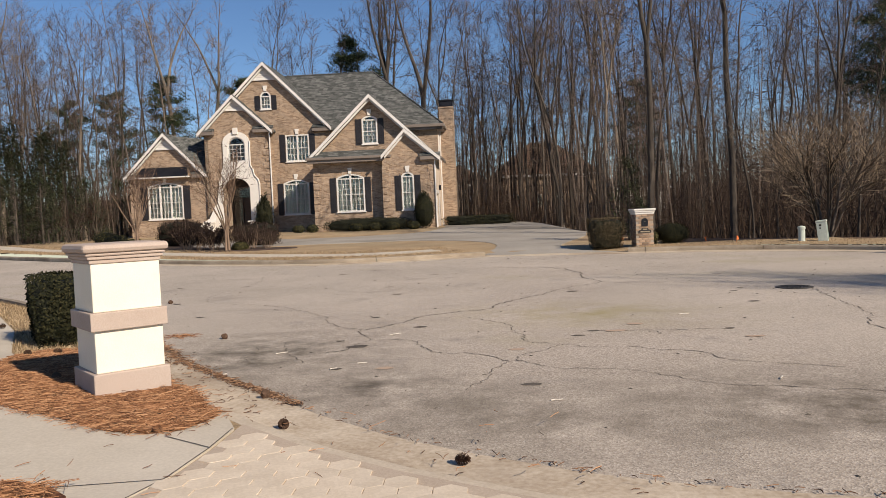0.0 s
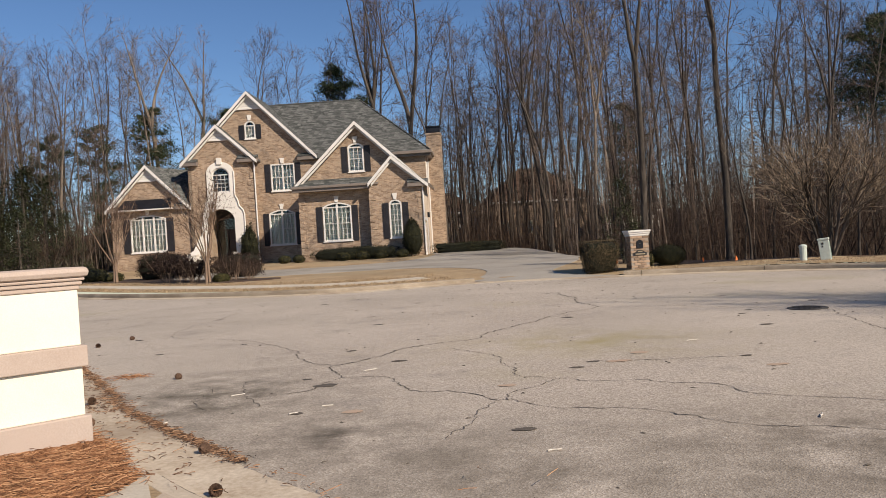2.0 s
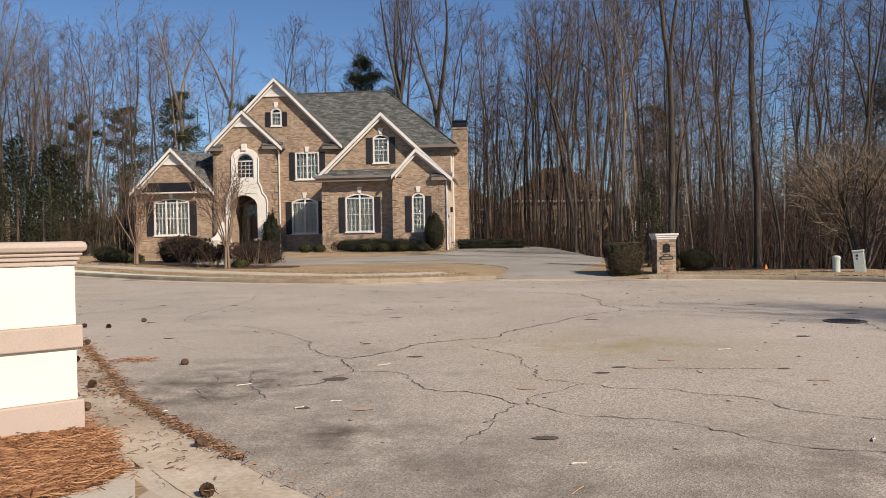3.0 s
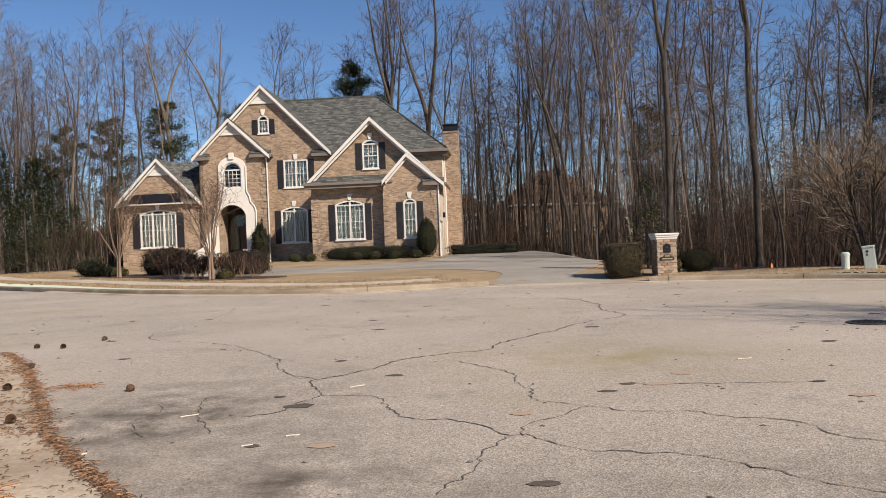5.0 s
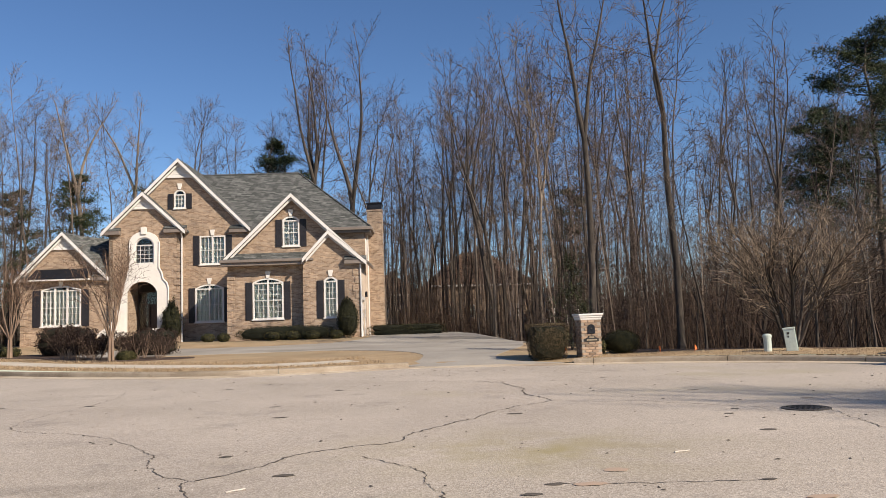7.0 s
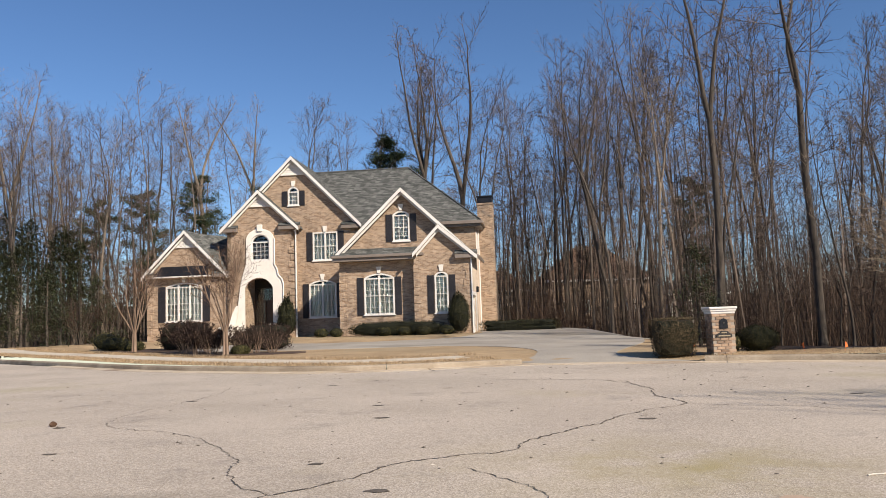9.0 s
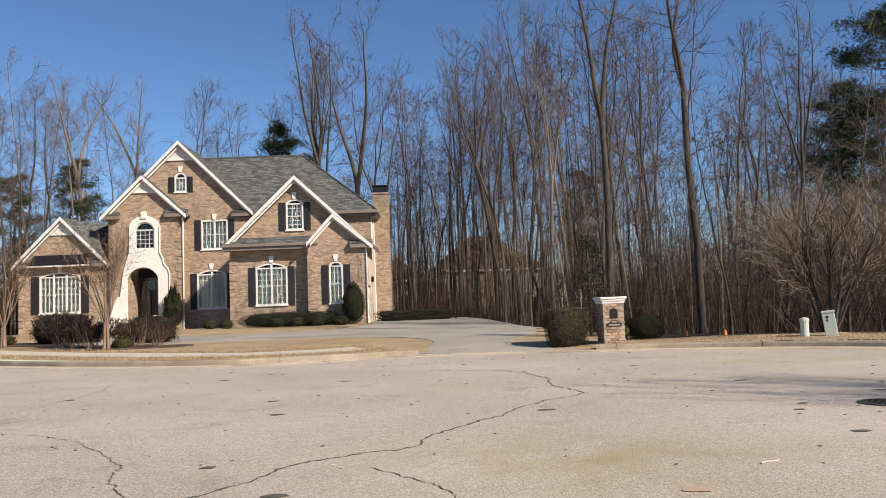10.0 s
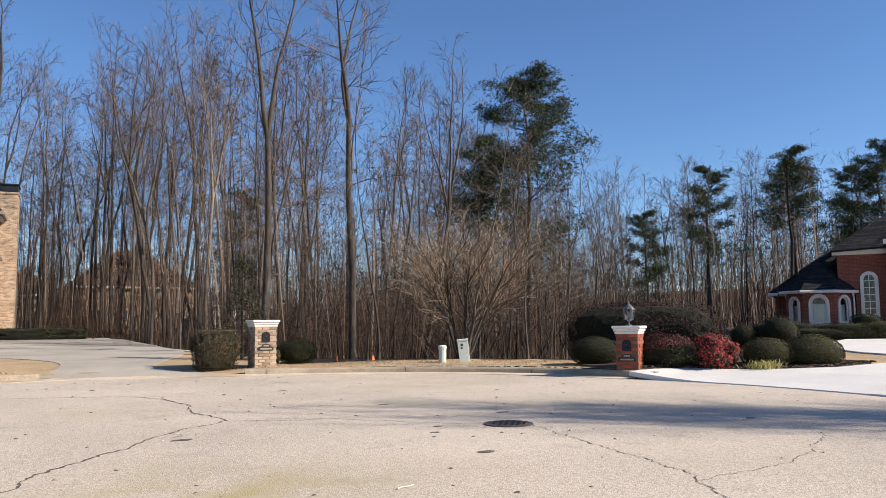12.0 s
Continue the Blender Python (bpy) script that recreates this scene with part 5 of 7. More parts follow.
# ---- brick mailbox piers ----
def brick_pier(at, turn, wide, tall, piece, label, lamp=False, mortar=None):
    """A brick pier of real bricks with a white moulded cap, mail slot and plaque."""
    e = thing("mailbox_pier", label, "mailbox pier", at, "", "", turn)
    m = e.matrix_basis
    loc = lambda n, bm, mat, l="", par=None: (bm.transform(m), part(n, bm, mat, par or e, l))[1]
    h = wide / 2
    loc("mortar_core", B(-h + 0.008, h - 0.008, -h + 0.008, h - 0.008, -0.15, tall), mortar or M_MORTAR)
    loc("cap_moulding", B(-h - 0.02, h + 0.02, -h - 0.02, h + 0.02, tall, tall + 0.06, 0.015), M_TRIM)
    loc("cap_moulding", B(-h - 0.045, h + 0.045, -h - 0.045, h + 0.045, tall + 0.06, tall + 0.12, 0.02), M_TRIM)
    loc("cap", B(-h - 0.07, h + 0.07, -h - 0.07, h + 0.07, tall + 0.12, tall + 0.18, 0.015), M_TRIM, "white painted moulded cap")
    slot = [(-0.1, tall - 0.38), (0.1, tall - 0.38)] + [(0.1 * math.cos(a), tall - 0.22 + 0.1 * math.sin(a)) for a in [math.pi * i / 8 for i in range(9)]]
    box_door = loc("mailbox_door", panel(slot, (), 0.04, lambda u, w, d: (u, -h - 0.03 + d, w)), M_CAPBLACK, "black arched mailbox door")
    loc("handle", B(-0.02, 0.02, -h - 0.05, -h - 0.03, tall - 0.25, tall - 0.22), M_IRON, "", box_door)
    plq = loc("plaque", panel([(-0.2, tall - 0.6), (0.2, tall - 0.6), (0.2, tall - 0.52), (0.12, tall - 0.49), (0.08, tall - 0.44), (-0.08, tall - 0.44), (-0.12, tall - 0.49), (-0.2, tall - 0.52)], (), 0.03, lambda u, w, d: (u, -h - 0.025 + d, w)), M_PLATE, "dark address plaque")
    loc("plaque_bar", B(-0.07, 0.07, -h - 0.032, -h - 0.024, tall - 0.5, tall - 0.465), M_PLATE_MARK, "", plq)
    loc("plaque_bar", B(-0.15, 0.15, -h - 0.032, -h - 0.024, tall - 0.58, tall - 0.545), M_PLATE_MARK, "", plq)
    n = max(2, round(wide / 0.213))
    bl = wide / n
    bm = bmesh.new()
    box(bm, -bl / 2 + 0.006, bl / 2 - 0.006, -0.05, 0.05, -0.033, 0.033, 0.006)
    me = bpy.data.meshes.new("brick")
    bm.to_mesh(me)
    bm.free()
    me.materials.append(piece)
    rng = random.Random(3)
    rows = int((tall + 0.1) / 0.076)
    for side in range(4):
        for row in range(rows):
            z = tall - 0.038 - row * 0.076
            shift = bl / 2 if row % 2 else 0
            for k in range(n):
                u = -h + bl / 2 + k * bl + (shift if k < n - 1 or not shift else 0)
                if shift and k == n - 1:
                    continue
                o = new("brick", me)
                o.parent = e
                o.matrix_basis = pose(0, 0, 0, 0, 0, 90 * side) @ pose(u, -h + 0.045 + rng.uniform(-0.004, 0.002), z, 0, rng.uniform(-0.4, 0.4), 0)
    if lamp:
        loc("lamp_stem", lathe([(0.06, 0), (0.05, 0.02), (0.02, 0.04), (0.02, 0.1), (0.05, 0.12)], (0, 0, tall + 0.18), 10), M_PEWTER)
        lan = loc("lantern", lathe([(0.05, 0.0), (0.1, 0.02), (0.125, 0.24), (0.12, 0.25)], (0, 0, tall + 0.3), 8), M_GLASS, "glass lantern with a dark pewter frame")
        for i in range(8):
            a = math.pi * i / 4
            loc("lantern_bar", pipe([(0.1 * math.cos(a), 0.1 * math.sin(a), tall + 0.31), (0.127 * math.cos(a), 0.127 * math.sin(a), tall + 0.55)], 0.007, 4), M_PEWTER, "", lan)
        loc("lantern_roof", lathe([(0.14, 0.0), (0.13, 0.02), (0.06, 0.09), (0.03, 0.11), (0.012, 0.16), (0.005, 0.2)], (0, 0, tall + 0.55), 8), M_PEWTER, "", lan)
    return e


brick_pier((7.05, 24.75, 0.14), 0, 0.58, 1.03, M_TANPIECE, "tan brick mailbox pier with white cap beside a clipped hedge")
brick_pier((13.26, 17.7, 0.11), -59, 0.5, 0.84, M_REDPIECE, "red brick mailbox pier with white cap and glass lantern", True, M_RED_MORTAR)

# ---- evergreens, shrubs, hedges ----
def leaf_cloud(rng, n, surface, leaf, flat=0.35):
    """Small folded leaves strewn over a surface; surface() gives a point and its outward way."""
    v, f = [], []
    for _ in range(n):
        p, o = surface(rng)
        s = leaf * rng.uniform(0.6, 1.35)
        a = Vector((rng.gauss(0, 1), rng.gauss(0, 1), rng.gauss(0, 1)))
        u = (a - o * a.dot(o) * (1 - flat)).normalized()
        w = (u.cross(o) + o * rng.gauss(0, 0.5)).normalized()
        b = len(v)
        v += [p - u * s, p + w * s * 0.45, p + u * s, p - w * s * 0.45]
        f.append((b, b + 1, b + 2, b + 3))
    return v, f


def hull(shape, sx, sy, sz, seed=0, lump=0.08):
    """A surface for a clipped shrub: box, ball, egg or flare (wider on top), with an uneven outline. Its foot is at zero."""
    off = Vector((seed * 3.7, seed * 1.3, 0))

    def at(d):
        if shape == "box" or shape == "flare":
            k = 1 / max(abs(d.x), abs(d.y), abs(d.z))
            q = d * k
            q = Vector([max(-1, min(1, c)) for c in q]) * 0.96 + d * 0.06
        elif shape == "loaf":
            q = d * (abs(d.x) ** 3.6 + abs(d.y) ** 3.6 + abs(d.z) ** 3.6) ** (-1 / 3.6)
        else:
            q = d.copy()
        z = q.z
        taper = 1.0
        if shape == "flare":
            taper = 0.84 + 0.16 * (z + 1) / 2
        elif shape == "egg":
            taper = 1.05 - 0.4 * ((z + 1) / 2) ** 2
        w = 1 + lump * noise.noise((q + off) * 2.1) + lump * 0.6 * noise.noise((q + off) * 5.0)
        return Vector((q.x * sx / 2 * taper * w, q.y * sy / 2 * taper * w, (z * w + 1) * sz / 2))
    return at


def shrub(name, label, at, size, shape="ball", mat=None, n=1500, leaf=0.04, seed=1, lump=0.1, turn=0.0, group="", core=True, thin=0.12, flat=0.35, tips=None):
    rng = random.Random(seed)
    h = hull(shape, *size, seed, lump)

    def surface(r):
        while True:
            d = Vector((r.gauss(0, 1), r.gauss(0, 1), r.gauss(0, 1)))
            if d.length > 0.1:
                break
        d.normalize()
        p = h(d)
        c = Vector((0, 0, size[2] / 2))
        o = (p - c).normalized()
        return p - (p - c) * abs(r.gauss(0, thin)) + o * r.uniform(0, leaf * 0.6), o
    e = new(name)
    e.empty_display_size = 0.2
    e.matrix_basis = pose(*at, 0, 0, turn)
    raw("foliage", *leaf_cloud(rng, n, surface, leaf, flat), mat or M_LEAF, e)
    # coloured leaves only on the upper side, the body below stays dark
    if tips:
        def upper(r):
            while True:
                p, o = surface(r)
                if o.z > 0.25 + 0.5 * noise.noise(p * 3.0):
                    return p + o * 0.02, o
        raw("winter_leaves", *leaf_cloud(rng, tips[1], upper, leaf, flat), tips[0], e, "wine-red winter leaves on top")
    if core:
        # inner body that fills the leaf gaps with painted shade
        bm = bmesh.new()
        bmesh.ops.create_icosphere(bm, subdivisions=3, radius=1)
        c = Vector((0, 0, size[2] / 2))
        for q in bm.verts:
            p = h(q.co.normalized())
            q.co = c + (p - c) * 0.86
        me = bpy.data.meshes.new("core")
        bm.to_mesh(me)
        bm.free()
        me.materials.append(M_GAP_SHADE)
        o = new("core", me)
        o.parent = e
    return tagged(e, label, "hedge" if "hedge" in name else "shrub", group)


def twig_shrub(name, label, at, size, stems, mat, seed, spread=0.6, leaf=None, group="", twig_r=0.006, kids=(6, 5, 4), category="shrub", top=2, bark=None, lift=0.3, trunk=0.0, stout=0.011):
    """A vase of bare stems from one foot."""
    rng = random.Random(seed)
    stems_made, twigs = [], ([], [])
    for k in range(stems):
        a = 6.283 * (k + rng.random() * 0.6) / stems
        t = spread * rng.uniform(0.35, 1.0)
        d = Vector((math.cos(a) * t, math.sin(a) * t, 1)).normalized()
        limbs = ([], [])
        grow(rng, limbs, twigs, Vector((math.cos(a), math.sin(a), 0)) * (0.05 if trunk else 0.06 * size) + Vector((0, 0, trunk - 0.1)), d, (size - trunk) * rng.uniform(0.75, 1.05), stout * size, 0, top, 0.11, kids, lift, 6, twig_r, 1)
        stems_made.append(limbs)
    e = new(name)
    e.empty_display_size = 0.2
    e.matrix_basis = pose(*at)
    for k in range(3 if trunk else 0):
        v, f = [], []
        a = 2.1 * k + seed
        tube(v, f, [Vector((math.cos(a) * 0.09, math.sin(a) * 0.09, -0.15)), Vector((math.cos(a) * 0.06, math.sin(a) * 0.06, trunk * 0.5)), Vector((math.cos(a) * 0.05, math.sin(a) * 0.05, trunk + 0.1))], [0.06, 0.05, 0.042], 7)
        raw("trunk", v, f, bark or M_MYRTLE, e, "", True)
    for limbs in stems_made:
        raw("stem", *limbs, bark or M_MYRTLE, e, "", True)
    tagged(raw("crown", *twigs, mat, e), "fine bare twigs", kind="stuff")
    if leaf:
        pts = twigs[0]
        surf = lambda r: (pts[r.randrange(len(pts))] + Vector((r.gauss(0, 0.03), r.gauss(0, 0.03), r.gauss(0, 0.03))), Vector((r.gauss(0, 1), r.gauss(0, 1), r.gauss(0, 1))).normalized())
        raw("foliage", *leaf_cloud(rng, leaf[1], surf, leaf[2]), leaf[0], e)
    return tagged(e, label, category, group)


def pine_tree(seed, height, bare=0.45, wide=0.24, tufts=120, clumps=26):
    """Meshes of a tall pine: trunk with boughs, and needle tufts on the outer boughs."""
    rng = random.Random(seed)
    limbs, v, f = ([], []), [], []
    n = 10
    pts = [Vector((rng.gauss(0, 0.012) * height * i / n, rng.gauss(0, 0.012) * height * i / n, height * i / n - 0.4)) for i in range(n + 1)]
    tube(*limbs, pts, [height * 0.012 * (1.1 - i / n) + 0.02 for i in range(n + 1)], 7)
    for k in range(clumps):
        t = bare + (1 - bare) * ((k + rng.random()) / clumps) ** 0.9
        i = min(int(t * n), n - 1)
        o = pts[i].lerp(pts[i + 1], t * n - i)
        a = rng.random() * 6.283
        prof = 1.0 - 0.75 * ((t - bare) / (1 - bare)) ** 1.6
        ln = height * wide * prof * rng.uniform(0.55, 1.1) + 0.4
        d = Vector((math.cos(a), math.sin(a), rng.uniform(-0.05, 0.45)))
        q = [o]
        for s in range(4):
            d = (d + Vector((rng.gauss(0, 0.12), rng.gauss(0, 0.12), 0.08))).normalized()
            q.append(q[-1] + d * ln / 4)
        tube(*limbs, q, [0.05 * height / 16 * (1 - 0.2 * s) for s in range(5)], 4)
        for s in range(2, 5):
            for _ in range(3):
                c = q[s] + Vector((rng.gauss(0, 0.17), rng.gauss(0, 0.17), rng.gauss(0.1, 0.11))) * ln * 0.8
                r = ln * 0.14 + 0.26
                for _ in range(tufts // 4):
                    p = c + Vector((rng.gauss(0, 0.5), rng.gauss(0, 0.5), rng.gauss(0, 0.24))) * r
                    for _ in range(5):
                        w = Vector((rng.gauss(0, 1), rng.gauss(0, 1), rng.gauss(0.5, 0.7))).normalized() * rng.uniform(0.16, 0.3)
                        sdw = w.cross(Vector((rng.gauss(0, 1), rng.gauss(0, 1), rng.gauss(0, 1)))).normalized() * 0.018
                        b = len(v)
                        v += [p - sdw, p + sdw, p + w]
                        f.append((b, b + 1, b + 2))
    return mesh_of("trunk", *limbs, M_BARK, True), mesh_of("crown", v, f, M_PINE)


def cedar_tree(seed, height, wide, mat):
    """A shaggy conical evergreen with foliage to the ground."""
    rng = random.Random(seed)
    limbs, v, f = ([], []), [], []
    tube(*limbs, [Vector((0, 0, -0.3)), Vector((0.05, 0, height * 0.5)), Vector((0, 0.06, height * 0.97))], [0.1, 0.06, 0.015], 6)
    for k in range(int(height * 22)):
        t = rng.random() ** 0.8
        a = rng.random() * 6.283
        r = wide / 2 * (1 - t) ** 0.75 * rng.uniform(0.45, 1.12) + 0.1
        c = Vector((math.cos(a) * r, math.sin(a) * r, 0.15 + t * height * 0.97))
        tube(*limbs, [Vector((0, 0, c.z - r * 0.15)), c], [0.012, 0.004], 3)
        for _ in range(26):
            p = c + Vector((rng.gauss(0, 0.16), rng.gauss(0, 0.16), rng.gauss(0, 0.2)))
            w = Vector((math.cos(a) + rng.gauss(0, 0.6), math.sin(a) + rng.gauss(0, 0.6), rng.gauss(0.1, 0.6))).normalized() * rng.uniform(0.1, 0.24)
            s = w.cross(Vector((0.3, 0.2, 1))).normalized() * 0.035
            b = len(v)
            v += [p - s, p + s, p + w]
            f.append((b, b + 1, b + 2))
    return mesh_of("trunk", *limbs, M_BARK, True), mesh_of("crown", v, f, mat)


PINES = [pine_tree(3, 18, 0.34, 0.27, 120, 48), pine_tree(4, 16, 0.55, 0.17, 100, 20), pine_tree(5, 15, 0.42, 0.2, 100, 24)]
for k, x, y, s, a in ((0, 29.3, 42.6, 0.98, 20), (1, 26.9, 44.2, 0.86, 80), (2, 36.0, 39.5, 0.62, 10), (2, 40.3, 38.4, 0.72, 200), (1, 43.6, 34.8, 0.72, 120), (0, 50.5, 33.0, 0.66, 300), (2, 55.5, 37.5, 0.8, 60), (1, 47, 37, 0.7, 10),
                      (1, -6.0, 77.5, 1.22, 0), (1, -17.6, 76.5, 0.98, 140), (2, -24.0, 73.5, 1.02, 30), (2, -28.0, 72.0, 0.92, 90), (1, -31.5, 70, 0.8, 170), (2, 19.5, 70, 0.95, 250)):
    plant(PINES[k], (x, y, lie(x, y)), a, s, "tall dark green pine with a bare lower trunk", group="pine trees", name="pine_tree")
CEDARS = [cedar_tree(8, 6.5, 3.6, M_CEDAR), cedar_tree(9, 5.0, 3.2, M_CEDAR)]
for k, x, y, s in ((0, -25.6, 49.0, 0.9), (1, -23.6, 48.2, 0.85), (0, -28.6, 51.5, 1.0), (1, -22.0, 51.0, 0.8), (0, -24.2, 53.0, 1.0), (0, -32.5, 55.0, 1.25), (1, -22.8, 58.6, 0.85), (0, -30.2, 57.6, 1.35), (0, -27.4, 56.8, 1.2), (0, -33.4, 60.0, 1.5), (1, -29.0, 61.0, 1.7), (1, 7.6, 28.4, 0.6)):
    plant(CEDARS[k], (x, y, lie(x, y)), 50 * k + x * 9, s, "shaggy dull green cedar at the edge of the woods", group="cedars", name="cedar_tree")

# crape myrtles before the house
for x, y, h, sd in ((-14.4, 38.6, 4.7, 41), (-8.5, 32.8, 4.6, 42)):
    twig_shrub("crape_myrtle", "bare multi-stemmed crape myrtle with pale brown bark in a mulch bed", (x, y, lie(x, y)), h, 12, M_TWIG_RED, sd, 0.42, None, "crape myrtles", 0.0075, (14, 9, 6), "tree", 3, None, 0.3, 0.95, 0.0068)
# the wide vase-shaped tree by the curb
def vase_tree(at, height, wide, seed):
    """Many stems that part low down and fan into a dense round crown."""
    rng = random.Random(seed)
    e = new("vase_tree")
    e.empty_display_size = 0.2
    e.matrix_basis = pose(*at)
    twigs = ([], [])
    for k in range(9):
        a = 6.283 * (k + rng.random() * 0.5) / 9
        out = rng.uniform(0.25, 1.0)
        stem = ([], [])
        o = Vector((math.cos(a) * 0.12, math.sin(a) * 0.12, -0.1))
        d = Vector((math.cos(a) * out * 0.55, math.sin(a) * out * 0.55, 1)).normalized()
        trunk = wander(rng, o, d, height * 0.42, 5, 0.07, 0.0)
        tube(*stem, trunk, [0.05 - 0.005 * i for i in range(6)], 6)
        for j in range(9):
            t = 0.3 + 0.7 * (j + rng.random()) / 9
            p, w = along(trunk, min(t, 0.99))
            b = a + rng.gauss(0, 0.8)
            w = (w * 0.8 + Vector((math.cos(b), math.sin(b), 0)) * rng.uniform(0.15, 0.9)).normalized()
            reach = min(height * 0.62, (wide / 2) * rng.uniform(0.8, 1.15)) * (1.12 - 0.35 * t)
            limb = wander(rng, p, w, reach, 7, 0.11, 0.03)
            tube(*stem, limb, [0.024 * (1 - 0.11 * i) for i in range(8)], 4)
            for m in range(14):
                u = 0.12 + 0.88 * (m + rng.random()) / 14
                q, g = along(limb, min(u, 0.98))
                side = g.cross(Vector((rng.gauss(0, 1), rng.gauss(0, 1), rng.gauss(0, 1)))).normalized()
                branch = wander(rng, q, (g + side * rng.uniform(0.4, 1.0)).normalized(), reach * 0.36 * (1.2 - 0.6 * u) * rng.uniform(0.6, 1.2), 3, 0.16, 0.05)
                spike(*twigs, branch, 0.0095)
                spray(rng, twigs, branch, 4, 0.36, 0.0066)
        raw("stem", *stem, M_BARK, e, "", True)
    tagged(raw("crown", *twigs, M_TWIG_PALE, e), "fine bare twigs", kind="stuff")
    return tagged(e, "wide bare vase-shaped tree with dense grey-brown twigs by the curb", "tree")


vase_tree((12.75, 23.95, lie(12.75, 23.95)), 6.2, 5.2, 43)
# bare bushes of the bed
shrub("hedge", "dense dark brownish hedge below the bay window", (-12.6, 40.0, lie(-12.6, 40) - 0.05), (2.4, 1.3, 1.35), "loaf", M_LEAF_DULL, 8000, 0.036, 51, 0.2, 8)
shrub("hedge", "dark brownish leafy bush beside the crape myrtle", (-8.0, 36.8, lie(-8.0, 36.8) - 0.05), (2.0, 1.1, 1.15), "loaf", M_LEAF_DULL, 5200, 0.036, 52, 0.3)
for i, (x, y, h, lf) in enumerate(((-12.2, 39.0, 1.5, 1), (-11.2, 38.4, 1.3, 1), (-10.2, 36.0, 1.0, 1), (-7.6, 33.6, 1.3, 0), (-6.8, 33.0, 0.9, 0), (-9.4, 34.2, 1.0, 1), (-7.2, 34.6, 1.2, 1), (-9.2, 33.4, 1.2, 1), (-10.0, 34.0, 1.3, 1), (-10.9, 35.2, 1.3, 1), (-7.9, 33.5, 1.2, 1), (-8.9, 34.6, 1.3, 1))):
    twig_shrub("bush", "dull brownish bush with sparse winter leaves in the front bed", (x, y, lie(x, y)), h, 12, M_TWIG_WARM, 60 + i, 0.75, (M_LEAF_DULL, 1900, 0.032) if lf else None, "bed bushes", 0.006, (8, 6, 4), top=3)
for x, y, sx, sz, sd in ((-16.6, 41.6, 1.5, 0.75, 1), (-15.3, 40.6, 1.1, 0.5, 2), (-17.5, 42.5, 1.4, 0.95, 3), (-13.3, 40.3, 0.9, 0.55, 4), (-8.0, 33.0, 0.7, 0.4, 5)):
    shrub("shrub", "low rounded olive green shrub in the front bed", (x, y, lie(x, y) - 0.05), (sx, sx * 0.9, sz), "ball", M_LEAF_OLIVE, 1400, 0.04, sd, group="bed shrubs")


def at_house(u, w):
    p = HP @ Vector((u, w, 0))
    return (p.x, p.y, lie(p.x, p.y) - 0.04)


shrub("hedge", "long low clipped dark green hedge along the brick wall", at_house(-3.4, 49.35), (5.7, 0.9, 0.85), "loaf", M_LEAF, 9000, 0.032, 7, 0.05, HOUSE_TURN)
for u in (-4.0, -2.8, -1.75, -0.4):
    shrub("boxwood", "small round clipped boxwood before the hedge", at_house(u, 48.55), (0.95, 0.8, 0.55), "ball", M_LEAF_OLIVE, 900, 0.035, int(u * 10), 0.06, 0, "boxwoods along the house")
for u in (-7.9, -7.0):
    shrub("boxwood", "small round clipped boxwood in the shade of the wall", at_house(u, 49.6), (0.85, 0.8, 0.55), "ball", M_LEAF_OLIVE, 900, 0.035, int(u * 10), 0.06, 0, "boxwoods along the house")
shrub("cone_shrub", "tall egg-shaped clipped evergreen at the garage corner", at_house(0.25, 49.1), (1.35, 1.3, 2.45), "egg", M_LEAF, 4200, 0.045, 9, 0.06)
shrub("cone_shrub", "narrow shaggy evergreen beside the entry", at_house(-11.05, 52.9), (1.25, 1.1, 2.75), "egg", M_LEAF, 3400, 0.055, 10, 0.38)
shrub("hedge", "low dark hedge at the far edge of the driveway", (3.7, 52.8, lie(3.7, 52.8) - 0.1), (4.8, 1.2, 0.75), "box", M_LEAF, 3600, 0.045, 11, 0.12, -8)
shrub("clipped_hedge", "square clipped brownish olive hedge beside the mailbox pier", (5.93, 25.15, lie(5.9, 25.1) - 0.02), (1.12, 1.05, 1.04), "flare", M_LEAF_BROWN, 15000, 0.018, 12, 0.03, thin=0.05, flat=0.2)
shrub("shrub", "rounded dark green shrub beside the mailbox pier", (8.2, 25.3, lie(8.2, 25.3) - 0.04), (1.15, 0.95, 0.72), "ball", M_LEAF, 7000, 0.018, 13, 0.08, thin=0.06, flat=0.2)
shrub("shrub", "small leafy shrub at the foot of the mailbox pier", (7.52, 25.2, lie(7.5, 25.2) - 0.04), (0.4, 0.4, 0.5), "ball", M_LEAF_OLIVE, 600, 0.03, 14, 0.2)
shrub("clipped_hedge", "clipped dark green hedge behind the stucco pillar", (-4.75, 9.35, lie(-4.7, 9.3) - 0.02), (0.72, 1.1, 0.9), "flare", M_LEAF, 12000, 0.021, 15, 0.05, 30)
# the neighbour's bed
shrub("hedge", "large dark purple-green hedge in shade behind the bed", (16.9, 20.9, lie(17, 20) - 0.1), (4.4, 2.0, 1.72), "loaf", M_LEAF_DULL, 26000, 0.028, 21, 0.12, -46)
shrub("globe_shrub", "dark round clipped shrub in tree shade", (13.65, 19.3, lie(13.6, 19.3) - 0.05), (1.35, 1.25, 0.74), "ball", M_LEAF, 12000, 0.015, 22, 0.03, thin=0.04, flat=0.12)
shrub("crimson_shrub", "spreading shrub with crimson winter leaves in a mulched bed", (14.85, 16.75, lie(14.8, 16.7) - 0.1), (1.05, 1.0, 0.9), "ball", M_LEAF_RED, 6500, 0.028, 23, 0.28, -50, thin=0.2)
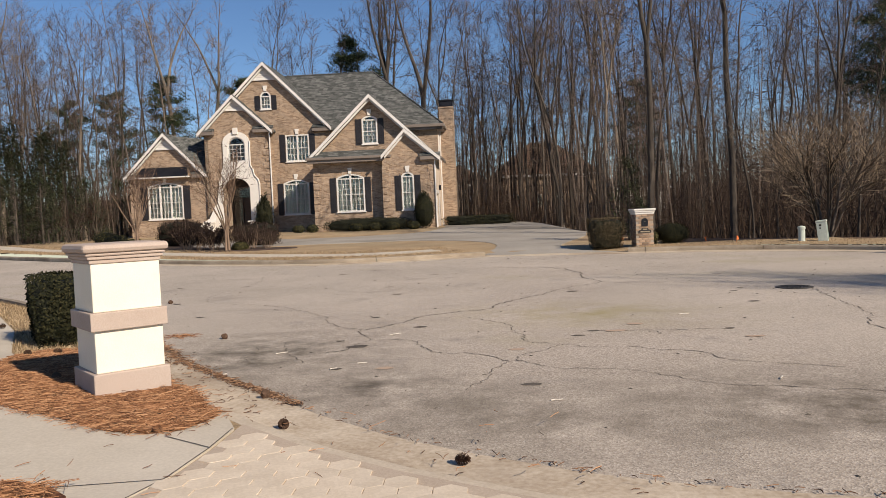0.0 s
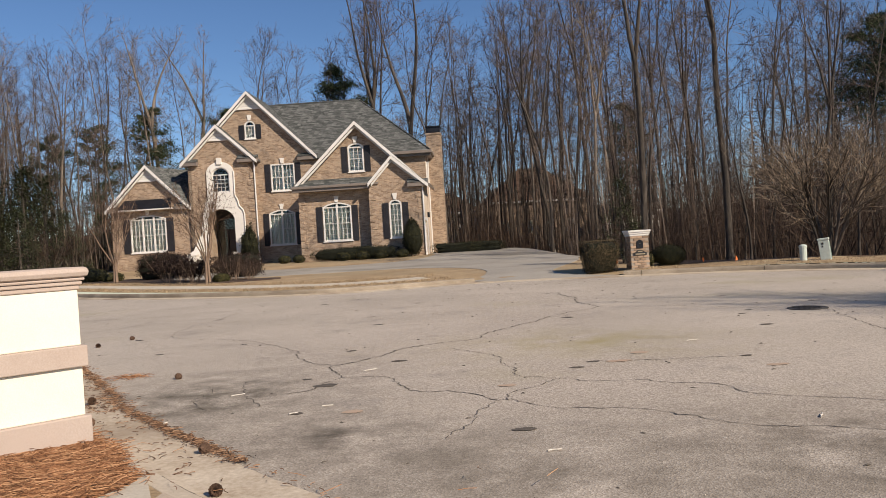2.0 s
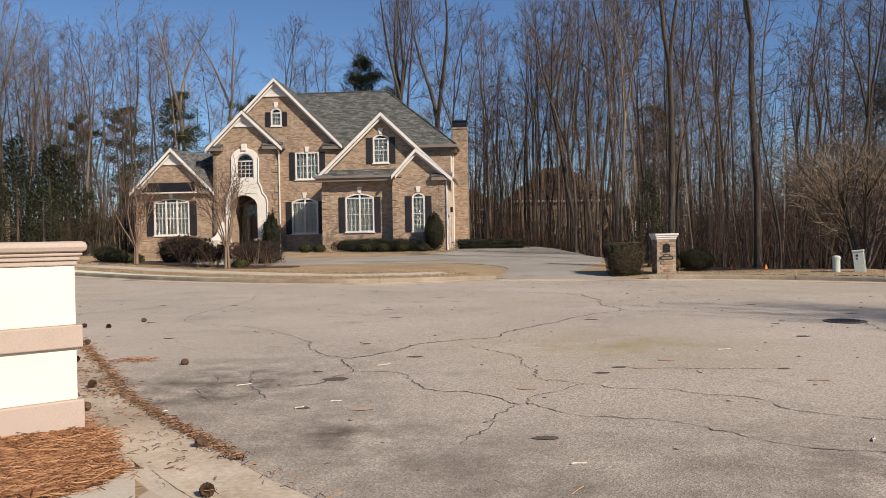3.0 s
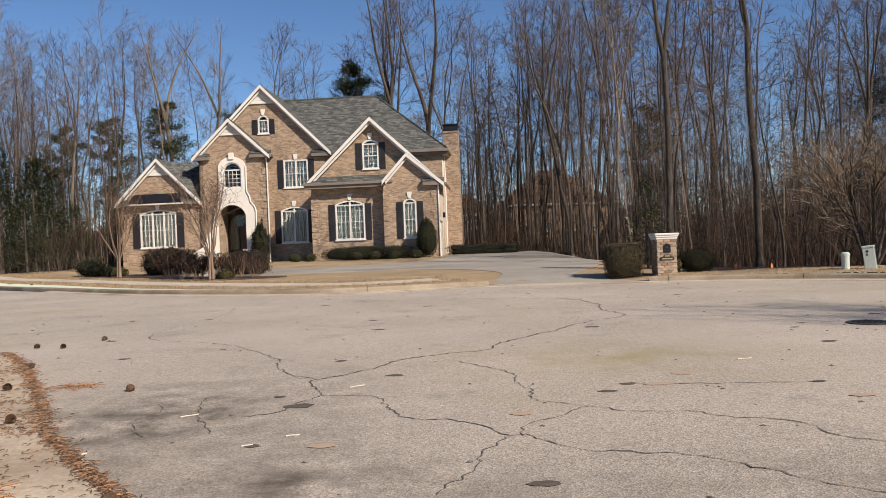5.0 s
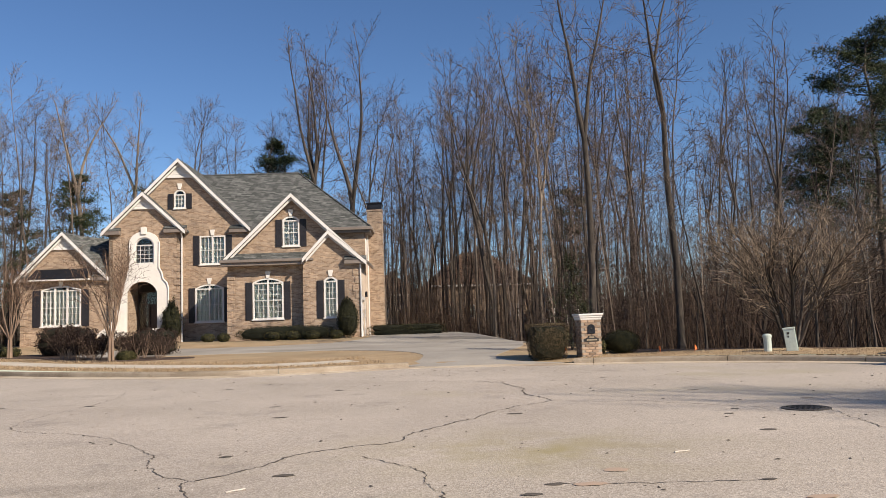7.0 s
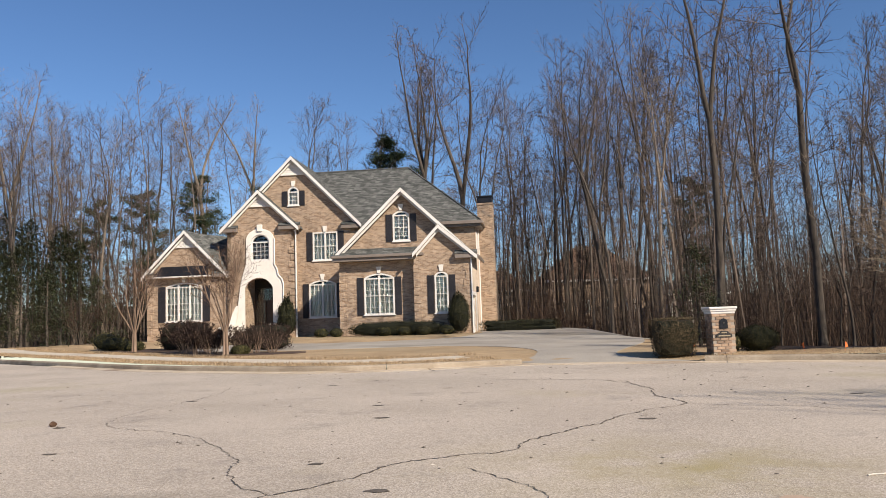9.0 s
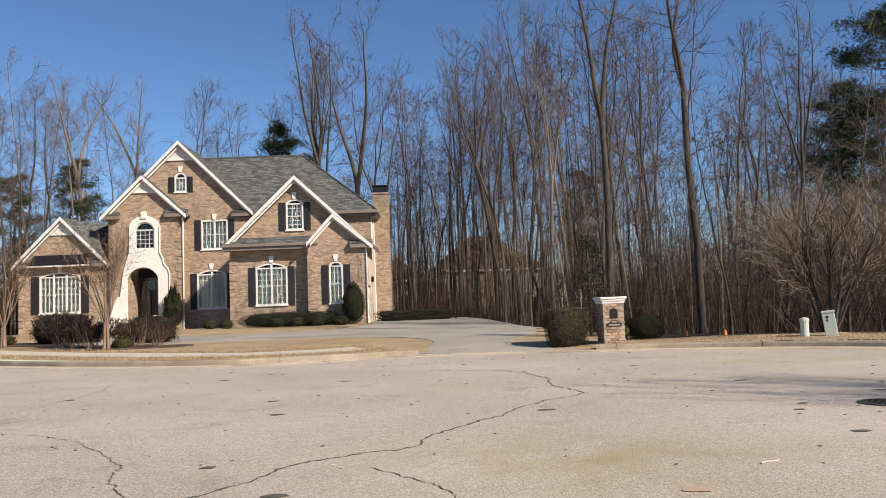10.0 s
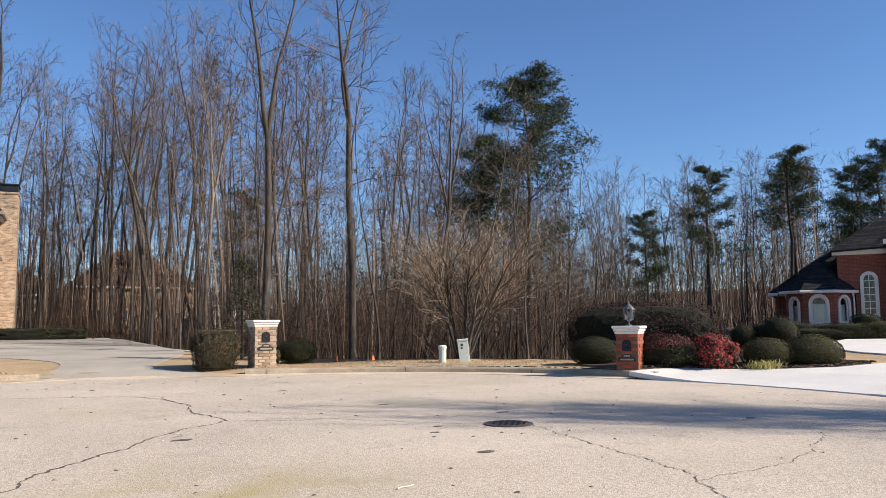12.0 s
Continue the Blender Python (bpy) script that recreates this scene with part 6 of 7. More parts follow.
# dark leaves below paint the shaded part, red is kept to the top
shrub("wine_shrub", "spreading shrub coloured dark as in tree shade, dull wine leaves on top", (14.15, 17.45, lie(14.1, 17.4) - 0.1), (1.9, 1.0, 0.85), "ball", M_LEAF, 6500, 0.026, 28, 0.25, -50, thin=0.12, tips=(M_LEAF_WINE, 2600))
shrub("shrub", "rounded olive green clipped shrub in a mulched bed", (15.9, 16.1, lie(15.9, 16) - 0.08), (1.35, 1.15, 0.75), "ball", M_LEAF_OLIVE, 14000, 0.014, 24, 0.05, thin=0.04, flat=0.12, group="mulch bed shrubs")
shrub("shrub", "rounded olive green clipped shrub in a mulched bed", (16.75, 15.6, lie(16.8, 15.6) - 0.08), (1.6, 1.25, 0.8), "ball", M_LEAF_OLIVE, 18000, 0.014, 25, 0.05, thin=0.04, flat=0.12, group="mulch bed shrubs")
shrub("globe_shrub", "dark round clipped shrub on the far lawn", (24.2, 23.3, lie(24.2, 23.3) - 0.05), (0.95, 0.95, 0.85), "ball", M_LEAF, 5000, 0.018, 26, 0.03, thin=0.04, flat=0.12, group="far globes")
shrub("globe_shrub", "dark round clipped shrub on the far lawn", (25.0, 22.4, lie(25, 22.4) - 0.05), (1.35, 1.35, 1.15), "ball", M_LEAF, 8000, 0.018, 27, 0.03, thin=0.04, flat=0.12, group="far globes")
for i, (x, y, sx, sz) in enumerate(((31.2, 25.6, 3.6, 0.55), (32.3, 24.6, 2.6, 0.75), (33.2, 23.7, 1.6, 0.8), (31.9, 27.2, 3.2, 0.8), (34.6, 25.0, 1.3, 1.1))):
    shrub("low_hedge", "low clipped hedge before the red brick house", (x, y, lie(x, y) - 0.03), (sx, 1.0, sz), "loaf", M_LEAF_OLIVE if i < 3 else M_LEAF, 7000, 0.024, 30 + i, 0.05, -50, "hedges of the red house", thin=0.05, flat=0.15)
for i, (x, y, h) in enumerate(((-21.6, 51.4, 3.6), (-22.8, 50.2, 3.0))):
    twig_shrub("bush", "tall bare brown bush beside the house", (x, y, lie(x, y)), h, 12, M_TWIG_WARM, 80 + i, 0.5, None, "bushes beside the house", 0.008, (12, 9, 6), top=3, bark=M_BARK)
# yellow ornamental grass
_v, _f = [], []
_r = random.Random(9)
for _ in range(420):
    a, t = _r.random() * 6.283, _r.uniform(0.1, 0.9)
    p = Vector((_r.gauss(0, 0.16), _r.gauss(0, 0.16), -0.02))
    d = Vector((math.cos(a) * t, math.sin(a) * t, 1)).normalized() * _r.uniform(0.18, 0.34)
    q = p + d + Vector((math.cos(a) * t * 0.14, math.sin(a) * t * 0.14, -0.05))
    w = Vector((-math.sin(a), math.cos(a), 0)) * 0.008
    b = len(_v)
    _v += [p - w, p + w, p + d * 0.7 + w, p + d * 0.7 - w, q]
    _f += [(b, b + 1, b + 2, b + 3), (b + 3, b + 2, b + 4)]
o = raw("ornamental_grass", _v, _f, M_LEAF_YEL)
o.matrix_basis = pose(15.35, 15.75, lie(15.3, 15.7))
tagged(o, "clump of yellow ornamental grass in dark mulch", "grass clump")

# brush and distant woods, nobody could count them
def brush(seed, spots, r0, twigs, v, f, low=0.12, reach=0.26, rise=(-0.15, 0.5), lean=0.36):
    """Bare bushes: a crooked stem each, with fine side twigs from low down."""
    rng = random.Random(seed)
    for x, y, h in spots(rng):
        if from_street(x, y) < 3.2 or (11 < x < 14 and y < 26.5):
            continue
        p = Vector((x, y, lie(x, y) - 0.1))
        d = Vector((rng.gauss(0, lean), rng.gauss(0, lean), 1)).normalized()
        m = p + d * h * 0.55
        q = m + (d + Vector((rng.gauss(0, lean * 0.8), rng.gauss(0, lean * 0.8), 0))).normalized() * h * 0.45
        r = r0 * rng.uniform(0.5, 1.3)
        spike(v, f, [p, m, q], r)
        for _ in range(twigs):
            t = rng.uniform(low, 1)
            o = p.lerp(m, t * 2) if t < 0.5 else m.lerp(q, t * 2 - 1)
            e = o + Vector((rng.gauss(0, 0.5), rng.gauss(0, 0.5), rng.uniform(*rise))) * h * reach * (1.25 - 0.6 * t)
            spike(v, f, [o, e], r * 0.4)
            if rng.random() < 0.5:
                spike(v, f, [o.lerp(e, 0.5), o.lerp(e, 0.5) + Vector((rng.gauss(0, 0.4), rng.gauss(0, 0.4), rng.uniform(0, 0.5))) * h * reach * 0.6], r * 0.28)


def far_band(rng):
    for _ in range(3000):
        yield rng.uniform(-62, 62), rng.uniform(90, 120), 4 + 10 * rng.random()
    for _ in range(2600):
        a, d = radians(rng.uniform(24, 74)), rng.uniform(80, 128)
        yield 0.6 + d * math.sin(a), 4.6 + d * math.cos(a), 3 + 13 * rng.random() ** 1.2


def mid_band(rng):
    for _ in range(1500):
        x = rng.uniform(4, 27)
        yield x, (57 if x < 11 else 42) + abs(rng.gauss(0, 7)), 1.0 + 4.5 * rng.random() ** 1.8
    for _ in range(2500):
        x = rng.uniform(9.5, 76)
        y = max(28.5, 42 - x * 0.35 if x < 24 else 33.6 + (x - 24) * 0.62) + abs(rng.gauss(0, 11))
        yield x, y, 1.0 + 5.0 * rng.random() ** 1.8
    for _ in range(1800):
        x, y = rng.uniform(-58, 40), 66 + abs(rng.gauss(0, 10))
        yield x, (y - 11 * rng.random() if x < -22 else y), rng.uniform(1.0, 4.0)


def pole_band(rng):
    """Slender trees too many to count, row behind row."""
    for _ in range(560):
        x = rng.uniform(10, 62)
        yield x, max(38, 30 + x * 0.55) + rng.uniform(0, 34), rng.uniform(8, 15.5)
    for _ in range(340):
        yield rng.uniform(3, 26), rng.uniform(60, 92), rng.uniform(10, 21)
    for _ in range(620):
        yield rng.uniform(-62, 10), rng.uniform(72, 100), rng.uniform(9, 19)
    for _ in range(170):
        yield rng.uniform(-56, -23), rng.uniform(57, 73), rng.uniform(6, 13)
    for _ in range(480):
        a, d = radians(rng.uniform(29, 72)), rng.uniform(50, 88)
        yield 0.6 + d * math.sin(a), 4.6 + d * math.cos(a), rng.uniform(7, 13)


def edge_band(rng):
    for _ in range(330):
        x = rng.uniform(13, 26)
        yield x, max(27.0, 34 - (x - 12) * 0.3) + abs(rng.gauss(0, 4.5)), rng.uniform(2.5, 6.0)


_v, _f = [], []
brush(77, far_band, 0.06, 7, _v, _f)
brush(78, mid_band, 0.016, 11, _v, _f, 0.1, 0.36, (-0.2, 0.4))
tagged(raw("underbrush", _v, _f, M_TWIG_WARM), "dense brown bare underbrush and far winter woods", "underbrush", "", "stuff")
_v, _f = [], []
brush(81, pole_band, 0.038, 26, _v, _f, 0.3, 0.115, (-0.1, 0.65), 0.07)
tagged(raw("slender_woods", _v, _f, M_TWIG), "crowded slender bare trees of the winter woods", "woods", "", "stuff")
_v, _f = [], []
brush(79, edge_band, 0.018, 14, _v, _f, 0.15)
tagged(raw("thicket", _v, _f, M_TWIG_WARM), "thicket of thin brown bare stems at the wood's edge", "thicket", "", "stuff")
# ---- the red brick house across the turning circle ----
RED = thing("house", "red brick house with black hip roofs and white arched windows", "house", (41.2, 31.0, 0.3))
# its own plan: x along the front, y back, z up, looking to the street
RM = Matrix.Translation((39.6, 32.6, 0.25)) @ pose(0, 0, 0, 0, 0, -57)
rb = Builder(RED, RM)
rb.arch_mat = M_RED


def arched(w):
    return opening((w[0], w[1], w[2], w[3], (w[1] - w[0]) * 0.5))


# turret bay: three faces of brick with arched windows
def bay_face(p, q, z1, holes, mat):
    (x0, y0), (x1, y1) = p, q
    ln = math.hypot(x1 - x0, y1 - y0)
    d = Vector(((x1 - x0) / ln, (y1 - y0) / ln))
    nrm = Vector((d.y, -d.x))
    put = lambda u, h, dd: (x0 + d.x * u - nrm.x * dd, y0 + d.y * u - nrm.y * dd, h)
    rb.add("wall", panel([(0, -0.3), (ln, -0.3), (ln, z1), (0, z1)], [arched(w) for w in holes], 0.25, put), mat)
    for w in holes:
        big = arched((w[0] - 0.13, w[1] + 0.13, w[2] - 0.1, w[3] + 0.13))
        rb.add("window_surround", panel(big, [arched(w)], 0.12, lambda u, h, dd: put(u, h, dd - 0.08)), M_STUCCO, label="white arched window surround")
        rb.add("window_sash", panel(arched(w), [arched((w[0] + 0.07, w[1] - 0.07, w[2] + 0.07, w[3] - 0.07))], 0.08, lambda u, h, dd: put(u, h, dd + 0.02)), M_TRIM)
        rb.add("pane", panel(arched(w), (), 0.01, lambda u, h, dd: put(u, h, dd + 0.06)), M_GLASS)
        rb.add("curtain", panel([(w[0], w[2]), (w[1], w[2]), (w[1], w[2] + (w[3] - w[2]) * 0.7), (w[0], w[2] + (w[3] - w[2]) * 0.7)], (), 0.02, lambda u, h, dd: put(u, h, dd + 0.2)), M_CURTAIN)
        rb.add("sill", panel([(w[0] - 0.25, w[2] - 0.22), (w[1] + 0.25, w[2] - 0.22), (w[1] + 0.25, w[2] - 0.1), (w[0] - 0.25, w[2] - 0.1)], (), 0.2, lambda u, h, dd: put(u, h, dd - 0.14)), M_STUCCO)


BAY = [(0.0, 2.6), (0.0, 1.1), (0.95, 0.0), (2.5, 0.0), (3.4, 1.1), (3.4, 2.6)]
bay_face(BAY[0], BAY[1], 2.55, [], M_RED_SIDE)
bay_face(BAY[1], BAY[2], 2.55, [(0.45, 1.05, 0.85, 2.2)], M_RED)
bay_face(BAY[2], BAY[3], 2.55, [(0.38, 1.17, 0.85, 2.3)], M_RED)
bay_face(BAY[3], BAY[4], 2.55, [(0.36, 1.06, 0.85, 2.25)], M_RED)
bay_face(BAY[4], BAY[5], 2.55, [], M_RED_SIDE)
cen = (1.72, 1.9)
for a, b in zip(BAY, BAY[1:]):
    ex = lambda p: (cen[0] + (p[0] - cen[0]) * 1.16, cen[1] + (p[1] - cen[1]) * 1.2)
    (ax, ay), (bx, by) = ex(a), ex(b)
    rb.roof([(ax, ay, 2.62), (bx, by, 2.62), (cen[0], cen[1] + 0.3, 4.55)], M_ROOF_DARK)
    rb.add("eave", pipe([(ax, ay, 2.55), (bx, by, 2.55)], 0.09, 6), M_TRIM, label="white moulded eave")
# the lower wing's roof and the tall main block
rb.wall([(-0.6, -0.3), (3.6, -0.3), (3.6, 2.6), (-0.6, 2.6)], [], 2.6, M_RED)
rb.side([(2.85, -0.3), (11, -0.3), (11, 2.6), (2.85, 2.6)], -0.35, M_RED_SIDE)
rb.roof([(-1.0, 2.2, 2.6), (5.0, 2.2, 2.6), (5.0, 7.5, 6.7), (4.2, 7.5, 6.7)], M_ROOF_DARK)
rb.roof([(-1.0, 12.5, 2.6), (-1.0, 2.2, 2.6), (4.2, 7.5, 6.7)], M_ROOF_DARK)
rb.add("eave", pipe([(-1.0, 2.2, 2.5), (5.0, 2.2, 2.5)], 0.1, 6), M_TRIM)
rb.wall([(2.75, 2.7), (3.6, 2.7), (3.6, 4.7), (2.75, 4.7)], [], 1.2, M_RED)
rb.side([(1.45, 2.7), (6, 2.7), (6, 4.7), (1.45, 4.7)], 3.0, M_RED_SIDE)
rb.wall([(3.6, -0.3), (14, -0.3), (14, 4.7), (3.6, 4.7)], [arched((4.0, 4.54, 1.3, 3.47))], 1.2, M_RED)
rb.add("window_surround", panel(arched((3.82, 4.72, 1.15, 3.65)), [arched((4.0, 4.54, 1.3, 3.47))], 0.1, lambda u, h, d: (u, 1.12 + d, h)), M_STUCCO)
rb.add("pane", panel(arched((4.0, 4.54, 1.3, 3.47)), (), 0.01, lambda u, h, d: (u, 1.3 + d, h)), M_GLASS)
for i in range(5):
    rb.add("glazing_bar", B(4.0, 4.54, 1.24, 1.28, 1.6 + i * 0.38, 1.63 + i * 0.38), M_TRIM)
rb.add("glazing_bar", B(4.255, 4.285, 1.24, 1.28, 1.3, 3.45), M_TRIM)
# dark sheet painted as the unlit inside of the arched window
rb.add("dark_backing", B(3.9, 4.8, 2.0, 2.05, 0.8, 4.0), M_SHADE_SHEET)
rb.side([(1.45, -0.3), (11, -0.3), (11, 4.7), (1.45, 4.7)], 3.85, M_RED_SIDE)
rb.wall([(5.3, -0.3), (14, -0.3), (14, 5.2), (5.3, 5.2)], [], 0.2, M_RED)
rb.side([(0.45, -0.3), (1.2, -0.3), (1.2, 5.2), (0.45, 5.2)], 5.55, M_RED_SIDE)
rb.add("frieze", B(2.5, 14.2, 0.95, 1.2, 4.6, 4.85), M_TRIM)
rb.add("frieze", B(5.0, 14.2, -0.1, 0.2, 5.05, 5.3), M_TRIM)
rb.add("belt_course", B(5.2, 14.2, 0.1, 0.2, 2.7, 3.0), M_TRIM)
rb.roof([(2.4, 0.8, 4.85), (14.4, -0.2, 5.3), (12.0, 6.0, 9.6), (9.0, 6.0, 9.6)], M_ROOF_DARK)
rb.roof([(2.4, 11.5, 4.85), (2.4, 0.8, 4.85), (9.0, 6.0, 9.6)], M_ROOF_DARK)
rb.wall([(-0.6, -0.3), (14, -0.3), (14, 4.6), (-0.6, 2.6)], [], 11.0, M_RED)
rb.side([(0.2, -0.3), (11, -0.3), (11, 5.2), (0.2, 5.2)], 14.0, M_RED_SIDE)
for x, y in ((0.05, 1.2), (3.48, 1.0)):
    rb.add("downpipe", pipe([(x - 0.05, y - 0.2, 2.5), (x, y, 2.2), (x, y, 0.0)], 0.05, 6), M_TRIM)
rb.add("step", B(4.6, 6.6, -1.2, 0.2, -0.2, 0.25, 0.03), M_STUCCO)


# ---- houses far off behind the woods ----
def far_house(at, turn, wide, deep, tall, ridge, wall, roof, label):
    e = thing("house", label, "house", at, "houses behind the woods")
    m = Matrix.Translation(at) @ pose(0, 0, 0, 0, 0, turn)
    b = Builder(e, m)
    b.arch_mat = wall
    w, d = wide / 2, deep / 2
    rows = [(x, x + 1.1, z, z + 1.5, 0.0) for z in (1.0, 4.0) if z + 1.6 < tall for x in np.arange(-w + 1.2, w - 1.6, 2.6)]
    b.wall([(-w, -2), (w, -2), (w, tall), (-w, tall)], [opening(r) for r in rows], -d, wall)
    for r in rows:
        win = b.add("window", panel(opening(r), [opening((r[0] + 0.1, r[1] - 0.1, r[2] + 0.1, r[3] - 0.1, 0))], 0.15, lambda u, h, dd: (u, -d - 0.03 + dd, h)), M_TRIM)
        b.add("pane", B(r[0], r[1], -d + 0.08, -d + 0.1, r[2], r[3]), M_GLASS, win)
        b.add("curtain", B(r[0], r[1], -d + 0.2, -d + 0.22, r[2], r[3]), M_CURTAIN, win)
    b.side([(-d, -2), (d, -2), (d, tall), (-d, tall)], -w + 0.25, wall)
    b.side([(-d, -2), (d, -2), (d, tall), (-d, tall)], w, wall)
    b.wall([(-w, -2), (w, -2), (w, tall), (-w, tall)], [], d - 0.25, wall)
    o = 0.4
    c = [(-w - o, -d - o, tall), (w + o, -d - o, tall), (w + o, d + o, tall), (-w - o, d + o, tall)]
    p, q = (-w + d, 0, ridge), (w - d, 0, ridge)
    b.roof([c[0], c[1], q, p], roof)
    b.roof([c[1], c[2], q], roof)
    b.roof([c[2], c[3], p, q], roof)
    b.roof([c[3], c[0], p], roof)
    b.add("eave", B(-w - o, w + o, -d - o - 0.05, -d - o + 0.05, tall - 0.2, tall + 0.02), M_TRIM)


far_house((15.0, 97, -2.4), 4, 12, 9, 7.8, 12.0, M_BRICK, M_ROOF_BROWN, "brown-roofed brick house far behind the bare trees")
far_house((4.8, 104, -1.5), -10, 9, 8, 6.3, 9.0, M_TANSTUCCO, M_ROOF_BROWN, "pinkish stucco house far behind the bare trees")
far_house((25.0, 94, -2.2), 12, 7, 7, 5.6, 7.6, M_STUCCO, M_ROOF, "pale house far behind the bare trees")

# ---- street details ----
def ribbon(line, wide, z, seed, wave=1.0):
    """A ragged crack along a plan line: a shallow strip of dark dirt."""
    rng = random.Random(seed)
    v, f = [], []
    for i, p in enumerate(line):
        a, b = line[max(0, i - 1)], line[min(len(line) - 1, i + 1)]
        t = (b - a).normalized()
        n = Vector((-t.y, t.x))
        c = p + n * wave * (rng.gauss(0, 0.012) + 0.07 * noise.noise((p.x * 1.9, p.y * 1.9, seed)) + 0.04 * noise.noise((p.x * 5, p.y * 5, seed)))
        w = wide * rng.uniform(0.15, 0.75) / 2
        v += [(c.x + n.x * w, c.y + n.y * w, z), (c.x - n.x * w, c.y - n.y * w, z)]
    for i in range(len(line) - 1):
        f.append((2 * i, 2 * i + 1, 2 * i + 3, 2 * i + 2))
    return v, f


CRACKS = [
    ([(1.2, 20.0), (2.95, 19.1), (3.4, 17.45), (3.3, 16.1), (3.35, 15.45), (3.4, 14.8), (2.64, 14.1), (1.95, 13.15), (1.52, 12.57), (1.1, 11.95), (0.8, 11.35), (0.4, 11.2), (-0.05, 10.95), (-0.3, 10.55), (-0.56, 10.2), (-0.78, 9.96), (-1.0, 9.78)], 0.042),
    ([(-1.0, 9.78), (-1.0, 9.47), (-0.85, 8.98), (-0.91, 8.64), (-1.05, 8.35), (-1.3, 8.15)], 0.03),
    ([(-0.85, 8.98), (-0.33, 8.69), (-0.15, 8.09), (0.08, 7.8), (0.33, 7.7), (0.56, 7.44), (0.7, 7.17), (0.8, 7.16), (0.9, 6.95), (1.05, 6.81), (1.35, 6.69), (1.66, 6.58), (1.91, 6.33), (2.11, 6.09), (2.31, 5.88), (2.7, 5.6), (3.4, 5.3), (4.6, 4.5)], 0.022),
    ([(-1.0, 9.78), (-1.26, 10.08), (-1.5, 10.5), (-1.62, 11.1), (-1.85, 11.6), (-2.3, 12.43), (-2.97, 13.27), (-3.68, 13.7), (-4.35, 14.45), (-4.48, 15.8), (-4.25, 17.1), (-4.2, 18.9), (-4.45, 20.2)], 0.02),
    ([(0.46, 10.6), (0.76, 10.05), (0.97, 9.7), (0.99, 9.11), (1.03, 8.77), (1.0, 8.45), (1.08, 8.22), (1.25, 8.16), (1.44, 7.97), (1.61, 7.79), (1.97, 7.7), (2.15, 7.66), (2.3, 7.45), (2.56, 7.31), (2.71, 7.13), (2.75, 6.84), (2.95, 6.64), (3.6, 6.2)], 0.02),
    ([(0.8, 7.16), (0.86, 7.42), (0.98, 7.54), (1.14, 7.64), (1.44, 7.97)], 0.016),
    ([(0.7, 7.17), (0.5, 6.8), (0.42, 6.4), (0.2, 6.0)], 0.014),
    ([(3.4, 14.8), (4.0, 14.37), (4.67, 14.12), (5.17, 13.49), (5.63, 12.9), (5.9, 12.7)], 0.024),
    ([(1.92, 8.83), (2.34, 8.73), (2.82, 8.68), (3.52, 8.59)], 0.026),
    ([(-1.87, 9.02), (-1.82, 8.53), (-1.62, 8.07), (-1.43, 7.59)], 0.016),
    ([(-2.3, 8.9), (-2.1, 8.5), (-2.2, 8.1), (-1.9, 7.6)], 0.013),
    ([(6.38, 12.25), (6.14, 11.38), (5.87, 10.41), (5.75, 9.74), (5.54, 9.11), (5.31, 8.74), (5.14, 8.4), (5.2, 7.5)], 0.026),
    ([(5.35, 8.85), (5.87, 8.94), (6.97, 9.1), (8.61, 9.96)], 0.016),
    ([(2.95, 19.1), (4.6, 18.3), (6.5, 17.4), (8.2, 16.3)], 0.02),
    ([(1.2, 20.0), (-1.6, 20.6), (-4.0, 21.3)], 0.014),
    ([(-2.3, 12.43), (-3.6, 12.0), (-4.6, 11.6)], 0.012),
    ([(2.58, 14.0), (2.62, 13.75), (2.5, 13.6)], 0.018),
]
for i, (pts, w) in enumerate(CRACKS):
    o = raw("crack", *ribbon(smooth_line(pts, 0.05), w, 0.0045, i), M_CRACK, road)
for _line, _z in GROOVES:
    raw("joint", *ribbon([p for p in smooth_line([(q.x, q.y) for q in _line], 0.05)], 0.02, _z, 7, 0.1), M_CRACK, bpy.data.objects["edging"])
# manhole
mh = thing("manhole_cover", "round cast iron manhole cover in the asphalt", "manhole cover", (6.17, 12.47, 0))
part("ring", lathe([(0.3, -0.05), (0.3, 0.012), (0.262, 0.014), (0.262, 0.004), (0.0005, 0.004)], (6.17, 12.47, 0), 28), M_IRON, mh)
part("cover", lathe([(0.255, -0.05), (0.255, 0.012), (0.24, 0.014), (0.0005, 0.016)], (6.17, 12.47, 0), 28), M_IRON, mh)
for i in range(-3, 4):
    h = math.sqrt(0.225 ** 2 - (i * 0.06) ** 2)
    part("rib", B(6.17 + i * 0.06 - 0.011, 6.17 + i * 0.06 + 0.011, 12.47 - h, 12.47 + h, 0.012, 0.022), M_IRON, mh)


def blot(name, x, y, rx, ry, mat, label, seed, z=0.006, cat="paint mark"):
    rng = random.Random(seed)
    n = 14
    ring = [(rx * (1 + rng.uniform(-0.25, 0.2)) * math.cos(6.283 * i / n), ry * (1 + rng.uniform(-0.25, 0.2)) * math.sin(6.283 * i / n), 0) for i in range(n)]
    o = raw(name, [(0, 0, 0.002)] + ring, [(0, 1 + i, 1 + (i + 1) % n) for i in range(n)], mat)
    o.matrix_basis = pose(x, y, z)
    return tagged(o, label, cat)


